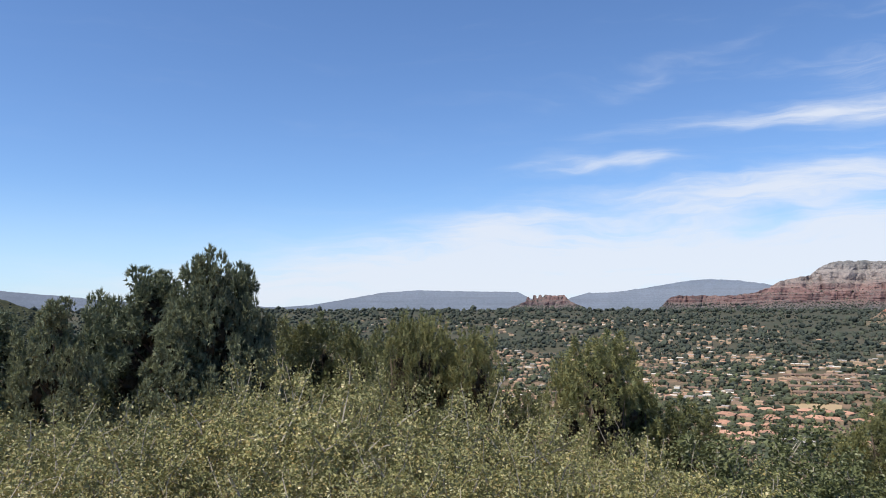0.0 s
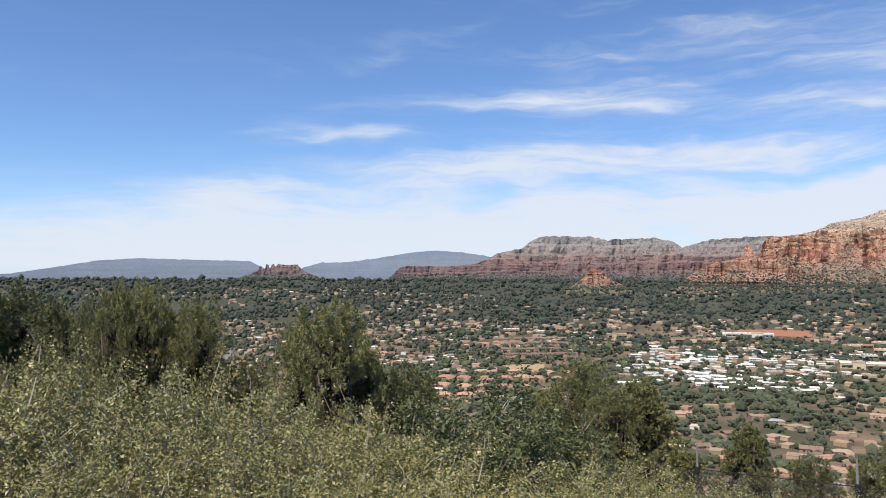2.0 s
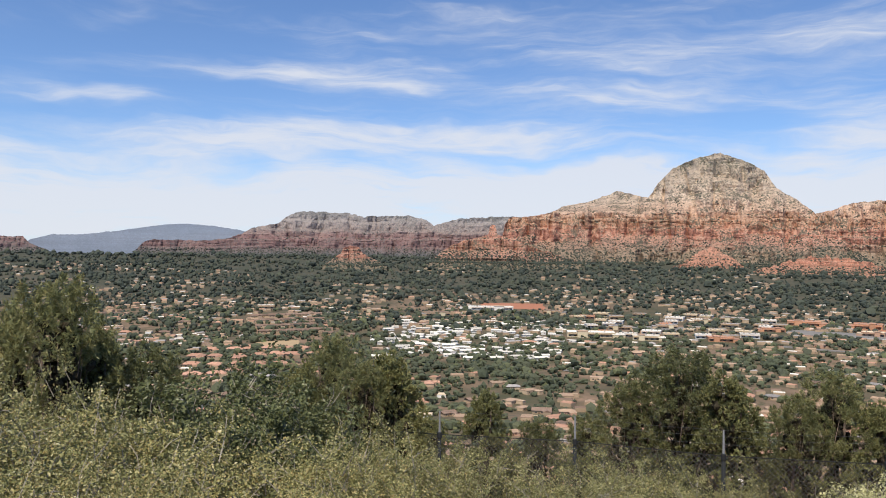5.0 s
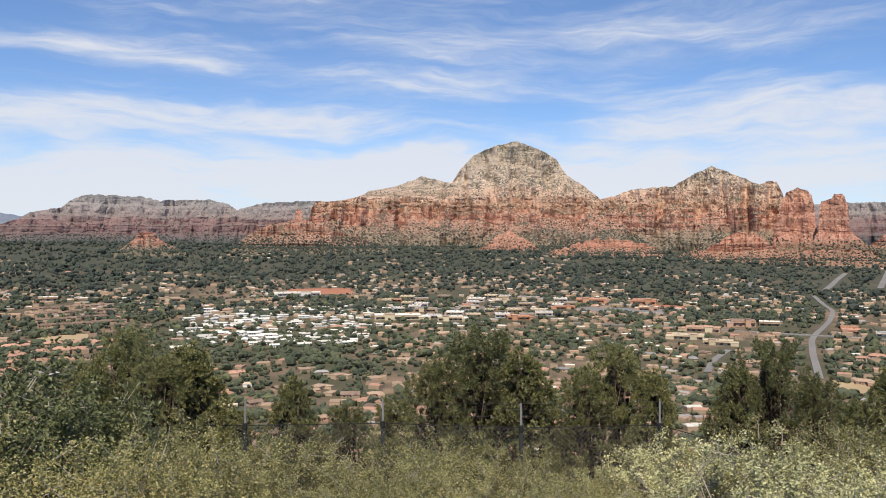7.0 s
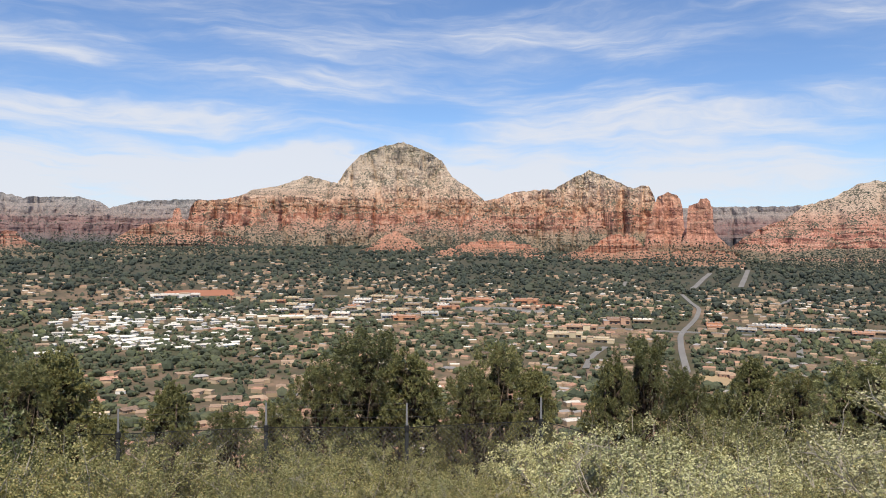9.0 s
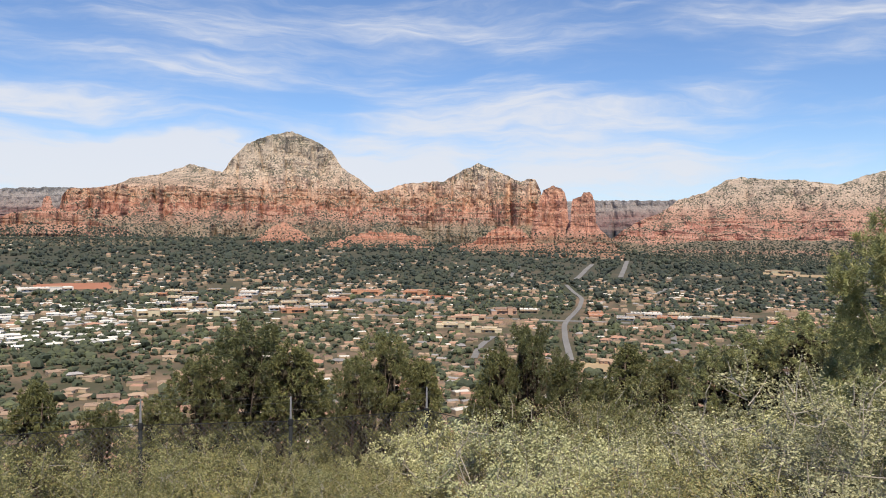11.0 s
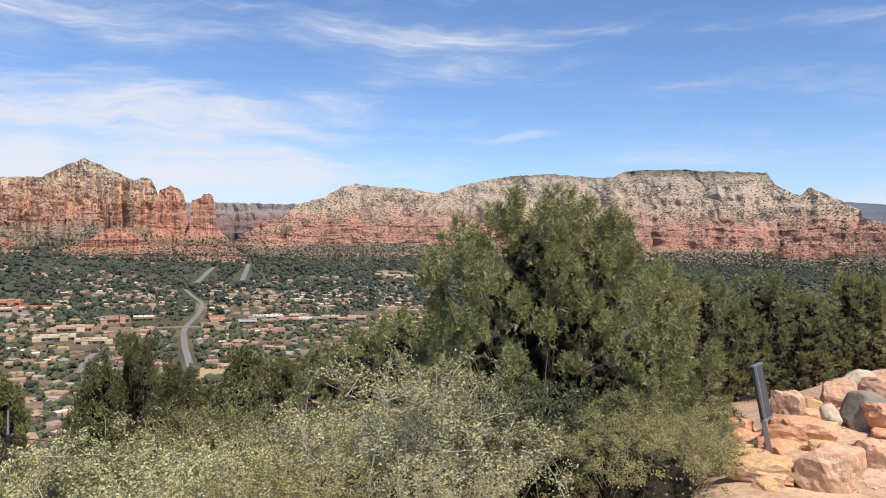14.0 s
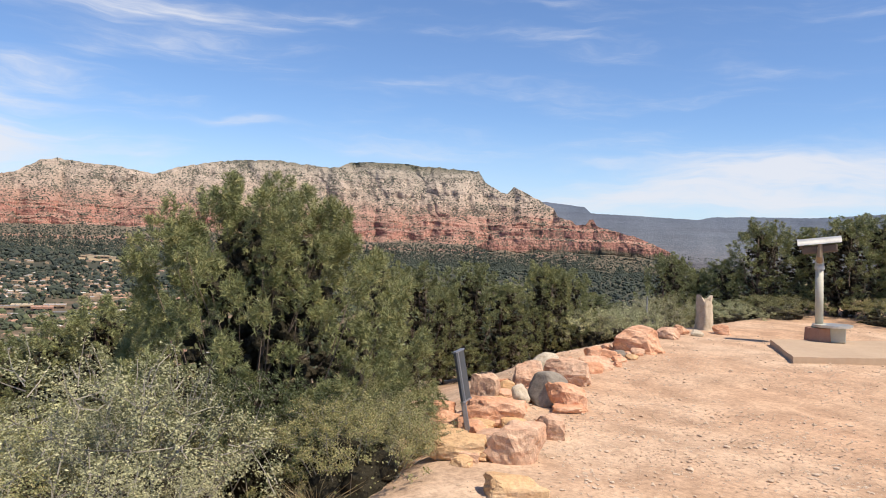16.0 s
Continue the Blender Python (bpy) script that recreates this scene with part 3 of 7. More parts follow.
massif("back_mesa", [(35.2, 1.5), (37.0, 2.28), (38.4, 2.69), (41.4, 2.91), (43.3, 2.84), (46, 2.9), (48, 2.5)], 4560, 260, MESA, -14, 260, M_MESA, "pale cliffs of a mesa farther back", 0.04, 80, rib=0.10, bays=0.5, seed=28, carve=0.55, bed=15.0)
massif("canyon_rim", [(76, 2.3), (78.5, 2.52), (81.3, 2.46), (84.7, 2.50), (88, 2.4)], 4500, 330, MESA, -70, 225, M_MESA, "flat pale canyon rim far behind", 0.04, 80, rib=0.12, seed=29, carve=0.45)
massif("far_plateau", [(119, 2.6), (123.4, 2.79), (126.2, 2.52), (126.7, 2.08), (130.1, 2.0), (134.1, 1.86), (135.1, 2.09), (137.6, 2.17), (141.7, 2.22), (145.7, 2.58), (156, 2.8), (175, 2.5)], 4350, 420, LOWHILL, -125, 260, M_PLATEAU, "dark wooded plateau beyond the valley, coloured blue for haze", 0.11, 50, rough_top=0.03, seed=30, rib=0.0, bays=0.12, carve=0.0)

# the great dome and its red walls
massif("dome_mountain", [(41.5, -0.2), (41.75, 1.0), (42.0, 2.3), (42.35, 2.82), (43.5, 2.9), (45.1, 3.15), (46.4, 3.7), (48.0, 3.95), (50.1, 4.72), (51.1, 4.55), (52.3, 4.26), (53.0, 5.3), (54.0, 6.32), (55.5, 6.95), (57.15, 7.3), (58.8, 6.65), (60.0, 5.95), (60.8, 4.75), (61.9, 4.05), (63.1, 3.05), (64.0, 2.2), (65.2, 1.0), (66.5, -0.2)], 3150, 620, STEPS, -22, 490, M_BUTTE, "great domed butte of cream sandstone over red cliffs", 0.028, 175, rib=0.10, bays=0.32, rib_deg=1.6, seed=41, dome=(56.9, 5.2, 190, 210), notches=((45.5, 84, 55), (48.0, 52, 45), (50.6, 36, 95), (52.4, 40, 95), (58.9, 36, 60), (61.2, 48, 40)))
massif("peaked_mountain", [(60.5, -0.2), (61.6, 1.5), (62.6, 2.85), (63.8, 3.1), (65.4, 3.7), (67.1, 3.8), (68.3, 3.88), (69.1, 4.4), (70.1, 4.86), (70.8, 5.2), (71.9, 4.8), (73.0, 4.25), (73.9, 3.88), (74.6, 4.08), (75.0, 4.02), (75.4, 3.2), (75.55, 2.5), (75.8, 1.2), (76.2, 0.2)], 3180, 420, STEPS, -50, 345, M_BUTTE, "peaked cream ridge over fluted red cliffs", 0.024, 150, rib=0.10, bays=0.34, rib_deg=1.1, seed=42, notches=((63.6, 40, 35), (66.9, 48, 45), (69.6, 36, 55), (72.6, 48, 40), (74.3, 44, 40)))
massif("red_fin", [(74.7, 0.0), (75.3, 2.4), (75.6, 3.2), (76.3, 3.55), (76.9, 3.35), (77.15, 3.1), (77.32, 2.4), (77.4, 1.2), (77.6, 0.4), (78.3, -0.3)], 3160, 150, BUTTE, -55, 220, M_TOWER, "tall red sandstone fin", 0.02, 110, rib=0.16, rib_deg=0.8, seed=43)
massif("red_tower", [(76.6, -0.6), (77.2, 0.1), (77.58, 0.55), (77.66, 2.3), (77.74, 2.6), (78.1, 2.72), (78.35, 2.78), (78.5, 3.08), (78.95, 3.05), (79.15, 2.85), (79.2, 2.62), (79.3, 2.5), (79.36, 2.0), (79.4, 0.9), (79.75, 0.3), (80.5, -0.3), (81.3, -0.9)], 3040, 130, BUTTE, -62, 180, M_TOWER, "free-standing red sandstone tower with a knob on top", 0.015, 120, rib=0.10, rib_deg=0.8, seed=44)
massif("red_foothill", [(68.0, -1.28), (69.0, -1.0), (70.4, -0.55), (71.4, 0.0), (72.0, 0.42), (72.8, 0.58), (73.8, 0.5), (74.5, -0.1), (75.2, -0.66), (76.3, -0.74), (78, -0.6), (79.6, -0.55), (80.6, -0.72), (81.1, -0.95), (81.5, -1.3)], 2900, 200, BUTTE, -66, 40, M_PEDIMENT, "rounded red slickrock foothill", 0.025, 60, rib=0.12, rib_deg=0.8, seed=45, carve=0.8, bed=11.0, scrub=0.4, rough_top=0.16)
massif("red_apron", [(54.0, -0.7), (54.8, -0.3), (55.8, 0.4), (56.5, 0.75), (57.0, 0.72), (57.6, 0.2), (58.3, -0.3), (59.0, -0.7)], 3000, 170, LOWHILL, -42, 60, M_PEDIMENT, "low red slickrock apron", 0.025, 50, rib=0.12, rib_deg=0.9, seed=46, carve=0.8, bed=11.0, scrub=0.4, rough_top=0.16)
massif("red_ledge", [(60.6, -0.75), (61.3, -0.3), (62.2, -0.05), (63.7, 0.14), (65.0, 0.02), (66.3, -0.12), (67.0, -0.5), (67.6, -0.8)], 2960, 120, BUTTE, -46, 25, M_PEDIMENT, "long low ledge of red slickrock", 0.03, 50, rib=0.12, rib_deg=0.9, seed=49, carve=0.8, bed=11.0, scrub=0.4, rough_top=0.16)
massif("red_mound", [(59.1, -1.0), (59.6, -0.75), (60.3, -0.52), (61.0, -0.6), (61.5, -1.0)], 2840, 60, LOWHILL, -52, 0, M_PEDIMENT, "small red slickrock mound among trees", 0.03, 24, rib=0.12, rib_deg=0.9, seed=50, carve=0.8, bed=11.0, scrub=0.4, rough_top=0.16)
massif("chimney_butte", [(36.2, -0.5), (36.8, -0.2), (37.4, 0.33), (37.8, 0.6), (38.9, 1.08), (40.2, 1.36), (40.8, 1.62), (40.92, 2.15), (41.1, 2.26), (41.3, 2.2), (41.45, 1.6), (42.5, 1.2), (43.9, 0.7), (45.9, 0.1), (47.6, -0.4)], 2900, 230, BUTTE, -25, 130, M_SMALLBUTTE, "red butte with a chimney of rock on its crest", 0.02, 90, rib=0.12, rib_deg=0.8, seed=47, carve=0.6, bed=14.0, scrub=1.0)
massif("little_butte", [(28.6, -0.75), (29.3, -0.4), (29.9, 0.1), (30.1, 0.5), (30.6, 0.62), (31.2, 0.52), (31.5, 0.08), (32.1, -0.25), (33.3, -0.75)], 2750, 140, BUTTE, -36, 40, M_LITTLE, "small flat-topped red butte", 0.02, 70, rib=0.12, rib_deg=0.7, seed=48, carve=0.6, bed=11.0, scrub=0.5)

# the long wall to the north
massif("north_wall", [(79.8, -1.0), (81.4, 0.37), (82.9, 1.19), (84.0, 1.62), (85.1, 2.45), (87.1, 3.11), (88.3, 3.85), (89.3, 4.03), (90.7, 3.87), (93.1, 3.77), (95.4, 3.4), (96.9, 3.97), (98.7, 4.42), (101.0, 4.79), (103.5, 4.91), (105.6, 4.72), (108.1, 4.61), (108.9, 5.07), (111.4, 5.32), (113.8, 5.07), (118.4, 4.83), (118.9, 4.11), (120.1, 3.32), (120.6, 3.31), (121.0, 3.78), (121.8, 3.42), (122.9, 2.91), (124.0, 2.33), (124.3, 1.75), (125.3, 1.5), (126.3, 0.6), (128, -0.8)], 3080, 950, STEPS, -112, 365, M_NORTH, "long banded sandstone wall with a dark wooded rim", 0.042, 140, rib=0.055, rib_deg=2.6, bays=0.4, seed=51, carve=0.55, bed=15.0, scrub=1.5)
massif("north_spur", [(118.5, -0.6), (121, 0.4), (123.5, 0.95), (125.3, 1.15), (126.3, 1.22), (126.6, 1.65), (126.85, 1.68), (127.1, 1.2), (128.5, 0.84), (130.1, 0.41), (132, -0.3), (133.5, -1.4)], 2850, 240, BUTTE, -116, 90, M_NORTH, "red spur with a small knob on its crest", 0.025, 90, rib=0.04, bays=0.2, rib_deg=1.6, seed=52, carve=0.4, bed=14.0, scrub=1.6)
massif("north_bench", [(82.5, -1.4), (86, -0.4), (92, -0.3), (97, -0.3), (101, -0.6), (108, -0.75), (117, -0.6), (121, -0.65), (124, -0.7), (127, -0.9), (130, -1.2), (133, -1.8)], 2820, 330, LOWHILL, -112, 30, M_SCRUB, "scrub slope with red ledges under the north wall", 0.055, 60, rib=0.10, rib_deg=1.8, seed=53, carve=0.3, scrub=3.4)


# ---------------------------------------------------------------- the valley: roads, trees, houses
rng = np.random.default_rng(7)
M_ASPHALT = rough_mat("grey_asphalt", [(0.16, 0.153, 0.145), (0.23, 0.22, 0.205)], 0.05, 0.9, 0.1)
M_REDDIRT = rough_mat("graded_red_earth", [(0.30, 0.12, 0.07), (0.38, 0.17, 0.10)], 0.02, 0.95, 0.1)
M_DRYGRASS = rough_mat("dry_grass_field", [(0.30, 0.22, 0.13), (0.42, 0.31, 0.18)], 0.03, 0.95, 0.1)
KEEP_OFF = []           # stretches of ground that trees and houses leave free: x, y, radius


def road_strip(name, points, width, label, mat=None, clear=0.9):
    """A road laid on the ground through points given by azimuth and elevation of sight."""
    pts = np.array([spot(a, ground_hit(a, e)) for a, e in points])
    seg = np.hypot(*np.diff(pts, axis=0).T)
    t = np.concatenate([[0], np.cumsum(seg)])
    n = max(8, int(t[-1] / 12))
    u = np.linspace(0, t[-1], n)
    x, y = np.interp(u, t, pts[:, 0]), np.interp(u, t, pts[:, 1])
    for _ in range(6):
        x[1:-1], y[1:-1] = (x[:-2] + 2 * x[1:-1] + x[2:]) / 4, (y[:-2] + 2 * y[1:-1] + y[2:]) / 4
    dx, dy = np.gradient(x), np.gradient(y)
    ln = np.hypot(dx, dy)
    nx, ny = -dy / ln * width / 2, dx / ln * width / 2
    zl = np.maximum(np.maximum(ground_z(x + nx, y + ny), ground_z(x - nx, y - ny)), ground_z(x, y)) + 0.9
    v = np.concatenate([np.stack([x + nx, y + ny, zl], 1), np.stack([x - nx, y - ny, zl], 1), np.stack([x + nx * 1.05, y + ny * 1.05, zl - 3], 1), np.stack([x - nx * 1.05, y - ny * 1.05, zl - 3], 1)])
    i = np.arange(n - 1)
    f = np.concatenate([np.stack([i + n, i + n + 1, i + 1, i], 1), np.stack([i, i + 1, i + 2 * n + 1, i + 2 * n], 1), np.stack([i + 3 * n, i + 3 * n + 1, i + n + 1, i + n], 1)])
    ob = ob_np(name, v, f, mat or M_ASPHALT)
    for a, b in zip(x[::2], y[::2]):
        KEEP_OFF.append((a, b, width * clear))
        if clear > 1:
            q = math.hypot(a, b)
            KEEP_OFF.append((a * (1 - 28 / q), b * (1 - 28 / q), width * clear))
    return tagged(ob, label, "road", kind="structure")


road_strip("road_main", [(77.7, -9.2), (77.5, -8.4), (77.3, -7.7), (77.2, -6.6), (78.3, -5.3), (78.5, -4.7), (77.7, -4.1), (77.3, -3.7)], 9, "grey two-lane road winding up the valley", clear=1.6)
road_strip("road_2", [(78.0, -3.3), (78.4, -2.95), (79.2, -2.15)], 14, "grey street between the trees", clear=1.6)
road_strip("road_3", [(81.2, -3.1), (81.4, -2.6), (81.65, -1.9)], 14, "straight grey street between the trees", clear=1.6)
road_strip("road_highway", [(60.5, -6.0), (66, -6.1), (72, -6.25), (77.3, -6.35), (83, -6.35), (90, -6.15), (97, -6.0)], 12, "grey highway through the town")
road_strip("road_west", [(3.3, -6.3), (3.9, -5.7), (4.5, -4.9), (4.3, -4.5)], 10, "pale road to the west")
road_strip("road_4", [(73.2, -3.3), (73.4, -2.9), (73.9, -2.4)], 10, "grey street on the far side of the town")
road_strip("road_5", [(83.8, -4.2), (85.2, -3.3), (86.0, -3.1)], 9, "grey street winding among houses")
road_strip("road_6", [(85.0, -7.9), (84.9, -7.0), (84.8, -6.4)], 9, "short grey side street")
road_strip("road_7", [(70.6, -9.2), (71.0, -8.3), (72.0, -7.6)], 9, "grey street among houses")
road_strip("road_8", [(46.5, -8.4), (48.5, -7.7), (50.6, -7.0), (53.0, -6.5)], 9, "grey street beside the trailer park")


def plot(name, az, el, wide, deep, turn, mat, label):
    x, y = spot(az, ground_hit(az, el))
    m = pose(x, y, float(ground_z(x, y)) - 0.2, 0, 0, turn - az)
    n = 14
    a, b = np.meshgrid(np.linspace(-0.5, 0.5, n), np.linspace(-0.5, 0.5, n), indexing="ij")
    a, b = a * wide, b * deep
    edge = 1 + 0.12 * (fbm(a / wide * 4 + x, b / deep * 4 + y, 2, 3) - 0.5)
    c, s = math.cos(radians(turn - az)), math.sin(radians(turn - az))
    gx, gy = x + (a * c - b * s) * edge, y + (a * s + b * c) * edge
    v = np.stack([gx, gy, ground_z(gx, gy) + 0.6], -1).reshape(-1, 3)
    i, j = np.meshgrid(np.arange(n - 1), np.arange(n - 1), indexing="ij")
    f = np.stack([i * n + j, (i + 1) * n + j, (i + 1) * n + j + 1, i * n + j + 1], -1).reshape(-1, 4)
    KEEP_OFF.append((x, y, 0.5 * min(wide, deep)))
    KEEP_OFF.append((x + c * wide * 0.3, y + s * wide * 0.3, 0.42 * min(wide, deep)))
    KEEP_OFF.append((x - c * wide * 0.3, y - s * wide * 0.3, 0.42 * min(wide, deep)))
    return tagged(ob_np(name, v, f, mat, label=label), label, "ground", kind="structure")


plot("pavement_mall", 64.5, -5.0, 170, 70, 0, M_ASPHALT, "asphalt car park of the shopping centre")
plot("pavement_stores", 52.5, -5.1, 150, 50, 0, M_ASPHALT, "asphalt car park beside the stores")
plot("ground_cut", 42.6, -3.7, 150, 110, 0, M_REDDIRT, "bare slope of graded red earth")
plot("ground_bank", 68.0, -4.75, 60, 55, 0, M_REDDIRT, "red earth slope beside the shopping centre")
plot("ground_field_west", 3.2, -5.6, 45, 40, 0, M_DRYGRASS, "dry tan field")
plot("ground_field", 79.5, -9.6, 40, 55, 0, M_DRYGRASS, "dry tan grass on the slope")
plot("ground_field_red", 25.4, -6.5, 70, 60, 0, M_DRYGRASS, "dry tan field among houses")
plot("ground_school", 92.8, -2.65, 190, 90, 0, M_DRYGRASS, "tan school grounds at the edge of the town")

for back in (0, 25, 50, 75):          # nothing tall before the bare bank
    for side in (-1.1, 0.0, 1.1):
        x_, y_ = spot(42.6 + side, ground_hit(42.6, -3.7) - back)
        KEEP_OFF.append((float(x_), float(y_), 26.0))

ROOFS = {
    "terracotta": rough_mat("terracotta_roof", [(0.37, 0.20, 0.14), (0.47, 0.285, 0.20)], 0.8, 0.85, 0.3, by_object=0.2),
    "brown": rough_mat("brown_roof", [(0.15, 0.105, 0.08), (0.25, 0.175, 0.13)], 0.8, 0.85, 0.3, by_object=0.3),
    "tan": rough_mat("tan_roof", [(0.31, 0.215, 0.15), (0.42, 0.305, 0.215)], 0.8, 0.85, 0.3, by_object=0.2),
    "grey": rough_mat("grey_roof", [(0.24, 0.23, 0.22), (0.36, 0.34, 0.33)], 0.8, 0.85, 0.3, by_object=0.3),
    "white": rough_mat("white_metal_roof", [(0.52, 0.50, 0.44), (0.74, 0.71, 0.64)], 0.8, 0.6, 0.1, by_object=0.3),
    "sand": rough_mat("sandy_flat_roof", [(0.50, 0.41, 0.29), (0.62, 0.52, 0.38)], 0.8, 0.85, 0.2, by_object=0.15),
}
WALLS = {
    "stucco": rough_mat("tan_stucco", [(0.33, 0.245, 0.165), (0.45, 0.345, 0.235)], 1.0, 0.9, 0.3, by_object=0.25),
    "orange": rough_mat("orange_red_stucco", [(0.46, 0.225, 0.13), (0.54, 0.29, 0.175)], 1.0, 0.9, 0.3, by_object=0.15),
    "cream": rough_mat("cream_stucco", [(0.50, 0.42, 0.28), (0.60, 0.52, 0.37)], 1.0, 0.9, 0.3, by_object=0.15),
    "pink": rough_mat("red_stucco", [(0.42, 0.255, 0.18), (0.50, 0.33, 0.24)], 1.0, 0.9, 0.3, by_object=0.2),
    "white": rough_mat("white_siding", [(0.62, 0.61, 0.57), (0.74, 0.73, 0.69)], 1.0, 0.8, 0.2, by_object=0.15),
}
M_PANE = rough_mat("dark_window_glass", [(0.03, 0.035, 0.04), (0.06, 0.065, 0.07)], 1.0, 0.15, 0.0, spec=0.6)
M_DOOR = rough_mat("brown_door_paint", [(0.12, 0.07, 0.045), (0.18, 0.11, 0.07)], 1.0, 0.6, 0.1)


def gable_bm(w, d, h, rise, over, at=(0, 0, 0), hip=0.0, thick=0.25):
    """A pitched roof over a w x d plan at wall height h; hip draws its ends in."""
    bm = bmesh.new()
    W, D = w / 2 + over, d / 2 + over
    x0, y0, z0 = at
    rows = []
    for dz in (0, thick):
        rows.append([bm.verts.new((x0 + a, y0 + b, z0 + h + dz)) for a, b in ((-W, -D), (W, -D), (W, D), (-W, D))] + [bm.verts.new((x0 + a, y0, z0 + h + dz + rise)) for a in (-W + hip, W - hip)])
    lo, up = rows
    for q in ((0, 1, 5, 4), (2, 3, 4, 5), (1, 2, 5), (3, 0, 4)):
        bm.faces.new([up[k] for k in q])
        bm.faces.new([lo[k] for k in q][::-1])
    for a, b in ((0, 1), (1, 2), (2, 3), (3, 0)):
        bm.faces.new((lo[a], lo[b], up[b], up[a]))
    return bm


def join(*bms):
    out = bms[0]
    for b in bms[1:]:
        me = bpy.data.meshes.new("tmp")
        b.to_mesh(me)
        b.free()
        out.from_mesh(me)
        bpy.data.meshes.remove(me)
    return out


def house(kind, m, label, w, d, h, roof, wall, form="gable", wing=0.0, group="houses of the town"):
    """A small house with its walls, roof, door and windows."""
    ob = thing("house" if kind != "trailer" else "trailer_home", m, label, "house" if kind != "trailer" else "trailer home", group)
    walls = [box(w, d, h + 4, (0, 0, h / 2 - 2))]
    if wing:
        walls.append(box(w * 0.42, d * 0.75, h + 4, (w * 0.29, -d * 0.5 - d * 0.28, h / 2 - 2)))
    part("wall", join(*walls), WALLS[wall], ob)
    if form == "flat":
        roofs = [box(w + 0.4, d + 0.4, 0.35, (0, 0, h + 0.17)), box(w - 0.8, d - 0.8, 0.12, (0, 0, h + 0.40))]
        if wing:
            roofs.append(box(w * 0.42 + 0.4, d * 0.75 + 0.4, 0.3, (w * 0.29, -d * 0.78, h - 0.2)))
    else:
        roofs = [gable_bm(w, d, h, d * 0.20, 0.6, hip=(d * 0.45 if form == "hip" else 0.0))]
        if wing:
            g = gable_bm(d * 0.75, w * 0.42, h, w * 0.09, 0.5, hip=(1.2 if form == "hip" else 0.0))
            bmesh.ops.transform(g, matrix=pose(w * 0.29, -d * 0.72, -0.04, 0, 0, 90), verts=g.verts)
            roofs.append(g)
    part("roof", join(*roofs), ROOFS[roof], ob)
    for k in (-0.3, 0.02):
        part("window", box(1.9, 0.12, 1.2, (w * k, -d / 2 - 0.03, h * 0.55)), M_PANE, ob)
    part("door", box(1.1, 0.12, 2.1, (-w * 0.14, -d / 2 - 0.03, 1.05)), M_DOOR, ob)
    return ob


def shop(m, label, w, d, h, roof, wall, group="shops of the town", canopy=True):
    """A long flat-roofed shop with a parapet, roof units and a canopy over its windows."""
    ob = thing("shop_building", m, label, "shop building", group)
    part("wall", box(w, d, h + 5, (0, 0, h / 2 - 2.5)), WALLS[wall], ob)
    rim = join(box(w + 0.5, 0.5, 0.9, (0, -d / 2, h + 0.45)), box(w + 0.5, 0.5, 0.9, (0, d / 2, h + 0.45)), box(0.5, d - 0.5, 0.9, (-w / 2, 0, h + 0.45)), box(0.5, d - 0.5, 0.9, (w / 2, 0, h + 0.45)))
    part("parapet", rim, WALLS[wall], ob)
    part("roof", box(w - 0.5, d - 0.5, 0.3, (0, 0, h + 0.15)), ROOFS[roof], ob)
    if w > 36:
        side = 1 if int(w) % 2 else -1
        part("entrance_hall", box(w * 0.22, d * 0.5, h * 1.35 + 2, (side * w * 0.18, -d * 0.36, h * 0.675 - 1)), WALLS["cream" if wall == "stucco" else wall], ob)
        part("hall_roof", gable_bm(w * 0.22, d * 0.5, h * 1.35, 1.6, 0.5, at=(side * w * 0.18, -d * 0.36, 0), hip=1.5), ROOFS["tan" if roof in ("white", "sand") else roof], ob)
        part("side_wing", box(w * 0.26, d * 0.9, h * 0.7 + 4, (-side * w * 0.56, -d * 0.25, h * 0.35 - 2)), WALLS[wall], ob)
        part("wing_roof", box(w * 0.27, d * 0.92, 0.4, (-side * w * 0.56, -d * 0.25, h * 0.7 + 0.2)), ROOFS["grey" if roof == "brown" else roof], ob)
    for k in range(3):
        part("roof_unit", box(2.6, 2.2, 1.4, (w * (-0.3 + 0.3 * k), d * 0.12 * (k - 1), h + 1.0)), ROOFS["grey"], ob)
    if canopy:
        part("canopy", box(w * 0.94, 2.6, 0.5, (0, -d / 2 - 1.3, h * 0.72)), ROOFS["terracotta" if roof == "terracotta" else "tan"], ob)
    for k in range(max(3, int(w / 9))):
        part("window", box(4.5, 0.14, 2.2, (-w / 2 + (k + 0.5) * w / max(3, int(w / 9)), -d / 2 - 0.03, 1.6)), M_PANE, ob)
    return ob


def on_ground(az, r, turn, clear=8.0):
    x, y = spot(az, r)
    KEEP_OFF.append((float(x), float(y), clear))
    return pose(float(x), float(y), float(ground_z(x, y)), 0, 0, turn - az)


# large buildings: bearing, sight, width, depth, height, turn, roof, wall, what they are
def large_shop(a, e, w, d, h, tu, ro, wa, what):
    """A large building at a bearing and sight, with the open ground before it."""
    r_ = ground_hit(a, e)
    M_ = on_ground(a, r_, tu)
    w, d = (0.92 if w > 45 else 1.05) * w, 1.6 * d
    shop(M_, what, w, d, h, ro, wa)
    for q in (-0.35, 0.35):
        cx, cy = (M_ @ Vector((q * w, 0, 0))).xy
        KEEP_OFF.append((cx, cy, d * 0.6))
        for near in (24, 46) if w > 36 else (20,):
            k = 1 - near / math.hypot(cx, cy)
            KEEP_OFF.append((cx * k, cy * k, 15.0))


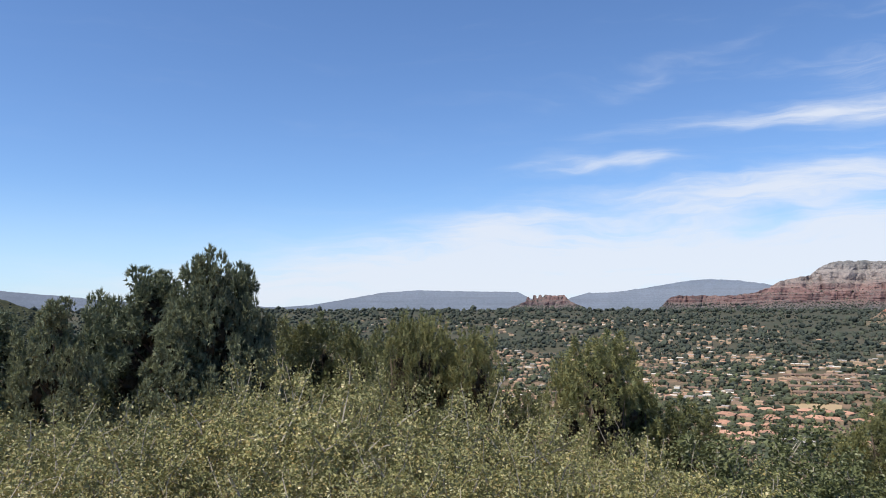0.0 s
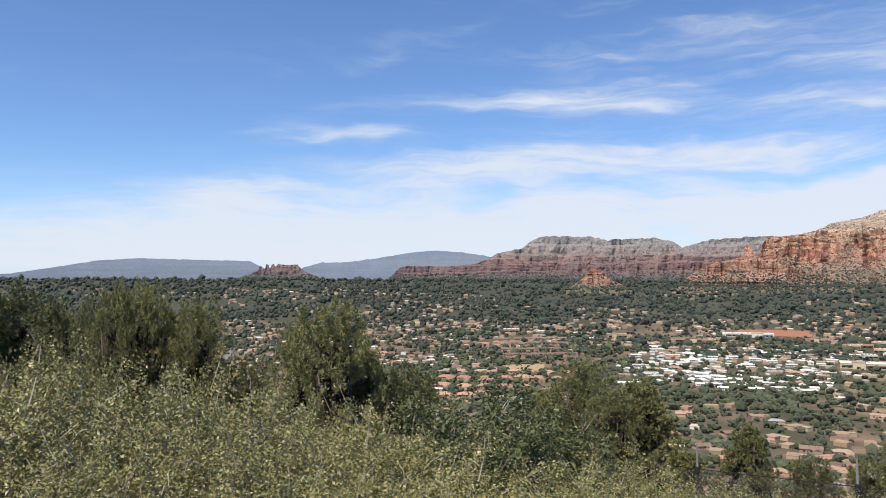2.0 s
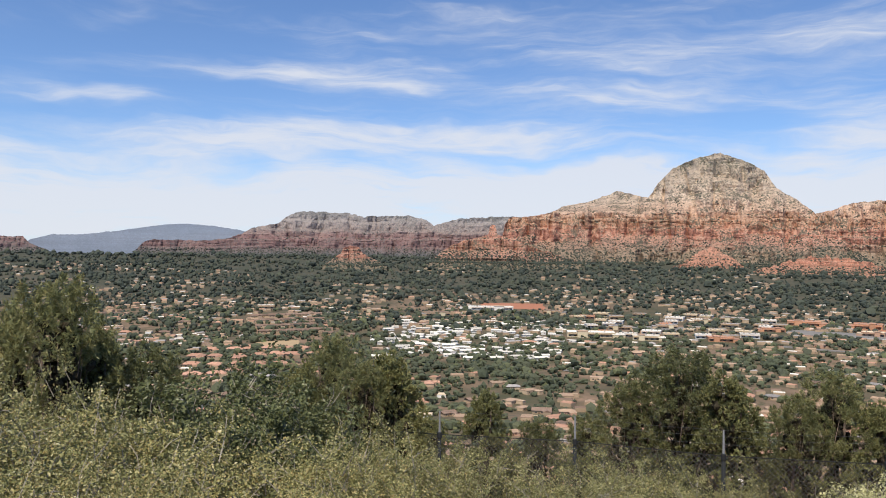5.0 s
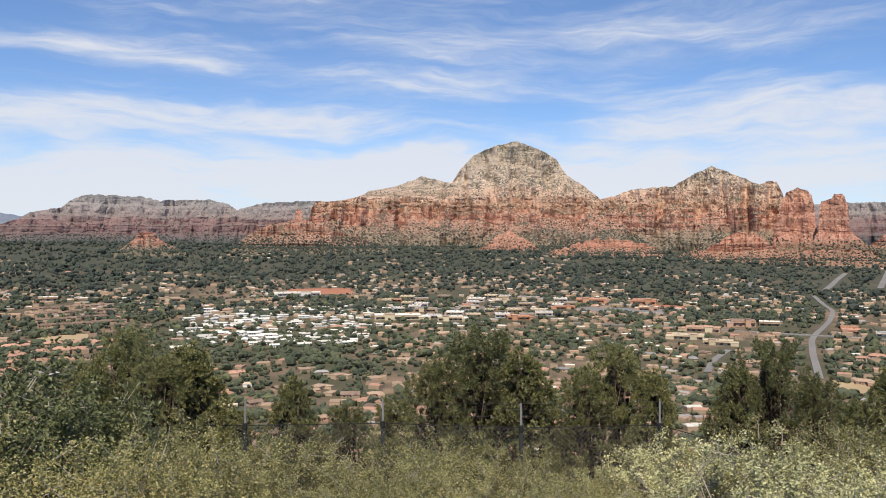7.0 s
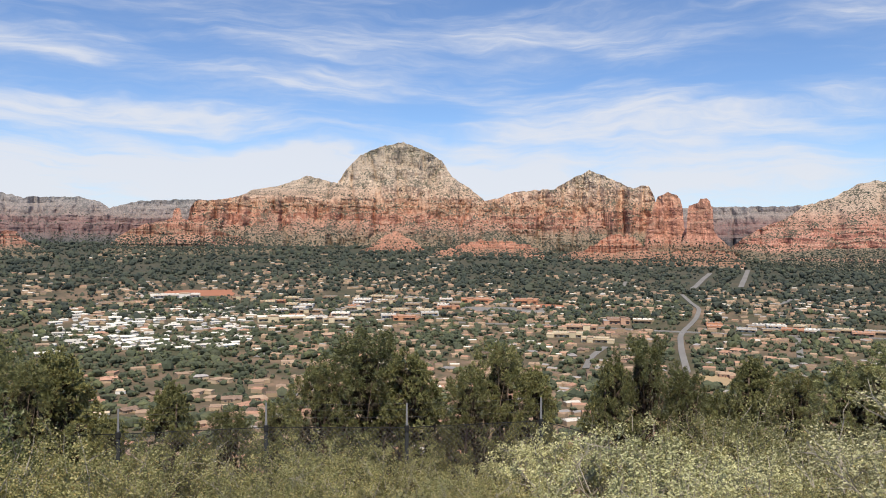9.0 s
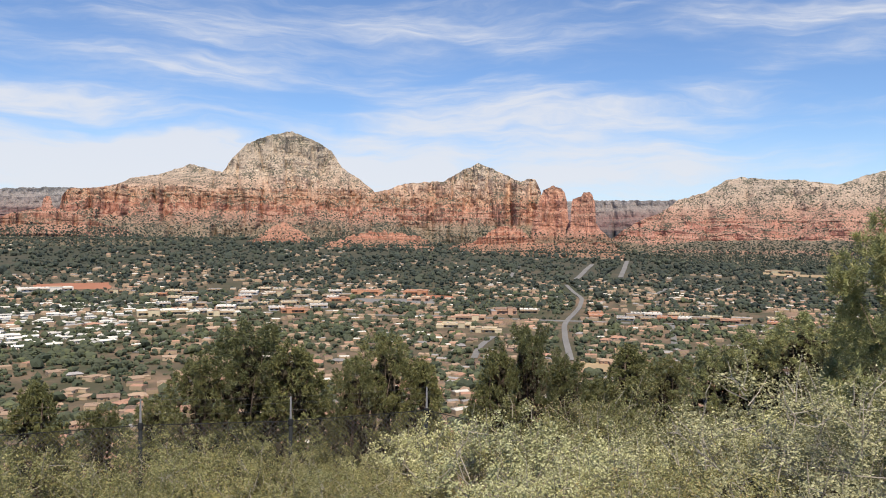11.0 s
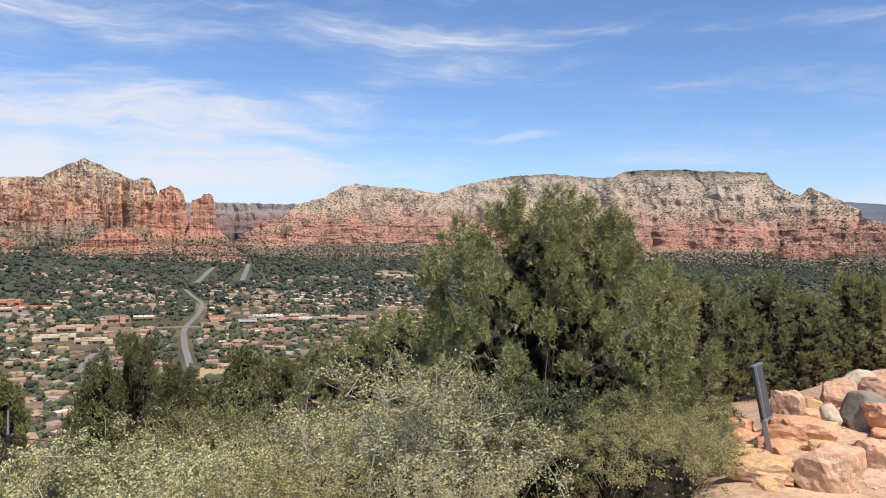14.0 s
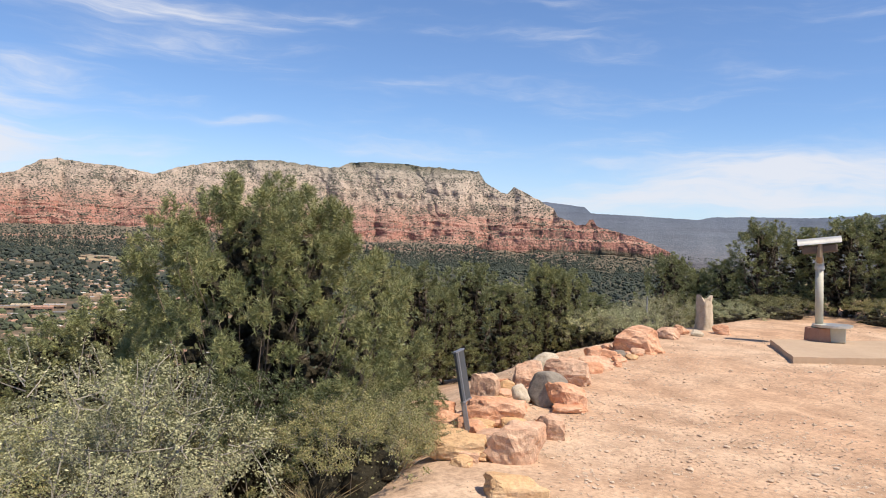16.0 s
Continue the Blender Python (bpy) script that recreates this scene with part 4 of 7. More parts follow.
large_shop(48.3, -5.75, 92, 26, 7, 4, "white", "cream", "long cream flat-roofed store")
large_shop(52.2, -5.85, 44, 22, 6, 4, "white", "cream", "white-roofed store beside the highway")
large_shop(41.0, -3.95, 110, 20, 6, 3, "white", "white", "long white-fronted store below a bare red bank")
large_shop(45.6, -4.2, 46, 20, 6, -6, "brown", "stucco", "tan stucco store under a brown roof")
large_shop(37.0, -4.4, 62, 22, 5, 8, "brown", "stucco", "low stucco store under a brown roof")
large_shop(62.5, -4.45, 66, 24, 7, 2, "terracotta", "orange", "red-roofed wing of the shopping centre")
large_shop(66.3, -4.5, 54, 30, 8, -4, "terracotta", "orange", "red main hall of the shopping centre")
large_shop(66.6, -4.95, 36, 22, 6, -4, "sand", "pink", "pink-walled store with a pale roof")
large_shop(60.6, -4.95, 38, 18, 5, 6, "terracotta", "orange", "low pink restaurant under a red roof")
large_shop(57.2, -5.75, 40, 20, 6, 8, "terracotta", "orange", "red-brown motel under a red roof")
large_shop(55.9, -4.55, 36, 24, 6, 10, "white", "stucco", "stucco workshop under a white roof")
large_shop(58.0, -4.35, 44, 22, 6, -3, "grey", "stucco", "stucco workshop under a grey roof")
large_shop(54.2, -4.45, 34, 20, 6, -8, "white", "white", "white workshop with a metal roof")
large_shop(53.6, -5.0, 38, 18, 5, 6, "grey", "stucco", "low stucco shop under a grey roof")
large_shop(50.4, -5.2, 42, 16, 5, -2, "grey", "stucco", "grey-roofed row of shops")
large_shop(72.9, -5.85, 38, 22, 9, 5, "brown", "pink", "brown three-storey hotel block")
large_shop(74.6, -5.75, 32, 20, 6, 2, "white", "stucco", "white-roofed shop by the road")
large_shop(69.3, -6.9, 52, 16, 6, -3, "sand", "cream", "cream stucco row of apartments")
large_shop(71.3, -7.2, 46, 14, 6, -3, "sand", "cream", "cream terraced row of apartments")
large_shop(70.3, -6.3, 60, 18, 6, -5, "terracotta", "stucco", "long red-roofed apartment block")
large_shop(79.7, -6.0, 34, 16, 5, 2, "terracotta", "orange", "red-fronted shop on the highway")
large_shop(81.6, -6.1, 30, 15, 5, 0, "grey", "white", "pale shop on the highway")
large_shop(84.5, -6.0, 34, 16, 5, 0, "terracotta", "orange", "orange-red shop on the highway")
large_shop(86.8, -5.95, 28, 15, 5, 0, "grey", "stucco", "grey shop on the highway")
large_shop(88.7, -6.0, 32, 16, 5, 0, "terracotta", "pink", "pink shop on the highway")
large_shop(91.8, -2.5, 92, 22, 6, 3, "sand", "stucco", "long tan stucco school building")
large_shop(95.3, -2.7, 54, 20, 6, -4, "sand", "stucco", "tan stucco hall of the school")
large_shop(24.6, -3.9, 34, 20, 6, 0, "white", "stucco", "white-roofed building among trees")
large_shop(32.2, -4.2, 40, 22, 6, 6, "tan", "stucco", "tan-roofed hall among trees")

# the smaller workshops and stores between them
def free(x, y, gap):
    if not KEEP_OFF:
        return True
    k = np.array(KEEP_OFF)
    return bool((np.hypot(k[:, 0] - x, k[:, 1] - y) > k[:, 2] + gap).all())


KINDS = [("white", "white", "small white workshop with a white metal roof"), ("grey", "stucco", "small stucco store under a grey roof"), ("sand", "cream", "small cream store under a sandy roof"), ("terracotta", "orange", "small orange-red store under a red roof")]
for zone in range(2):
    done = 0
    for _ in range(400):
        a, e = (rng.uniform(47.5, 61.5), rng.uniform(-5.7, -4.15)) if zone == 0 else (rng.uniform(77.8, 93.0), rng.uniform(-6.15, -5.75))
        x_, y_ = spot(a, ground_hit(a, e))
        if done == (30, 12)[zone] or not free(float(x_), float(y_), 2):
            continue
        ro_, wa_, lab_ = KINDS[int(rng.choice(4, p=[0.42, 0.24, 0.22, 0.12] if zone == 0 else [0.2, 0.2, 0.25, 0.35]))]
        large_shop(a, e, float(rng.uniform(18, 33)), float(rng.uniform(12, 18)), float(rng.uniform(4.2, 6.2)), float(rng.uniform(-12, 12)), ro_, wa_, lab_)
        done += 1

# the house kinds, built once and copied
STYLES = [
    ("house", "tan stucco house under a terracotta tile roof", 19, 12, 3.4, "terracotta", "stucco", "hip", 1.0),
    ("house", "tan stucco house under a brown shingle roof", 18, 11, 3.4, "brown", "stucco", "gable", 1.0),
    ("house", "tan flat-roofed adobe house", 17, 12, 3.6, "tan", "stucco", "flat", 1.0),
    ("house", "stucco house under a grey shingle roof", 17, 10, 3.3, "grey", "stucco", "hip", 0.0),
    ("house", "red stucco house under a tan roof", 18, 11, 3.5, "tan", "pink", "hip", 1.0),
    ("house", "pale house under a sandy flat roof", 16, 11, 3.4, "sand", "white", "flat", 0.0),
]
made, counts = {}, {}


def put_house(style, az, r, turn, size=1.0):
    m = on_ground(az, r, turn, 5.0 if style[0] == "trailer" else 8.0) @ Matrix.Scale(size, 4)
    if style not in made:
        k, lab, w, d, h, ro, wa, form, wing = style
        made[style] = house(k, m, lab, w, d, h, ro, wa, form, wing, "trailer homes of the park" if k == "trailer" else "houses of the town")
    else:
        copy_thing(made[style], m @ Matrix.Diagonal([1 / q for q in made[style].scale] + [1]))


TRAILER = ("trailer", "white mobile home with a low white metal roof", 17, 7.6, 2.9, "white", "white", "gable", 0.0)
for row, e in enumerate(np.linspace(-7.6, -5.0, 14)):
    lo, hi = 32.6 + 0.3 * row * (row < 5) + 0.5 * max(0, row - 8), 45.2 + 0.3 * min(row, 9)
    for a in np.arange(lo, hi, 0.86 - 0.01 * row):
        if rng.random() < 0.70 and free(*spot(a, ground_hit(a, e)), 2):
            put_house(TRAILER, a + rng.uniform(-0.3, 0.3), ground_hit(a, e + rng.uniform(-0.12, 0.12)), 6 + rng.choice([0, 90], p=[0.6, 0.4]) + rng.uniform(-20, 20), rng.uniform(0.8, 1.25))

# the red-roofed cluster
for e, a0, a1, step in ((-8.0, 19.6, 26.6, 1.5), (-7.4, 19.9, 28.2, 1.35), (-6.95, 21.0, 28.9, 1.25), (-8.7, 19.5, 22.5, 1.6)):
    for a in np.arange(a0, a1, step):
        put_house(STYLES[0], a + rng.uniform(-0.15, 0.15), ground_hit(a, e), rng.uniform(-25, 25), rng.uniform(1.0, 1.35))


# terraced rows under brown roofs
for e, a0 in ((-4.6, 23.9), (-4.95, 24.1), (-5.35, 24.3), (-5.75, 24.6)):
    for a in np.arange(a0, a0 + 4.6, 0.62):
        put_house(STYLES[1], a + rng.uniform(-0.05, 0.05), ground_hit(a, e + 0.03 * (a - a0)), rng.uniform(-8, 8), rng.uniform(1.1, 1.3))

n_near = 0
tries = 0
while n_near < 295 and tries < 9000:
    tries += 1
    a, r = rng.uniform(-4, 112), rng.uniform(540, 900) if rng.random() < 0.4 else rng.uniform(800, 1560)
    if a > 98 and r > 900:
        continue
    x, y = spot(a, r)
    if not free(x, y, 8) or fbm(x / 150, y / 150, 2, 77) < 0.36:
        continue
    if a < 30:
        p = [0.34, 0.30, 0.14, 0.08, 0.10, 0.04]
    elif a < 62:
        p = [0.18, 0.24, 0.26, 0.12, 0.12, 0.08]
    else:
        p = [0.32, 0.14, 0.20, 0.10, 0.16, 0.08]
    st = STYLES[rng.choice(6, p=p)]
    put_house(st, a, r, rng.choice([0, 90, 45]) + rng.uniform(-15, 15), rng.uniform(0.85, 1.2))
    n_near += 1


def far_houses(n, seed, near=False):
    """The houses past those built singly: walls and pitched roofs in one mesh."""
    g = np.random.default_rng(seed)
    V, F, I = [], [], []
    base = np.array([(-1, -1, -1.2), (1, -1, -1.2), (1, 1, -1.2), (-1, 1, -1.2), (-1, -1, 1), (1, -1, 1), (1, 1, 1), (-1, 1, 1), (-0.92, 0, 1.55), (0.92, 0, 1.55)])
    quad = [(0, 1, 5, 4), (1, 2, 6, 5), (2, 3, 7, 6), (3, 0, 4, 7), (4, 5, 9, 8), (6, 7, 8, 9), (5, 6, 9, 9), (7, 4, 8, 8)]
    k = 0
    off = np.array(KEEP_OFF)
    while k < n:
        a = g.uniform(-6, 118)
        r = g.uniform(1300, 3050) if g.random() < 0.6 else g.uniform(850, 1900)
        if near:
            r = g.uniform(520, 1050)
        limit = 2900 if a < 84 else 2500 if a < 99 else 1250
        x, y = spot(a, r)
        if r > limit or fbm(x / 240, y / 240, 2, 78) < (0.30 if near else 0.40) + 0.12 * (r > 2300) or (np.hypot(off[:, 0] - x, off[:, 1] - y) < off[:, 2] + 6).any():
            continue
        w, d, h = g.uniform(4.0, 8.0), g.uniform(3.4, 5.4), g.uniform(1.7, 2.8)
        if near:
            w, d, h = w * 1.15, d * 1.15, h * 1.1
        t = radians(g.uniform(-40, 40) - a + 90 * near * (g.random() < 0.4))
        q = base * (w, d, h)
        q = np.stack([q[:, 0] * math.cos(t) - q[:, 1] * math.sin(t) + x, q[:, 0] * math.sin(t) + q[:, 1] * math.cos(t) + y, q[:, 2] + float(ground_z(x, y)) + h * 0.6], 1)
        KEEP_OFF.append((x * (1 - 9 / r), y * (1 - 9 / r), 7.0 if near else 5.5))
        V.append(q)
        F.append(np.array(quad) + 10 * k)
        ro = g.choice(5, p=[0.30, 0.22, 0.32, 0.12, 0.04] if near else [0.16, 0.26, 0.30, 0.17, 0.11])
        I.append([5, 5, 5, 5, ro, ro, ro, ro])
        k += 1
    F = np.concatenate(F)
    tri = F[:, 2] == F[:, 3]
    F4 = F.copy()
    F4[tri, 3] = F[tri, 0]
    me = bpy.data.meshes.new("garden_houses" if near else "far_houses")
    faces = [tuple(f[:3]) if t else tuple(f) for f, t in zip(F.tolist(), tri.tolist())]
    me.from_pydata(np.concatenate(V).tolist(), [], faces)
    for q in ("terracotta", "brown", "tan", "grey", "white"):
        me.materials.append(ROOFS[q])
    me.materials.append(WALLS["stucco"])
    me.polygons.foreach_set("material_index", np.concatenate(I).astype(np.int32))
    if near:
        return tagged(new("garden_houses", me), "low houses with orange, tan and brown roofs among gardens", "houses", kind="stuff")
    return tagged(new("far_houses", me), "small far-off houses with brown, red and tan roofs", "houses", kind="stuff")


far_houses(2900, 5)
far_houses(900, 6, True)

M_WOODS = leaf_mat("juniper_and_cottonwood_woods", [(0.050, 0.062, 0.039), (0.066, 0.080, 0.049), (0.097, 0.112, 0.063), (0.076, 0.084, 0.054), (0.136, 0.150, 0.071)], 0.12, 0.8)


M_FARWOODS = leaf_mat("dense_dark_juniper_woods", [(0.034, 0.045, 0.038), (0.045, 0.057, 0.047), (0.063, 0.076, 0.056), (0.053, 0.063, 0.050), (0.083, 0.095, 0.063)], 0.1, 0.85)


def ico(sub):
    bm = bmesh.new()
    bmesh.ops.create_icosphere(bm, subdivisions=sub, radius=1.0)
    v = np.array([q.co[:] for q in bm.verts])
    f = np.array([[q.index for q in t.verts] for t in bm.faces])
    bm.free()
    return v, f


def woods(name, n, r0, r1, size, blobs, seed, label, az=(-36, 150), mat=None):
    """Tree crowns of the valley: uneven clumps, several to a tree."""
    g = np.random.default_rng(seed)
    iv, jf = ico(1)
    u = g.random(n * 3)
    r = np.exp(np.log(r0) + u * (np.log(r1) - np.log(r0)))
    a = g.uniform(az[0], az[1], n * 3)
    x, y = spot(a, r)
    ok = fbm(x / 120, y / 120, 3, 55) > g.uniform(0.22, 0.55, n * 3)
    off = np.array(KEEP_OFF)
    for k in range(0, len(x), 2000):
        dd = np.hypot(x[k:k + 2000, None] - off[None, :, 0], y[k:k + 2000, None] - off[None, :, 1])
        ok[k:k + 2000] &= (dd > off[None, :, 2]).all(1)
    x, y, r = x[ok][:n], y[ok][:n], r[ok][:n]
    s = np.clip(g.lognormal(-0.24, 0.34, len(x)), 0.4, 1.7) * np.interp(r, (r0, r1), size)
    z = ground_z(x, y)
    V, F = [], []
    c = 0
    for b in range(blobs):
        ox, oy = g.normal(0, 0.5, (2, len(x))) * s * (b > 0)
        oz = g.uniform(0.25, 0.75, len(x)) * s
        k = g.uniform(0.55, 0.95, len(x)) * s * (1.0 if b == 0 else 0.75)
        jit = g.uniform(0.62, 1.32, (len(x), len(iv), 1))
        q = iv[None] * jit * k[:, None, None] * np.array([1, 1, 0.85])
        q = q + np.stack([x + ox, y + oy, z + oz], -1)[:, None, :]
        V.append(q.reshape(-1, 3))
        F.append((jf[None] + (np.arange(len(x)) * len(iv))[:, None, None]).reshape(-1, 3) + c)
        c += len(x) * len(iv)
    ob = ob_np(name, np.concatenate(V), np.concatenate(F), mat or M_WOODS)
    return tagged(ob, label, "trees", kind="stuff")


woods("valley_trees", 22000, 850, 1750, (5.0, 6.4), 2, 61, "dark green junipers and cottonwoods among the houses")
woods("near_valley_trees", 6400, 440, 900, (4.4, 5.4), 5, 64, "green junipers and cottonwoods in the gardens below")
woods("far_valley_trees", 34000, 1450, 3600, (6.0, 10.5), 1, 62, "dark green woods covering the far valley floor", mat=M_FARWOODS)
woods("slope_trees", 4600, 150, 640, (2.4, 4.4), 3, 63, "junipers and scrub on the slope below")


def mountain_scrub(n):
    """Junipers and scrub on the rubble slopes and ledges of the mountains."""
    g = np.random.default_rng(66)
    iv, jf = ico(1)
    P, S = [], []
    for az, R, Z, first, run, share in SLOPES:
        if not share:
            continue
        rows, cols = R.shape
        span = math.radians(az[-1] - az[0]) * float(R.mean())
        m = int(n * share * span / 1000)
        i = g.integers(0, rows, m)
        j = (g.random(m) ** 1.7 * np.maximum(first[i] - 1, 1)).astype(int)
        low = 1 - j / cols
        ok = (run[i, j] < 8) & (g.random(m) < smooth(0.35, 1.3, run[i, j]) * (0.25 + 0.75 * low ** 2)) & (R[i, j] < 4400)
        i, j = i[ok], j[ok]
        x, y = spot(az[i], R[i, j] + g.uniform(-3, 3, len(i)))
        P.append(np.stack([x, y, Z[i, j] + 0.8], 1))
        S.append(g.uniform(1.7, 4.2, len(i)))
        i = g.integers(0, rows, int(0.3 * m))         # and on the foot of the slope
        t = g.random(len(i)) ** 1.4
        x, y = spot(az[i], R[i, 0] - 110 * t)
        P.append(np.stack([x, y, Z[i, 0] - 45 * t + 1.5], 1))
        S.append(g.uniform(2.6, 5.2, len(i)))
    P, S = np.concatenate(P), np.concatenate(S)
    q = iv[None] * g.uniform(0.65, 1.3, (len(P), len(iv), 1)) * S[:, None, None] * np.array([1, 1, 0.8]) + P[:, None]
    f = (jf[None] + (np.arange(len(P)) * len(iv))[:, None, None]).reshape(-1, 3)
    tagged(ob_np("mountain_scrub", q.reshape(-1, 3), f, M_FARWOODS), "dark green junipers dotted over the rubble slopes", "scrub", kind="stuff")


mountain_scrub(4200)


# ---------------------------------------------------------------- plants of the overlook
M_BARK = rough_mat("grey_brown_bark", [(0.09, 0.065, 0.05), (0.17, 0.13, 0.10)], 6.0, 0.95, 0.8, 0.01)
# for lumps hidden in plants; the dark colour stands in for inner shade
M_SHADECORE = rough_mat("dark_shade_core_of_inner_twigs", [(0.040, 0.036, 0.024), (0.080, 0.068, 0.046)], 40.0, 1.0, 1.0, 0.02, spec=0.05)
M_TWIG = rough_mat("pale_grey_twigs", [(0.20, 0.175, 0.14), (0.38, 0.345, 0.285)], 9.0, 0.9, 0.5, 0.005)
M_PINYON = leaf_mat("pinyon_needles", [(0.147, 0.167, 0.074), (0.205, 0.225, 0.099), (0.284, 0.292, 0.126), (0.175, 0.196, 0.088), (0.361, 0.338, 0.156)], 0.07, 0.42)
M_SLOPEPINE = leaf_mat("dull_olive_pinyon_needles", [(0.085, 0.096, 0.040), (0.119, 0.129, 0.052), (0.163, 0.167, 0.069), (0.101, 0.113, 0.047), (0.209, 0.194, 0.084)], 0.07, 0.42)
M_JUNIPER = leaf_mat("juniper_sprays", [(0.125, 0.140, 0.059), (0.179, 0.188, 0.077), (0.242, 0.238, 0.095), (0.150, 0.165, 0.071), (0.309, 0.276, 0.119)], 0.2, 0.55)
M_DARKFIR = leaf_mat("dark_blue_green_needles", [(0.116, 0.140, 0.094), (0.168, 0.196, 0.122), (0.233, 0.257, 0.147), (0.140, 0.163, 0.106)], 0.2, 0.6)
M_OAK = leaf_mat("scrub_oak_leaves", [(0.144, 0.148, 0.057), (0.226, 0.224, 0.092), (0.325, 0.306, 0.137), (0.181, 0.193, 0.071), (0.425, 0.390, 0.196), (0.341, 0.260, 0.107)], 0.18, 0.40)
M_SILVER = leaf_mat("grey_green_leaves", [(0.244, 0.244, 0.132), (0.325, 0.321, 0.182), (0.431, 0.416, 0.248), (0.279, 0.279, 0.154), (0.535, 0.512, 0.319)], 0.15, 0.5)
M_PALEOAK = leaf_mat("pale_green_oak_leaves", [(0.294, 0.302, 0.151), (0.407, 0.411, 0.213), (0.529, 0.515, 0.288), (0.345, 0.347, 0.170), (0.664, 0.644, 0.398)], 0.14, 0.42)
M_GREENOAK = leaf_mat("green_leaves_also_for_hollow_shade", [(0.076, 0.090, 0.039), (0.111, 0.129, 0.055), (0.148, 0.165, 0.074), (0.092, 0.108, 0.045)], 0.25, 0.45)


def unit(v):
    return v / np.maximum(np.linalg.norm(v, axis=-1, keepdims=True), 1e-9)


def needle_tufts(p, n, count, length, width, spread, g):
    """Tufts of narrow needles at points p, fanning round directions n."""
    P = np.repeat(p, count, 0)
    d = unit(np.repeat(n, count, 0) + g.normal(0, spread, P.shape))
    s = unit(np.cross(d, g.normal(0, 1, P.shape))) * width / 2
    ln = length * g.uniform(0.7, 1.25, (len(P), 1))
    V = np.stack([P + s, P - s, P + d * ln], 1).reshape(-1, 3)
    return V, np.arange(len(V)).reshape(-1, 3)


def leaf_quads(p, n, length, width, g, flop=0.9):
    """Folded leaf blades at points p, facing about n."""
    k = len(p)
    d = unit(np.cross(n, g.normal(0, 1, (k, 3))) + g.normal(0, 0.35, (k, 3)) + 0.3 * n)
    up = unit(n + g.normal(0, flop, (k, 3)))
    s = unit(np.cross(d, up))
    up = np.cross(s, d)
    L = (length * g.uniform(0.6, 1.3, (k, 1)))
    W = L * width
    V = np.stack([p, p + d * L * 0.5 + s * W * 0.5 + up * W * 0.22, p + d * L, p + d * L * 0.5 - s * W * 0.5 + up * W * 0.22], 1).reshape(-1, 3)
    return V, np.arange(len(V)).reshape(-1, 4)


def sphere_points(k, g):
    return unit(g.normal(0, 1, (k, 3)))


def crown_lobes(H, R, low, shape, count, g, leaders=0):
    """Centres and sizes of the boughs of a crown, H high and R wide."""
    out = []
    for k in range(count):
        h = low + (1 - low) * (k + g.random()) / count
        t = (h - low) / (1 - low)
        if shape == "cone":
            w = (1 - t) ** 0.75 * (0.55 + 0.45 * min(1, t / 0.2))
        elif shape == "round":
            w = math.sqrt(max(0.03, 1 - (2 * t - 0.85) ** 2 * 0.9))
        else:
            w = (1 - t ** 2.2) * (0.75 + 0.25 * min(1, t / 0.2)) + 0.16
        a = 2.4 * k + g.uniform(-0.5, 0.5)
        rr = R * w * math.sqrt(g.uniform(0.10, 0.95)) * g.uniform(0.85, 1.12)
        size = R * g.uniform(0.20, 0.36) * (0.55 + 0.45 * w)
        out.append((rr * math.cos(a), rr * math.sin(a), h * H, size))
    for k in range(leaders):                  # a broad head of several tops
        a, rr = 2.4 * k + g.uniform(-0.4, 0.4), R * g.uniform(0.15, 0.82)
        top = H * (g.uniform(0.80, 0.97) - 0.10 * (rr / R) ** 2)
        for j in range(3):
            out.append((rr * math.cos(a) * (1 - 0.08 * j), rr * math.sin(a) * (1 - 0.08 * j), top - 0.16 * j * R, R * (0.10 + 0.035 * j)))
    for k in range(max(3, count // 9)):       # leaders that break the top's outline
        a, rr = g.uniform(0, 6.28), R * g.uniform(0.0, 0.6)
        out.append((rr * math.cos(a), rr * math.sin(a), H * (g.uniform(0.84, 0.98) - 0.22 * (rr / R) ** 2), R * g.uniform(0.10, 0.18)))
    return np.array(out)


def blobs(centres, radii, g, sub=2):
    """Ragged clumps, used as dark cores that darken the inside of a plant."""
    iv, jf = ico(sub)
    n = len(centres)
    q = iv[None] * g.uniform(0.62, 1.22, (n, len(iv), 1)) * np.asarray(radii).reshape(-1, 1, 1) + np.asarray(centres)[:, None]
    return q.reshape(-1, 3), (jf[None] + (np.arange(n) * len(iv))[:, None, None]).reshape(-1, 3)


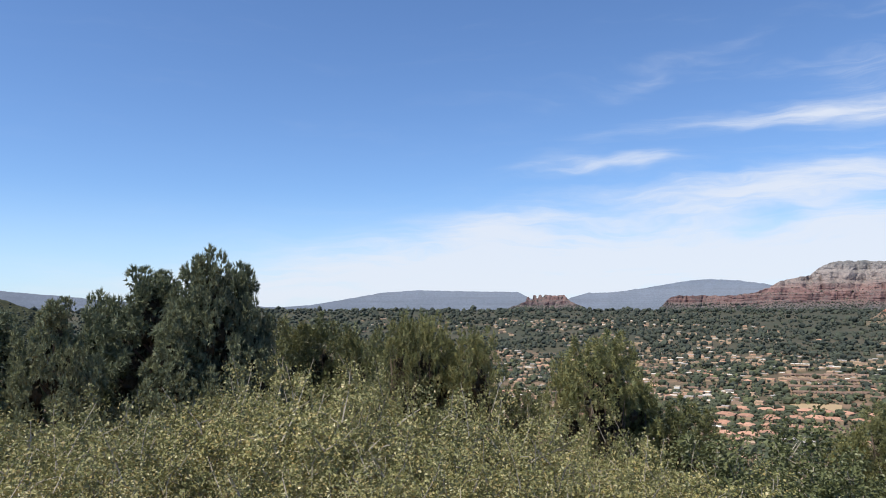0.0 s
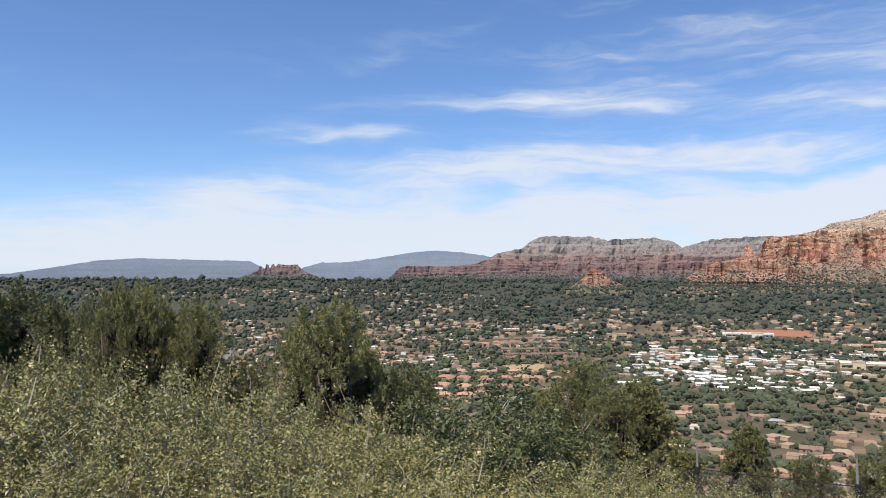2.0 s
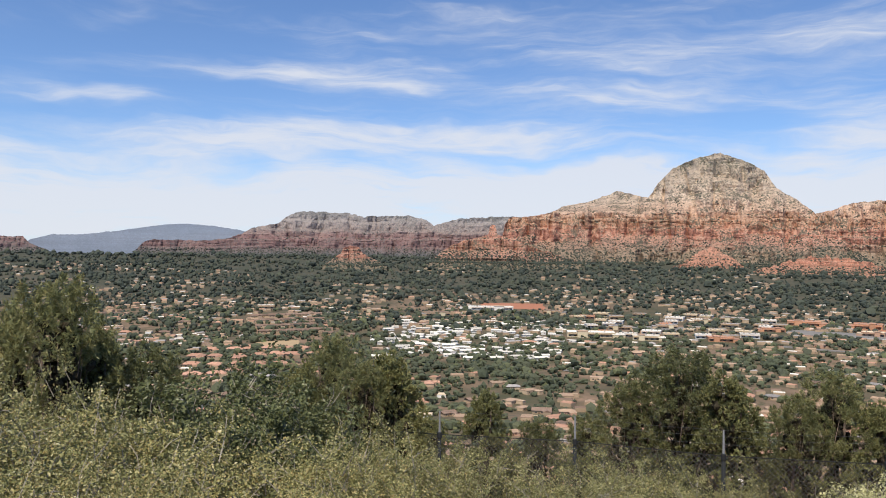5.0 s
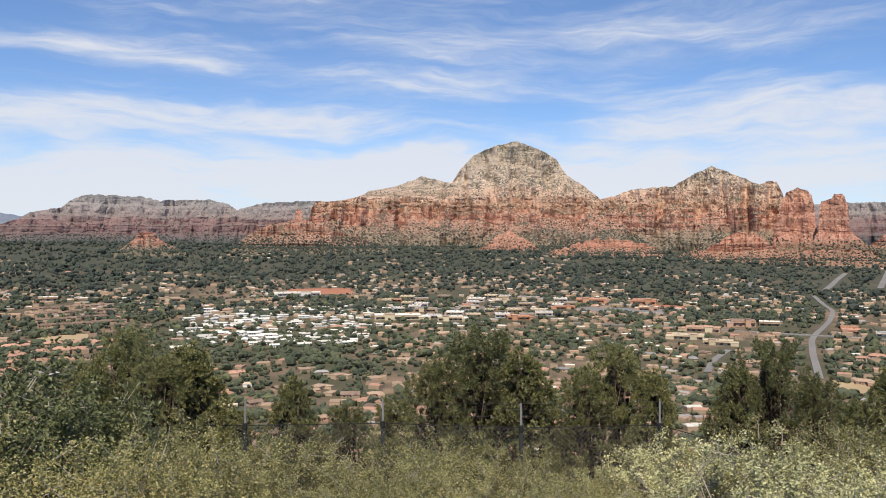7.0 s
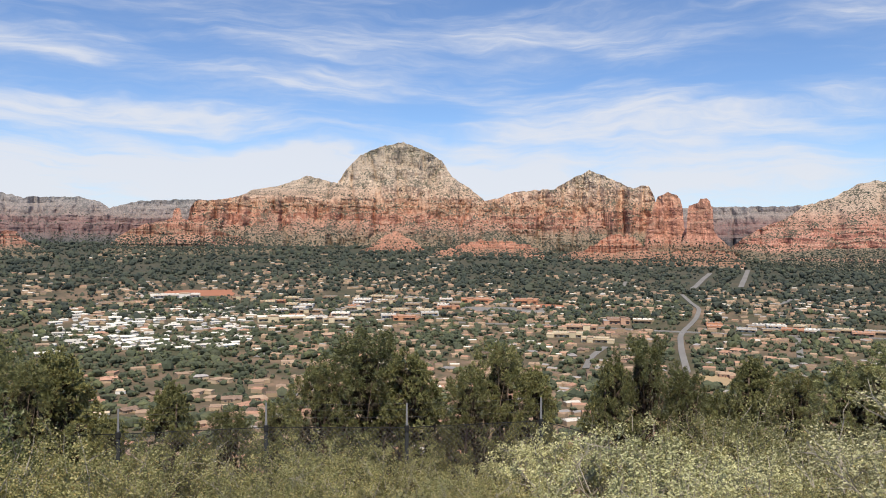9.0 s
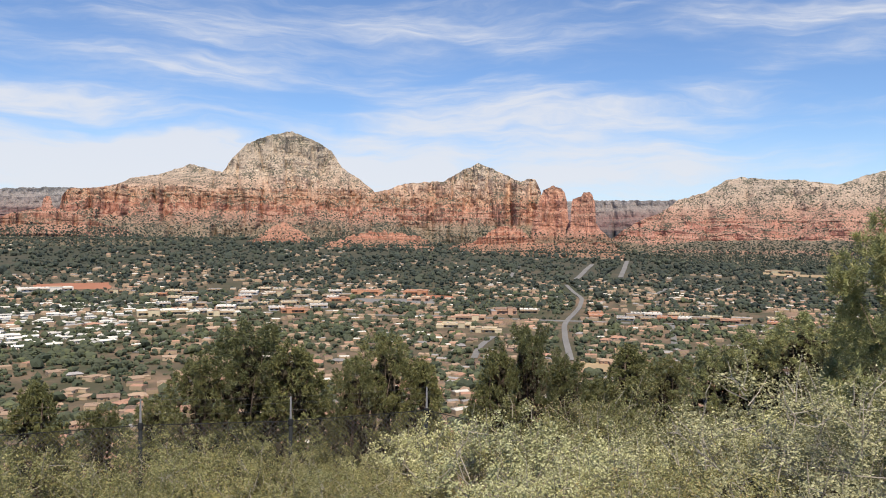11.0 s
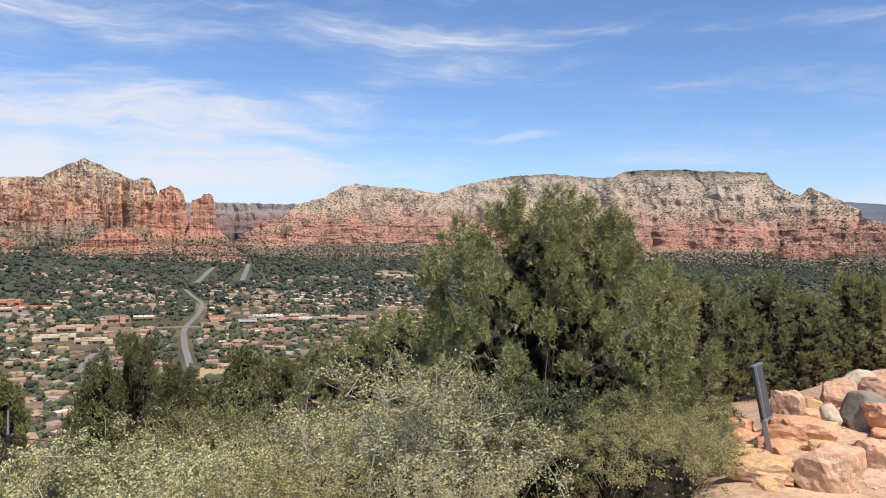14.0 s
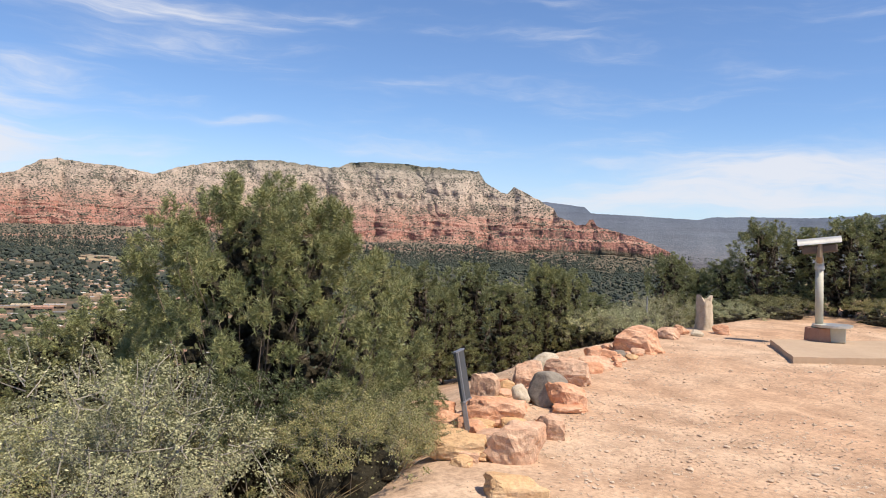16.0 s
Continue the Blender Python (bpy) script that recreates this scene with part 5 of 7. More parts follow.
def make_tree(name, label, H, R, low, shape, lobes, tufts, needles, mat, seed, length=0.10, width=0.016, spread=0.55, trunks=1, gaps=0.0, per_clump=9, inner=24, leaders=0):
    """An evergreen: forked trunk and limbs, and a crown of tufts set on boughs of uneven size."""
    g = np.random.default_rng(seed)
    ob = thing(name, Matrix.Identity(4), label, "tree")
    L = crown_lobes(H, R, low, shape, lobes, g, leaders)
    if gaps:
        L = L[g.random(len(L)) > gaps]
    bm = bmesh.new()
    bases = [(0.0, 0.0)] if trunks == 1 else [(0.12 * math.cos(q), 0.12 * math.sin(q)) for q in np.linspace(0, 6.28, trunks, endpoint=False)]
    for bx, by in bases:
        lean = (g.uniform(-0.15, 0.15) + bx * 2, g.uniform(-0.15, 0.15) + by * 2)
        pts = [(bx + lean[0] * t * t * R + 0.04 * g.normal(), by + lean[1] * t * t * R + 0.04 * g.normal(), -0.4 + (H * 0.9 + 0.4) * t) for t in np.linspace(0, 1, 7)]
        tube(bm, pts, [0.045 * H * 0.55 * (1 - 0.85 * t) + 0.006 for t in np.linspace(0, 1, 7)], 7)
    for x, y, z, s in L[:: max(1, len(L) // 38)]:
        z0 = max(0.1, z - 0.35 * math.hypot(x, y) - 0.1)
        tube(bm, [(0, 0, z0 * 0.95), (x * 0.5, y * 0.5, z0 + 0.4 * (z - z0)), (x, y, z)], [0.028 * H * 0.3, 0.012 * H * 0.35, 0.006], 4)
    part("trunk", bm, M_BARK, ob, "rough grey-brown bark", True)
    V, F, c = [], [], 0
    weight = L[:, 3] ** 2
    n_each = np.maximum(6, (tufts * weight / weight.sum()).astype(int))
    for (x, y, z, s), k in zip(L, n_each):
        m = max(3, int(k / per_clump))
        d = unit(sphere_points(m, g) + 0.45 * unit(np.array([x, y, 0.3 * s + 1e-6])) + np.array([0, 0, 0.30]))
        mid = np.array([x, y, z]) + d * s * g.uniform(0.45, 1.0, (m, 1)) * np.array([1, 1, 0.9])
        pick = g.integers(0, m, k)
        e = unit(sphere_points(k, g) + 0.8 * d[pick])
        p = mid[pick] + e * (0.32 * s * g.uniform(0.15, 1.0, (k, 1)) + 0.02)
        v, f = needle_tufts(p, e + np.array([0, 0, 0.25]), needles, length, width, spread, g)
        V.append(v)
        F.append(f + c)
        c += len(v)
    crown = ob_np("crown", np.concatenate(V), np.concatenate(F), mat, ob)
    # the shaded heart of each bough: broad inner sprays
    pick = np.repeat(np.arange(len(L)), inner)
    d = sphere_points(len(pick), g)
    p = L[pick, :3] + d * L[pick, 3:] * g.uniform(0.0, 0.55, (len(pick), 1))
    v, f = needle_tufts(p, d, 4, length, width * 2.2, 0.9, g)
    ob_np("inner_foliage", v, f, mat, ob)
    # added dark lumps that make the inside of each bough look shaded
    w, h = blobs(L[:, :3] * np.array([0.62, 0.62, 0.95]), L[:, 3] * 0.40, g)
    tagged(ob_np("shade_core", w, h, M_SHADECORE, ob), kind="stuff")
    return ob


def make_pinyon(name, label, H, R, plumes, shoots, needles, seed, length, width, low=0.06, trunks=1, head=0.7, spires=4, plume=0.30, mat=None, taper=3.2):
    """A pinyon: boughs that end in upright plumes, each plume a cluster of shoots ringed with needles, round a dark heart."""
    g = np.random.default_rng(seed)
    ob = thing(name, Matrix.Identity(4), label, "tree")
    bm = bmesh.new()
    stems = []
    for k in range(trunks):
        a = 2.1 * k + 0.4
        off = 0.10 * R * (trunks > 1)
        tip = np.array([off * 3.2 * math.cos(a), off * 3.2 * math.sin(a), H * g.uniform(0.72, 0.84)])
        root = np.array([off * math.cos(a), off * math.sin(a), -0.35])
        stems.append((root, tip))
        ts = np.linspace(0, 1, 7)
        tube(bm, [root + (tip - root) * t + g.normal(0, 0.02 * R, 3) * (0 < t < 1) for t in ts], [0.020 * H * (1 - 0.86 * t) + 0.006 for t in ts], 7)
    C, O, B = [], [], []
    for k in range(plumes):
        t = (k + g.random()) / plumes
        a = 2.4 * k + g.uniform(-0.5, 0.5)
        w = max(0.0, 1 - t ** taper) ** 0.5 * (head + (1 - head) * min(1, t / 0.35)) + 0.07
        rr = R * w * math.sqrt(g.uniform(0.10, 1.0)) * g.uniform(0.86, 1.08)
        c = np.array([rr * math.cos(a), rr * math.sin(a), H * (low + (0.90 - low) * t)])
        C.append(c)
        O.append(unit(np.array([math.cos(a) * (0.9 - 0.5 * t), math.sin(a) * (0.9 - 0.5 * t), 0.55 + 0.6 * t]) + g.normal(0, 0.22, 3)))
        B.append(g.uniform(0.7, 1.3))
        if k % 2 == 0:
            root, tip = stems[k % trunks]
            s0 = root + (tip - root) * min(0.9, max(0.06, (c[2] - 0.6 * rr) / H)) * g.uniform(0.8, 1.0)
            mid = s0 + (c - s0) * np.array([0.66, 0.66, 0.36]) + g.normal(0, 0.03 * R, 3)
            tube(bm, [s0, (s0 + mid) / 2, mid, c], [0.006 * H, 0.0045 * H, 0.003 * H, 0.003], 4)
    if isinstance(spires, int):
        spires = [(r * math.cos(2.4 * k), r * math.sin(2.4 * k), g.uniform(0.93, 1.0) - 0.16 * r * r) for k in range(spires) for r in [g.uniform(0.05, 0.62)]]
    for px, py, pz in spires:                     # leaders that break the outline
        for j in range(4):
            C.append(np.array([px * R, py * R, pz * H - plume * R * (0.9 + 0.62 * j)]) + g.normal(0, 0.035 * R, 3))
            O.append(unit(np.array([g.normal(0, 0.18), g.normal(0, 0.18), 1.0])))
            B.append(0.85 + 0.12 * j)
    part("trunk", bm, M_BARK, ob, "rough grey-brown bark", True)
    C, O, B = np.array(C), np.array(O), np.array(B)
    n = len(C) * shoots
    i = np.repeat(np.arange(len(C)), shoots)
    t = g.random(n) ** 0.8
    side = unit(np.cross(O[i], g.normal(0, 1, (n, 3))))
    size = (plume * R * B[i])[:, None]
    P = C[i] + O[i] * size * t[:, None] + side * size * (0.42 * (1 - 0.72 * t) * np.sqrt(g.random(n)))[:, None]
    D = unit(O[i] * (0.45 + 0.7 * t)[:, None] + side * (1.0 - 0.75 * t)[:, None] + np.array([0, 0, 0.25]) + g.normal(0, 0.2, (n, 3)))
    L = length * g.uniform(1.0, 1.9, n)
    u = np.linspace(0.05, 1.0, needles + 1)[None, :, None]
    radial = unit(np.cross(D[:, None, :], g.normal(0, 1, (n, needles + 1, 3))))
    base = P[:, None, :] + D[:, None, :] * (L[:, None, None] * u) + radial * width / 2
    out = unit(radial * (1.15 - 0.6 * u) + D[:, None, :] * (0.35 + 0.6 * u) + g.normal(0, 0.12, radial.shape))
    tips = base[:, :-1] + out[:, :-1] * length * g.uniform(0.75, 1.2, (n, needles, 1))
    V = np.concatenate([base.reshape(-1, 3), tips.reshape(-1, 3)])
    i, j = np.meshgrid(np.arange(n), np.arange(needles), indexing="ij")
    b0 = i * (needles + 1) + j
    F = np.stack([b0, b0 + 1, n * (needles + 1) + i * needles + j], -1).reshape(-1, 3)
    ob_np("crown", V, F, mat or M_SLOPEPINE, ob)
    # dark clumps added in the heart, twigs whose colour stands for inner shade
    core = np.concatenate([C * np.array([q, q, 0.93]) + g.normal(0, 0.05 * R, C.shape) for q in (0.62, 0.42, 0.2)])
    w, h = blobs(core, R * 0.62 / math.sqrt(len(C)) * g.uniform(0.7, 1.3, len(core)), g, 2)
    tagged(ob_np("shade_core", w, h, M_SHADECORE, ob), kind="stuff")
    return ob


def make_bush(name, label, H, R, stems, leaves, length, width, mat, seed, twig=1.0, sparse=0.0):
    """A many-stemmed shrub: forking twigs with small leaves along their outer ends."""
    g = np.random.default_rng(seed)
    ob = thing(name, Matrix.Identity(4), label, "shrub")
    bm = bmesh.new()
    tips, dirs = [], []
    for k in range(stems):
        a, t = 2.4 * k + g.uniform(-0.4, 0.4), math.sqrt((k + 0.5) / stems)
        lean = t * 1.05
        d = np.array([math.cos(a) * lean, math.sin(a) * lean, 1.0])
        end = np.array([R * t * math.cos(a), R * t * math.sin(a), H * (1 - 0.42 * t ** 2.4) * g.uniform(0.82, 1.04)])
        root = np.array([0.12 * R * math.cos(a), 0.12 * R * math.sin(a), -0.35])
        mid = root * 0.45 + end * 0.55 + np.array([0.1, 0.1, 0.10]) * g.normal(0, 0.5, 3) + np.array([0, 0, 0.10 * H])
        if k % 3 == 0:
            tube(bm, [root, (root + mid) / 2, mid, (mid + end) / 2 + g.normal(0, 0.02, 3)], [0.012, 0.009, 0.006, 0.003], 3)
        for j in range(5):
            u = g.uniform(0.55, 1.0)
            p = mid + (end - mid) * u
            q = p + unit(end - mid + g.normal(0, 0.75, 3) * np.linalg.norm(end - mid)) * g.uniform(0.14, 0.30) * R
            if j < int(2 * twig):
                tube(bm, [p, (p + q) / 2 + g.normal(0, 0.016, 3), q], [0.004, 0.003, 0.0016], 3)
            tips.append((p, q))
    for k in range(int(4 * twig) - 2):        # crooked bare twigs that stand out of the leaves
        a = g.uniform(0, 6.28)
        p = np.array([0.62 * R * math.cos(a), 0.62 * R * math.sin(a), H * 0.74])
        d = unit(np.array([math.cos(a) * 0.7, math.sin(a) * 0.7, 0.8]) + g.normal(0, 0.35, 3))
        pts, e = [p - d * 0.25, p], d
        for j in range(4):
            e = unit(e + g.normal(0, 0.33, 3))
            pts.append(pts[-1] + e * g.uniform(0.04, 0.08) * R)
            f = pts[-1] + unit(e + g.normal(0, 0.8, 3)) * g.uniform(0.04, 0.11)
            tube(bm, [pts[-1], (pts[-1] + f) / 2 + g.normal(0, 0.008, 3), f], [0.0028, 0.0022, 0.0014], 3)
        tube(bm, pts, [0.006, 0.0055, 0.0045, 0.0038, 0.003, 0.0018], 4)
    part("branch_work", bm, M_TWIG, ob, "pale grey twigs")
    tips = np.array(tips)
    pick = g.integers(0, len(tips), leaves)
    knot = g.beta(2.0, 1.2, (len(tips), 3))
    u = knot[pick, g.integers(0, 2, leaves)][:, None]
    p = tips[pick, 0] * (1 - u) + tips[pick, 1] * u + g.normal(0, 0.027, (leaves, 3)) * R
    n = unit(p - np.array([0, 0, 0.15 * H]) + np.array([0, 0, 0.5]))
    V, F = leaf_quads(p, n, length, width, g)
    ob_np("leaves", V, F, mat, ob)
    # leaves of the shaded heart
    k = leaves // 26
    d = sphere_points(k, g)
    d[:, 2] = np.abs(d[:, 2])
    p = d * g.uniform(0.15, 0.80, (k, 1)) * np.array([R, R, H * 0.86])
    V, F = leaf_quads(p, d, length * 1.7, 0.8, g)
    V, F = np.concatenate([V]), np.concatenate([F[:, [0, 1, 2]], F[:, [0, 2, 3]]])
    d = sphere_points(22, g)
    d[:, 2] = np.abs(d[:, 2])
    ob_np("inner_leaves", V, F, mat, ob)
    # dark lumps, so that gaps between the leaves read as shade
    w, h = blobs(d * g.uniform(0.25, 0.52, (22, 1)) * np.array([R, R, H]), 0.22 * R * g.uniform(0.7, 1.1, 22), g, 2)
    tagged(ob_np("shade_core", w, h, M_SHADECORE, ob), kind="stuff")
    return ob


TREES = {
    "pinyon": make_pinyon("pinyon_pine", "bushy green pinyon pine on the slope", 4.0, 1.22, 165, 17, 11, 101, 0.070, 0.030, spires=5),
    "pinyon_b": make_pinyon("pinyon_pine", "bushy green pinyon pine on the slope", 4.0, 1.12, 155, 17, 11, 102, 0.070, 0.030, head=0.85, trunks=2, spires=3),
    # bright kinds: the lighter M_PINYON needles over the whole crown
    "bright": make_pinyon("pinyon_pine", "green pinyon pine with lighter needles", 4.0, 1.2, 130, 26, 12, 107, 0.055, 0.021, head=0.8, trunks=2, plume=0.26, mat=M_PINYON),
    "bright_b": make_pinyon("pinyon_pine", "green pinyon pine with lighter needles", 4.0, 1.12, 120, 26, 12, 108, 0.055, 0.021, head=0.65, plume=0.26, spires=3, mat=M_PINYON),
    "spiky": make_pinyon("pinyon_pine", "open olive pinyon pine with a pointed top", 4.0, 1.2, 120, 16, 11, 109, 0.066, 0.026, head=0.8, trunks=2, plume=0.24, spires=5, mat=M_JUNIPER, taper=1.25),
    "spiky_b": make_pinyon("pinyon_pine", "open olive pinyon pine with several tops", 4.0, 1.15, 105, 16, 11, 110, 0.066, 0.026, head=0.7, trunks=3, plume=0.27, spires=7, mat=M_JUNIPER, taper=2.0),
    "juniper": make_tree("juniper_tree", "olive-green juniper tree with a pointed crown", 4.0, 1.3, 0.06, "dome", 70, 6400, 8, M_JUNIPER, 103, 0.080, 0.028, 0.7, trunks=2),
    "juniper_b": make_tree("juniper_tree", "open olive-green juniper with several stems", 4.0, 1.2, 0.12, "dome", 62, 5800, 8, M_JUNIPER, 104, 0.080, 0.028, 0.7, trunks=3, gaps=0.08),
    "dark": make_tree("cypress_tree", "tall dark blue-green evergreen tree", 4.0, 1.25, 0.05, "dome", 84, 9500, 8, M_DARKFIR, 105, 0.078, 0.023, 0.6),
    "dark_b": make_tree("cypress_tree", "tall dark blue-green evergreen tree", 4.0, 1.15, 0.05, "round", 80, 9000, 8, M_DARKFIR, 106, 0.078, 0.023, 0.6),
}
used = set()


def put(kinds, key, m, group, label=""):
    """The first of a kind stands where it is built; the rest are copies."""
    if key in used:
        ob = copy_thing(kinds[key], m @ Matrix.Diagonal([1 / q for q in kinds[key].scale] + [1]))
    else:
        used.add(key)
        ob = kinds[key]
        ob.matrix_world = m
    return tagged(ob, label, group=group)


def put_tree(key, az, d, el, half, spin, label="", group="trees below the overlook"):
    """A tree at a bearing and distance whose top stands at elevation el and which is half degrees wide to each side."""
    x, y = stand(az, d)
    z = float(ground_z(x, y))
    H = EYE + d * math.tan(radians(el)) - z
    R = d * math.tan(radians(half))
    base = {"spiky": 1.3, "spiky_b": 1.2, "pinyon": 1.35, "pinyon_b": 1.2, "bright": 1.35, "bright_b": 1.2, "juniper": 1.3, "juniper_b": 1.2, "dark": 1.25, "dark_b": 1.15}[key]
    s = R * 1.40 / base
    return put(TREES, key, pose(float(x), float(y), z, 0, 0, spin) @ Matrix.Diagonal((s, s, H / 4.05, 1)), group, label)


def grove(first, group, *trees):
    for i, (key, az, d, el, half) in enumerate(trees):
        put_tree(key, az, d, el, half, 67.0 * (first + i), group=group)


grove(0, "trees below the overlook",
      ("dark", -17.0, 15.0, 3.4, 3.2), ("dark_b", -14.9, 15.5, 2.6, 2.4), ("dark_b", -20.6, 15.5, 2.2, 3.6), ("dark", -23.8, 16.0, 0.5, 2.6),
      ("dark", -19.0, 14.5, -0.5, 3.0), ("dark_b", -26.6, 14.0, 0.2, 2.2), ("dark", -29.8, 15.0, -0.8, 3.0), ("dark", -34.0, 14.0, 0.2, 3.4),
      ("pinyon", -11.8, 22.0, -0.1, 2.8), ("pinyon_b", -8.9, 23.0, 0.0, 3.0), ("pinyon", -6.2, 22.0, -0.9, 2.6), ("pinyon_b", -13.6, 20.0, -1.4, 2.4))
grove(12, "trees below the overlook",
      ("pinyon", -4.6, 20.0, -1.8, 2.0), ("spiky_b", -3.1, 14.0, 0.4, 2.3), ("spiky_b", -1.5, 14.2, 0.4, 2.3), ("spiky_b", 2.2, 14.0, -0.7, 2.6),
      ("juniper", 0.0, 14.6, -2.2, 2.0), ("spiky", 11.7, 10.0, -1.0, 4.0), ("spiky_b", 8.8, 10.3, -2.6, 2.2), ("pinyon_b", 16.8, 10.2, -5.9, 2.8),
      ("juniper_b", 13.8, 10.6, -5.4, 2.2), ("pinyon", 5.5, 14.0, -5.4, 2.2), ("spiky_b", 31.6, 13.6, -7.3, 2.6), ("spiky_b", 29.6, 14.5, -5.4, 2.8), ("juniper_b", 33.5, 14.0, -7.5, 2.8))
grove(24, "trees below the overlook",
      ("juniper", 27.2, 14.0, -8.2, 2.0), ("juniper_b", 40.7, 17.5, -10.1, 1.7), ("pinyon", 44.6, 17.5, -11.6, 1.6), ("juniper", 36.8, 19.0, -12.0, 1.6),
      ("pinyon_b", 48.0, 19.0, -11.2, 1.6), ("pinyon", 54.5, 17.0, -6.1, 3.3), ("pinyon_b", 51.2, 16.6, -8.4, 2.4), ("juniper", 57.6, 16.4, -8.3, 2.4),
      ("spiky_b", 64.2, 16.8, -6.9, 2.6), ("pinyon_b", 62.0, 16.3, -9.0, 2.0), ("juniper_b", 66.8, 16.4, -9.4, 1.8), ("pinyon", 74.5, 17.0, -6.4, 2.2))
grove(36, "trees below the overlook",
      ("pinyon_b", 77.4, 17.4, -8.7, 1.7), ("juniper", 72.4, 16.6, -8.8, 1.7), ("juniper_b", 81.8, 17.0, -8.2, 2.0), ("pinyon", 84.6, 16.4, -8.5, 1.9),
      ("pinyon_b", 79.6, 18.0, -10.2, 1.6), ("bright_b", 87.8, 13.0, -7.4, 2.6), ("bright", 90.4, 12.4, -6.2, 3.0), ("bright_b", 93.2, 11.8, -5.0, 3.2),
      ("bright", 96.6, 11.0, -4.6, 3.0), ("bright_b", 111.6, 12.5, -1.4, 2.0), ("bright", 114.2, 14.0, -2.1, 2.3), ("bright_b", 118.3, 15.0, -1.8, 2.4))
grove(48, "trees below the overlook",
      ("bright", 121.0, 15.2, -3.3, 2.2), ("bright", 123.7, 15.8, -1.7, 2.1), ("bright_b", 125.2, 16.0, -2.0, 1.9), ("bright_b", 127.3, 17.0, -3.8, 1.8),
      ("bright", 116.4, 14.4, -3.6, 1.9))
grove(53, "trees behind the flat of the overlook",
      ("bright", 132.5, 20.0, -0.6, 1.8), ("bright_b", 134.3, 20.5, -1.5, 1.6), ("bright", 138.5, 20.0, 2.0, 2.1), ("bright_b", 141.0, 20.5, 1.6, 2.1),
      ("bright", 143.4, 20.0, 2.4, 2.2), ("bright", 145.6, 21.0, 2.6, 2.4), ("bright", 149.0, 20.0, 2.5, 3.0))
grove(60, "trees behind the flat of the overlook",
      ("bright_b", 153.5, 20.0, 2.0, 3.0), ("bright_b", 136.2, 20.0, -0.8, 1.7))

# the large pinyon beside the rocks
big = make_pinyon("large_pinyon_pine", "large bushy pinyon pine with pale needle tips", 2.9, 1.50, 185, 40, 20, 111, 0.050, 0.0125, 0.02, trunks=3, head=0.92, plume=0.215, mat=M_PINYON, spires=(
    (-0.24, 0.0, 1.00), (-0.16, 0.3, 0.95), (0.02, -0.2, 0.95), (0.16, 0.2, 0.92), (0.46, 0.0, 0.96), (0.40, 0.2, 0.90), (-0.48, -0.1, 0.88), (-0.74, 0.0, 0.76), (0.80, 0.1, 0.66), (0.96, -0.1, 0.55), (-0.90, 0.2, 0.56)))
bx, by = stand(104.0, 7.1)
bz = float(ground_z(bx, by)) - 0.1
big.matrix_world = pose(float(bx), float(by), bz, 0, 0, -104) @ Matrix.Diagonal((0.90, 0.90, (EYE + 7.1 * math.tan(radians(3.1)) - bz) / 2.95, 1))

BUSHES = {
    "oak": make_bush("scrub_oak", "olive-green scrub oak with small stiff leaves", 1.3, 0.95, 50, 18500, 0.0205, 0.62, M_OAK, 201),
    "oak_b": make_bush("scrub_oak", "olive-green scrub oak with small stiff leaves", 1.3, 1.0, 54, 19000, 0.0200, 0.6, M_OAK, 202),
    "oak_c": make_bush("scrub_oak", "yellowish scrub oak with bare grey twigs", 1.25, 0.9, 44, 16000, 0.0190, 0.6, M_OAK, 203, twig=1.3),
    "silver": make_bush("silver_shrub", "grey-green shrub full of fine pale twigs", 1.25, 0.95, 50, 15500, 0.0175, 0.58, M_SILVER, 204, twig=1.5),
    "silver_b": make_bush("silver_shrub", "grey-green shrub with pale leaves and twigs", 1.25, 0.95, 48, 12500, 0.025, 0.66, M_PALEOAK, 205, twig=2.8),
    "green": make_bush("green_shrub", "dark green leafy shrub, also set for shade under the pinyon", 1.4, 0.95, 46, 9500, 0.030, 0.65, M_GREENOAK, 206),
}
BUSH_H = {"oak": 1.3, "oak_b": 1.3, "oak_c": 1.25, "silver": 1.25, "silver_b": 1.25, "green": 1.4}
# how high the brush reaches, by bearing
BRUSH = np.array([(-40, -5.6), (-29, -5.6), (-21, -6.2), (-17, -5.6), (-12, -4.6), (-7, -5.8), (-2, -5.6), (4, -7.0), (9, -9.4), (15, -11.4), (23, -11.5), (31, -12.6), (38, -14.7), (49, -14.6), (54, -15.7), (62, -16.2), (66, -15.4), (70, -13.7), (74, -12.6), (82, -12.2), (93, -12.0), (100, -13.6), (106, -13.6), (112, -13.5), (116, -16)])
g_ = np.random.default_rng(31)


def put_bush(key, az, d, el, size=1.0, label=""):
    x, y = stand(az, d)
    z = float(ground_z(x, y))
    H = max(0.5, EYE + d * math.tan(radians(el)) - z)
    s = size * min(1.35, max(0.72, H / BUSH_H[key]))
    put(BUSHES, key, pose(float(x), float(y), z, 0, 0, float(g_.uniform(0, 360))) @ Matrix.Diagonal((s, s, H / BUSH_H[key], 1)), "brush along the rim", label)


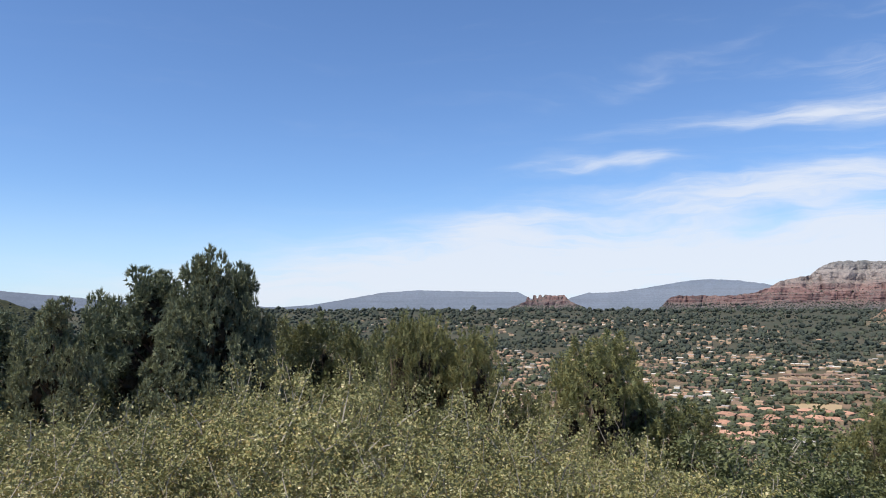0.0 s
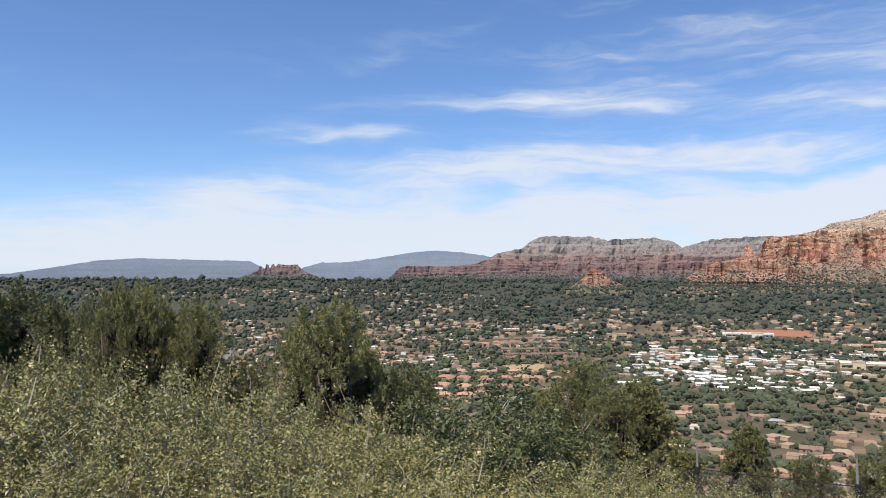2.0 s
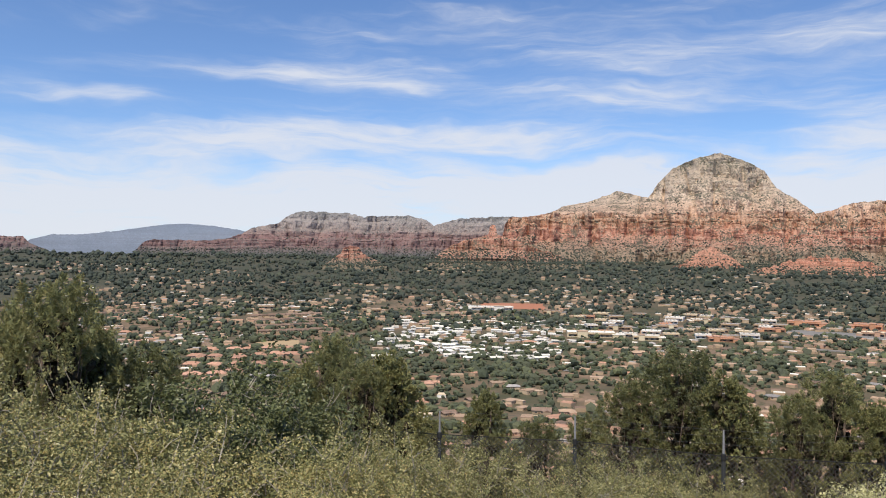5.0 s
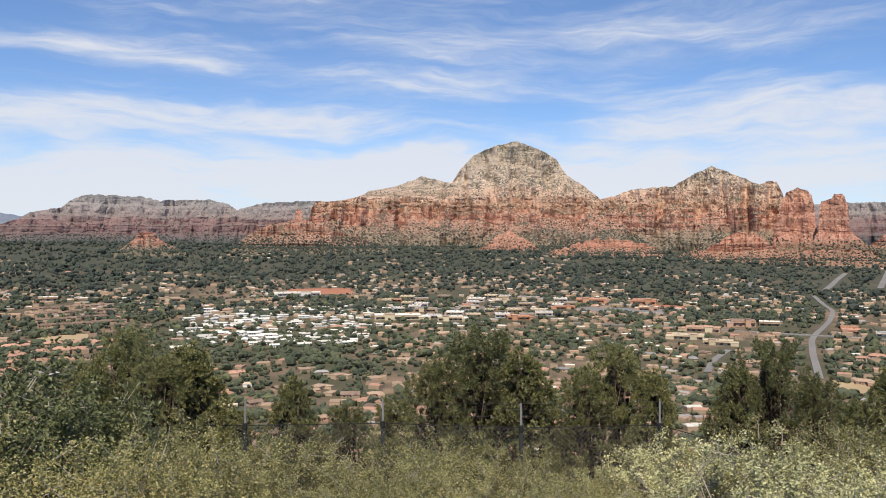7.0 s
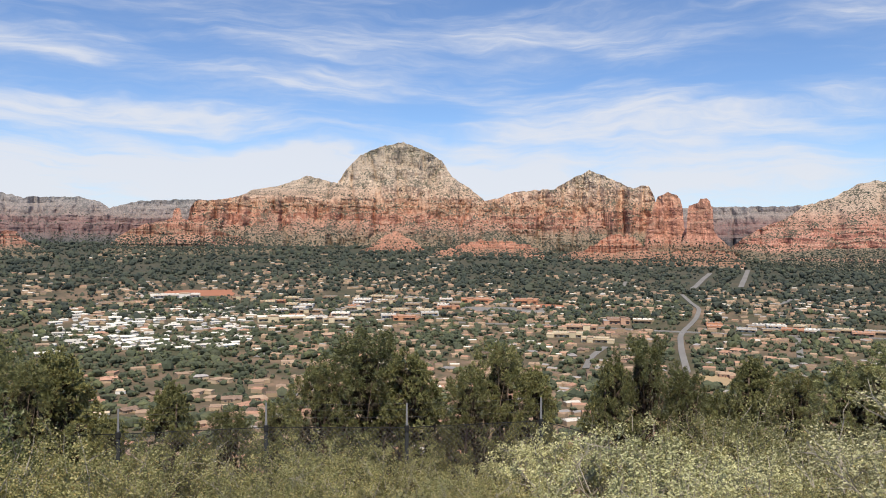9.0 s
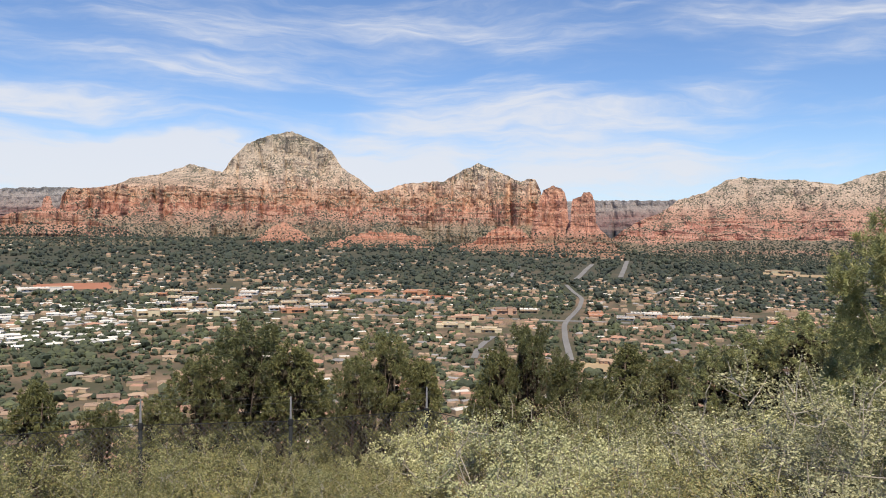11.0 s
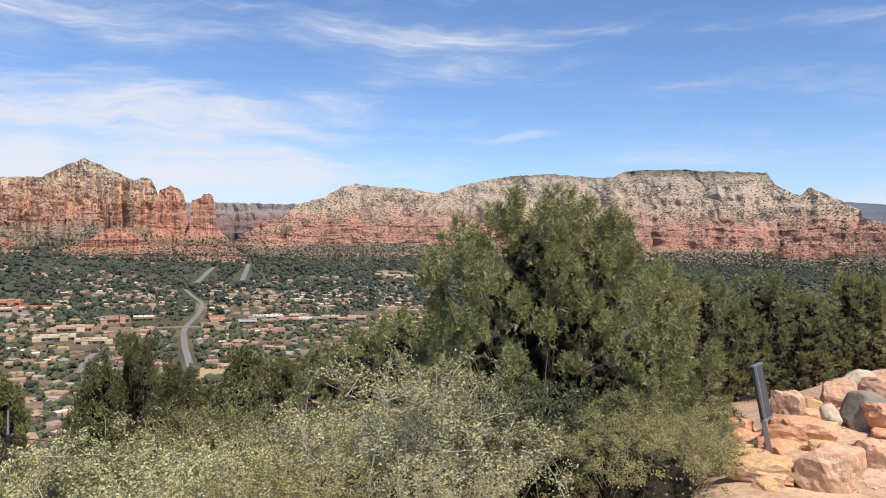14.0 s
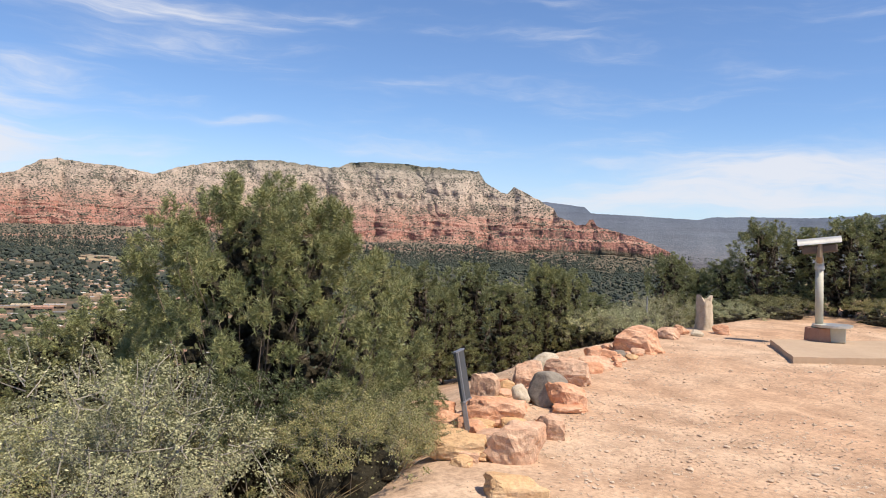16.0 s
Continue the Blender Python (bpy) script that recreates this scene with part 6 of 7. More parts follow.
for d, drop, step in ((6.9, 0.0, 5.6), (5.3, 1.8, 7.0), (3.9, 4.8, 9.5)):
    for az in np.arange(-37, 112 if d > 4 else 104, step):
        a = float(az + g_.uniform(-1.5, 1.5))
        if 18 < a < 27 and d > 6:
            key = "green"
        elif 66 < a < 88:
            key = ("silver_b", "oak_b", "silver_b")[int(g_.integers(3))]
        elif a >= 88:
            key = ("silver_b", "oak_b", "silver")[int(g_.integers(3))] if a < 93 else ("silver", "oak_b", "silver")[int(g_.integers(3))]
        else:
            key = ("oak", "oak_b", "oak_c", "oak")[int(g_.integers(4))]
        el = float(np.interp(a, BRUSH[:, 0], BRUSH[:, 1])) - drop + float(g_.uniform(-1.5, 0.7))
        put_bush(key, a, d + float(g_.uniform(-0.5, 0.5)), el, float(g_.uniform(0.78, 1.0)))
put_bush("green", 22.0, 7.6, -8.9, 1.1)
put_bush("green", 24.5, 8.2, -9.6, 1.0)
put_bush("silver", 93.5, 4.9, -10.9, 1.1)
put_bush("silver", 97.0, 5.2, -12.0, 1.0)
# two dark-leaved shrubs stand in for the shaded hollow under the pinyon
put_bush("green", 104.0, 5.6, -11.5, 0.9)
put_bush("green", 109.0, 6.0, -11.8, 0.85)
put_bush("oak_b", 112.5, 7.2, -10.8, 0.85)
put_bush("oak_b", 110.6, 5.0, -12.6, 0.8)
put_bush("oak", 113.0, 5.5, -13.2, 0.7)
put_bush("silver_b", 127.0, 16.0, -4.9, 1.2)
put_bush("silver_b", 129.6, 15.5, -4.7, 1.2)
put_bush("silver", 131.0, 17.5, -4.2, 1.4)
put_bush("oak_b", 133.2, 18.5, -3.8, 1.5)
put_bush("silver_b", 136.6, 18.0, -3.9, 1.4)
put_bush("oak_b", 139.6, 18.5, -3.4, 1.4)
put_bush("oak_b", 146.5, 18.5, -3.0, 1.4)


# ---------------------------------------------------------------- the flat of the overlook: dirt, gravel, rocks
def dirt_mat():
    m, N = material("trodden_dirt")
    p = geo(N)
    big, mid, fine = N.noise(p, 0.28, 4, 0.6), N.noise(p, 2.2, 5, 0.65), N.noise(p, 24.0, 5, 0.7)
    c = N.ramp(big, [(0.30, (0.46, 0.275, 0.170)), (0.5, (0.535, 0.352, 0.228)), (0.68, (0.57, 0.41, 0.285))])
    c = N.mixcol("MULTIPLY", 0.9, c, N.ramp(mid, [(0.3, (0.66, 0.64, 0.62)), (0.62, (1.12, 1.12, 1.12))]))
    c = N.mixcol("MULTIPLY", 0.9, c, N.ramp(fine, [(0.3, (0.66, 0.62, 0.6)), (0.5, (1, 1, 1)), (0.72, (1.3, 1.3, 1.28))]))
    grit = N.remap(N.voronoi(p, 34.0), 0.10, 0.22, 1.0, 0.0)
    pale = N.math("MULTIPLY", grit, N.remap(N.noise(p, 9.0, 2, 0.5), 0.52, 0.62))
    c = N.mixcol("MIX", N.math("MULTIPLY", pale, 0.7), c, (0.62, 0.52, 0.42, 1))
    dark = N.math("MULTIPLY", N.remap(N.voronoi(p, 21.0), 0.10, 0.20, 1.0, 0.0), N.remap(N.noise(p, 3.0, 3, 0.6), 0.50, 0.62))
    c = N.mixcol("MIX", N.math("MULTIPLY", dark, 0.4), c, (0.22, 0.15, 0.10, 1))
    return finish(m, N, c, 0.95, N.math("ADD", fine, N.math("MULTIPLY", grit, 0.5)), 0.6, 0.012, spec=0.15)


M_DIRT = dirt_mat()


def build_flat():
    """The trodden flat: a thin sheet over the ground, fine enough for ruts and hollows."""
    xs, ys = np.arange(-9.0, 34.0, 0.16), np.arange(-34.0, 6.0, 0.16)
    X, Y = np.meshgrid(xs, ys, indexing="ij")
    Z = ground_z(X, Y) + 0.02 + 0.05 * (fbm(X * 0.9, Y * 0.9, 4, 91) - 0.35) + 0.012 * (fbm(X * 6, Y * 6, 2, 92) - 0.5)
    n, k = X.shape
    v = np.stack([X, Y, Z], -1).reshape(-1, 3)
    i, j = np.meshgrid(np.arange(n - 1), np.arange(k - 1), indexing="ij")
    f = np.stack([i * k + j, (i + 1) * k + j, (i + 1) * k + j + 1, i * k + j + 1], -1).reshape(-1, 4)
    gap = rim_gap(X, Y)
    keep = (gap[:-1, :-1] < 1.6 + 1.2 * fbm(X * 0.5, Y * 0.5, 2, 93)[:-1, :-1]).reshape(-1)
    ob = ob_np("ground_flat", v, f[keep], M_DIRT, smooth_it=True)
    tagged(ob, "pale trodden reddish dirt of the overlook", "dirt ground", kind="structure")


build_flat()


def flat_z(x, y):
    return float(ground_z(x, y) + 0.02 + 0.05 * (fbm(x * 0.9, y * 0.9, 4, 91) - 0.35))


def stone_mat(name, cols, scale=5.0):
    m, N = material(name)
    p = m.node_tree.nodes.new("ShaderNodeTexCoord").outputs["Object"]
    big, fine = N.noise(p, scale * 0.5, 5, 0.6), N.noise(p, scale * 6, 5, 0.7)
    bed = N.noise(N.scale(p, 0.7, 0.7, 5.0), scale * 0.7, 4, 0.6)
    c = N.ramp(N.math("ADD", N.math("MULTIPLY", big, 0.6), N.math("MULTIPLY", bed, 0.4)), [(0.33 + 0.34 * i / (len(cols) - 1), q) for i, q in enumerate(cols)])
    c = N.mixcol("MULTIPLY", 0.8, c, N.ramp(fine, [(0.3, (0.68, 0.66, 0.65)), (0.7, (1.2, 1.2, 1.2))]))
    return finish(m, N, c, 0.92, N.math("ADD", fine, big), 0.7, 0.02, spec=0.2)


M_REDROCK = stone_mat("red_sandstone_block", [(0.48, 0.215, 0.115), (0.62, 0.315, 0.18), (0.71, 0.43, 0.28), (0.54, 0.255, 0.145)])
M_PINKROCK = stone_mat("pink_and_white_sandstone", [(0.50, 0.25, 0.15), (0.62, 0.37, 0.24), (0.66, 0.45, 0.31), (0.54, 0.29, 0.18)])
M_YELLOWROCK = stone_mat("ochre_sandstone", [(0.56, 0.33, 0.17), (0.66, 0.43, 0.23), (0.72, 0.52, 0.33)])
M_GREYROCK = stone_mat("grey_weathered_boulder", [(0.19, 0.165, 0.135), (0.27, 0.235, 0.19), (0.34, 0.30, 0.24)])
M_PALEROCK = stone_mat("pale_lichened_boulder", [(0.48, 0.38, 0.26), (0.58, 0.50, 0.38), (0.40, 0.33, 0.20)])


def rock(x, y, sx, sy, sz, turn, mat, seed, label, tip=0.0, rounded=0.45, lift=0.35):
    """A boulder: a ball cut by planes, worn and pitted, sunk a little into the dirt."""
    g = np.random.default_rng(seed)
    iv, jf = ico(4 if max(sx, sy) > 0.25 else 3)
    v = iv / np.maximum(np.abs(iv).max(1, keepdims=True), 1e-6) * 0.62 * (1 - rounded) + iv * rounded
    for _ in range(16):
        n = unit(g.normal(0, 1, 3) * np.array([1, 1, 0.8]))
        reach = (v @ n).max()
        d = v @ n - reach * g.uniform(0.62, 0.88)
        v = v - np.maximum(d, 0)[:, None] * n * 0.94
    v = v / np.abs(v).max(0)
    for fq, amp in ((1.7, 0.10), (4.5, 0.06), (11.0, 0.04), (24.0, 0.02)):
        k = fbm(v[:, 0] * fq + seed, v[:, 1] * fq + v[:, 2] * fq * 1.7, 2, seed) - 0.5
        v = v * (1 + amp * 2 * (k * (1.2 - rounded))[:, None])
    v = v * np.array([sx, sy, sz]) / 2
    ob = ob_np("rock", v, jf, mat, smooth_it=True)
    ob.data.polygons.foreach_set("use_smooth", np.full(len(jf), rounded > 0.5))
    ob.matrix_world = pose(x, y, flat_z(x, y) + (lift - 0.10) * sz, tip, tip * 0.4, turn)
    return tagged(ob, label, "rock", "rocks along the rim")


def row_rock(az, d, wide, high, mat, label):
    """A stone of the row along the rim, seen wide metres across and standing high metres out of the dirt."""
    row_rock.count += 1
    k = row_rock.count
    x, y = stand(az, d)
    soft = mat in (M_GREYROCK, M_PALEROCK)
    rock(float(x), float(y), wide * 1.06, wide * (0.62 + 0.05 * (k % 5)), high / 0.70, -az + (k * 29 % 37) - 18, mat, 300 + k, label, tip=(k * 37 % 17) - 8, rounded=0.85 if soft else 0.22, lift=0.30)


row_rock.count = 0
row_rock(122.00, 4.46, 0.42, 0.12, M_YELLOWROCK, "pale ochre sandstone slab half sunk in the dirt")
row_rock(118.00, 5.22, 0.41, 0.15, M_YELLOWROCK, "long flat ochre sandstone slab")
row_rock(122.30, 5.22, 0.38, 0.25, M_PINKROCK, "cracked pink and white sandstone block")
row_rock(124.70, 5.89, 0.27, 0.17, M_PINKROCK, "low pink sandstone slab in the dirt")
row_rock(120.80, 6.22, 0.53, 0.22, M_REDROCK, "broad red sandstone boulder behind the sign")
row_rock(117.30, 5.86, 0.14, 0.16, M_YELLOWROCK, "small ochre sandstone block by the sign")
row_rock(116.90, 6.37, 0.29, 0.18, M_REDROCK, "red sandstone block beside the sign")
row_rock(116.60, 7.19, 0.30, 0.17, M_REDROCK, "flat-topped red sandstone block")
row_rock(119.80, 7.18, 0.28, 0.29, M_PINKROCK, "upright pink and white sandstone block")
row_rock(121.20, 7.70, 0.17, 0.15, M_REDROCK, "small rounded red sandstone block")
row_rock(121.30, 7.38, 0.17, 0.14, M_YELLOWROCK, "small ochre sandstone slab")
row_rock(122.50, 6.93, 0.17, 0.19, M_PALEROCK, "pale tan boulder between rocks")
row_rock(124.40, 7.05, 0.39, 0.30, M_GREYROCK, "rounded grey-green boulder among red rocks")
row_rock(125.70, 6.95, 0.34, 0.23, M_REDROCK, "angular red sandstone block")
row_rock(125.90, 6.79, 0.29, 0.08, M_REDROCK, "low flake of red sandstone")
row_rock(123.30, 7.69, 0.38, 0.27, M_PINKROCK, "broad orange sandstone boulder")
row_rock(124.10, 9.06, 0.36, 0.19, M_PALEROCK, "pale yellowish boulder with lichen")
row_rock(125.70, 8.19, 0.46, 0.25, M_PINKROCK, "broad pale pink sandstone boulder")
row_rock(127.40, 10.01, 0.23, 0.17, M_REDROCK, "small upright red sandstone block")
row_rock(127.60, 9.31, 0.43, 0.15, M_PINKROCK, "pink sandstone slab at the rim")
row_rock(129.20, 10.26, 0.19, 0.10, M_GREYROCK, "small grey stone beside the dirt")
row_rock(130.40, 11.04, 0.73, 0.35, M_REDROCK, "large red sandstone boulder at the rim")
row_rock(132.60, 12.69, 0.34, 0.18, M_PINKROCK, "greyish pink stone at the rim")
row_rock(133.40, 13.50, 0.29, 0.16, M_REDROCK, "small red stone at the rim")
row_rock(134.40, 13.47, 0.25, 0.11, M_PALEROCK, "flat pale stone near the stump")
row_rock(136.10, 14.16, 0.29, 0.16, M_REDROCK, "red stone beside the stump")

# chips and small stones between them
g5 = np.random.default_rng(55)
for i in range(96):
    t = g5.random()
    x, y = stand(117.6 + 13.0 * t + g5.normal(0, 0.9), 5.3 + 5.8 * t ** 1.2 + g5.normal(0, 0.3))
    s = 0.06 + 0.20 * g5.random() ** 1.6
    k = i % 4
    rock(float(x), float(y), s * 1.25, s, s * 0.6, float(g5.uniform(0, 360)), (M_REDROCK, M_PINKROCK, M_YELLOWROCK, M_REDROCK)[k], 400 + i, ("small red sandstone chip in the row", "small pink sandstone chip in the row", "small ochre sandstone chip in the row", "small red sandstone chip in the row")[k], tip=float(g5.uniform(-15, 15)), rounded=0.3, lift=0.30)

M_PEBBLE = rough_mat("pale_gravel", [(0.44, 0.29, 0.19), (0.56, 0.42, 0.30), (0.66, 0.55, 0.43)], 9.0, 0.9, 0.4, by_object=0.0)


def gravel(n):
    g = np.random.default_rng(17)
    iv, jf = ico(1)
    a, r = g.uniform(112, 152, n * 2), np.exp(g.uniform(math.log(3.2), math.log(17), n * 2))
    x, y = spot(a, r)
    ok = (rim_gap(x, y) < 0.6) & (fbm(x * 0.8, y * 0.8, 2, 71) > g.uniform(0.2, 0.6, n * 2))
    x, y = x[ok][:n], y[ok][:n]
    z = ground_z(x, y) + 0.02 + 0.05 * (fbm(x * 0.9, y * 0.9, 4, 91) - 0.35)
    s = g.lognormal(-5.0, 0.45, len(x))
    q = iv[None] * g.uniform(0.6, 1.2, (len(x), len(iv), 1)) * s[:, None, None] * np.array([1.2, 1, 0.6])
    q = q + np.stack([x, y, z + 0.2 * s], -1)[:, None]
    f = (jf[None] + (np.arange(len(x)) * len(iv))[:, None, None]).reshape(-1, 3)
    tagged(ob_np("gravel", q.reshape(-1, 3), f, M_PEBBLE), "pale gravel scattered on the dirt", "gravel", kind="stuff")


gravel(15000)

# dry grass at the foot of the brush
M_STRAW = leaf_mat("dry_straw", [(0.42, 0.32, 0.17), (0.52, 0.42, 0.24), (0.34, 0.25, 0.13)], 0.25, 0.7)


def grass_tuft(az, d, size, seed):
    g = np.random.default_rng(seed)
    x, y = stand(az, d)
    n = 150
    a, t = g.uniform(0, 6.28, n), g.random(n) ** 0.7
    root = np.stack([0.22 * size * t * np.cos(a), 0.22 * size * t * np.sin(a), np.full(n, -0.02)], 1)
    way = unit(np.stack([np.cos(a) * t, np.sin(a) * t, np.full(n, 1.3)], 1) + g.normal(0, 0.25, (n, 3)))
    ln = size * g.uniform(0.35, 1.0, (n, 1))
    s = unit(np.cross(way, g.normal(0, 1, (n, 3)))) * 0.003
    mid = root + way * ln * 0.55
    tip = root + way * ln + np.stack([np.cos(a), np.sin(a), -0.4 * np.ones(n)], 1) * ln * 0.22
    V = np.stack([root - s, root + s, mid + s * 0.8, mid - s * 0.8, tip], 1).reshape(-1, 3)
    b = np.arange(n)[:, None] * 5
    F = np.concatenate([b + np.array([0, 1, 2]), b + np.array([0, 2, 3]), b + np.array([3, 2, 4])])
    ob = ob_np("grass_tuft", V, F, M_STRAW)
    ob.matrix_world = pose(float(x), float(y), flat_z(float(x), float(y)))
    tagged(ob, "tuft of dry straw-coloured grass under the brush", "grass", "dry grass tufts")


for k in range(12):
    grass_tuft(116.7 - 0.95 * k, 5.61 - 0.10 * k + 0.12 * (k % 3), 0.20 + 0.05 * (k * 7 % 4), 600 + k)

# ---------------------------------------------------------------- things on the flat
M_STEEL = rough_mat("galvanised_steel", [(0.30, 0.31, 0.32), (0.42, 0.43, 0.44)], 12.0, 0.45, 0.1, metal=0.8)
M_SIGNBACK = rough_mat("dark_sign_panel", [(0.055, 0.06, 0.065), (0.085, 0.09, 0.095)], 8.0, 0.5, 0.1)
M_SCOPE = rough_mat("worn_cream_paint", [(0.44, 0.42, 0.33), (0.56, 0.54, 0.44)], 8.0, 0.5, 0.1)
M_SCOPEMETAL = rough_mat("brushed_silver_shell", [(0.46, 0.44, 0.40), (0.66, 0.64, 0.58)], 10.0, 0.35, 0.1, metal=0.6)
M_DARKMETAL = rough_mat("dark_brown_metal", [(0.10, 0.075, 0.06), (0.16, 0.125, 0.10)], 8.0, 0.5, 0.2)
M_CONCRETE = rough_mat("dusty_pink_concrete", [(0.40, 0.285, 0.19), (0.50, 0.37, 0.255)], 4.0, 0.95, 0.5, 0.01)
M_BRICKRED = rough_mat("rusty_red_base", [(0.30, 0.15, 0.10), (0.40, 0.23, 0.16)], 5.0, 0.9, 0.4, 0.01)
M_BRONZE = rough_mat("worn_bronze_paint", [(0.26, 0.19, 0.115), (0.38, 0.29, 0.19)], 9.0, 0.5, 0.2, metal=0.3)
M_DEADWOOD = rough_mat("weathered_pale_wood", [(0.36, 0.27, 0.18), (0.54, 0.44, 0.32), (0.62, 0.52, 0.40)], 6.0, 0.9, 0.8, 0.02)


def cyl(r0, r1, z0, z1, sides=20, at=(0, 0)):
    bm = bmesh.new()
    return tube(bm, [(at[0], at[1], z0), (at[0], at[1], z1)], [r0, r1], sides)


def viewer():
    """The coin telescope on its concrete pad: a step, a pillar, a yoke and a long hooded body."""
    x, y = stand(142.2, 13.4)
    z = flat_z(x, y)
    bm = bmesh.new()
    a, u, v = Vector((7.40, -8.60)), Vector((0.76, -0.65)) * 1.95, Vector((-0.24, -0.97)) * 2.7
    ring = [a, a + u, a + u + v, a + v]
    low = [bm.verts.new((*q, z - 0.12)) for q in ring]
    top = [bm.verts.new((*q, z + 0.10)) for q in ring]
    bm.faces.new(top[::-1])
    for k in range(4):
        bm.faces.new((low[k], low[(k + 1) % 4], top[(k + 1) % 4], top[k]))
    bmesh.ops.recalc_face_normals(bm, faces=bm.faces)
    bmesh.ops.subdivide_edges(bm, edges=list(bm.edges), cuts=9, use_grid_fill=True)
    for w in bm.verts:
        w.co += 0.014 * noise.noise_vector(w.co * 5.0)
    tagged(part("concrete_pad", bm, M_CONCRETE), "worn dusty concrete pad under the telescope", "concrete pad")
    zt = z + 0.10
    ob = thing("coin_telescope", pose(x, y, zt, 0, -2.2, -142) @ Matrix.Scale(0.86, 4), "cream coin telescope with a silver hooded body", "telescope")
    part("base_block", cyl(0.25, 0.235, 0, 0.24, 8), M_BRICKRED, ob, "rusty red octagonal base")
    part("step_support", box(0.34, 0.28, 0.26, (0.26, 0.0, 0.12), None, 0.01), M_SCOPE, ob)
    part("step_plate", cyl(0.33, 0.33, 0.26, 0.30, 24, (0.22, 0.0)), M_SCOPEMETAL, ob, "round worn metal step")
    part("pillar", join(cyl(0.070, 0.068, 0.24, 1.34), cyl(0.14, 0.11, 0.24, 0.31)), M_SCOPE, ob, "cream painted pillar", True)
    part("collar", cyl(0.085, 0.085, 1.29, 1.36), M_SCOPEMETAL, ob)
    yoke = bmesh.new()
    tube(yoke, [(0, 0, 1.36), (0, 0, 1.46), (0, 0, 1.66)], [0.078, 0.07, 0.035], 10)
    part("yoke", yoke, M_SCOPE, ob, "tapered yoke")
    for yy in (-0.145, 0.145):
        arm = bmesh.new()
        tube(arm, [(0, yy * 0.5, 1.44), (0, yy, 1.52), (0.01, yy, 1.80)], [0.06, 0.055, 0.028], 8)
        part("yoke_arm", arm, M_BRONZE, ob, "worn bronze arm")
    part("pivot_bolt", join(box(0.08, 0.30, 0.05, (0, 0, 1.67), None, 0.01)), M_SCOPEMETAL, ob)
    body = box(0.58, 0.24, 0.15, (0, 0, 0), None, 0.03)
    bmesh.ops.transform(body, matrix=pose(0, 0, 1.66, 0, -6, 0), verts=body.verts)
    part("body", body, M_DARKMETAL, ob, "dark brown housing")
    hood = bmesh.new()
    n = 10
    rows = []
    for xx in (-0.36, 0.36):
        rows.append([[hood.verts.new((xx, r * math.cos(q), 0.02 + 0.62 * r * math.sin(q))) for q in np.linspace(0, math.pi, n)] for r in (0.19, 0.175)])
    for k in range(n - 1):
        for w in (0, 1):
            hood.faces.new((rows[0][w][k], rows[0][w][k + 1], rows[1][w][k + 1], rows[1][w][k]))
        for e in (0, 1):
            hood.faces.new((rows[e][0][k], rows[e][0][k + 1], rows[e][1][k + 1], rows[e][1][k]))
    bmesh.ops.transform(hood, matrix=pose(0, 0, 1.73, 0, -6, 0), verts=hood.verts)
    part("hood", hood, M_SCOPEMETAL, ob, "curved silver hood", True)
    for yy in (-0.065, 0.065):
        lens = bmesh.new()
        tube(lens, [(-0.28, yy, 1.70), (-0.33, yy, 1.71)], [0.045, 0.045], 14)
        part("eyepiece", lens, M_DARKMETAL, ob)


viewer()


def sign():
    """A small notice seen from behind, on a leaning steel post."""
    x, y = stand(118.9, 5.85)
    ob = thing("notice_board", pose(x, y, flat_z(x, y) - 0.05, 0, 0, -118.7), "small dark notice board on a leaning steel post", "sign")
    lean = pose(0, 0, 0, 0, -11, 0)
    post = box(0.038, 0.026, 0.68, (0, 0, 0.34), None, 0.004)
    bmesh.ops.transform(post, matrix=lean, verts=post.verts)
    part("post", post, M_STEEL, ob, "grey steel post")
    panel = box(0.150, 0.022, 0.38, (0.02, 0.03, 0.49), pose(0, 0, 0, 0, 0, 68), 0.004)
    bmesh.ops.transform(panel, matrix=lean, verts=panel.verts)
    part("panel", panel, M_SIGNBACK, ob, "dark flat panel")
    rim = join(*[box(w, 0.03, h, (0.02 + dx * math.cos(radians(68)), 0.03 + dx * math.sin(radians(68)), 0.49 + dz), pose(0, 0, 0, 0, 0, 68)) for w, h, dx, dz in ((0.16, 0.012, 0, 0.19), (0.16, 0.012, 0, -0.19))])
    bmesh.ops.transform(rim, matrix=lean, verts=rim.verts)
    part("frame", rim, M_STEEL, ob, "thin steel edging")
    arm = box(0.11, 0.02, 0.02, (-0.07, 0.03, 0.46), None, 0.004)
    bmesh.ops.transform(arm, matrix=lean, verts=arm.verts)
    part("bracket", arm, M_DARKMETAL, ob)


sign()


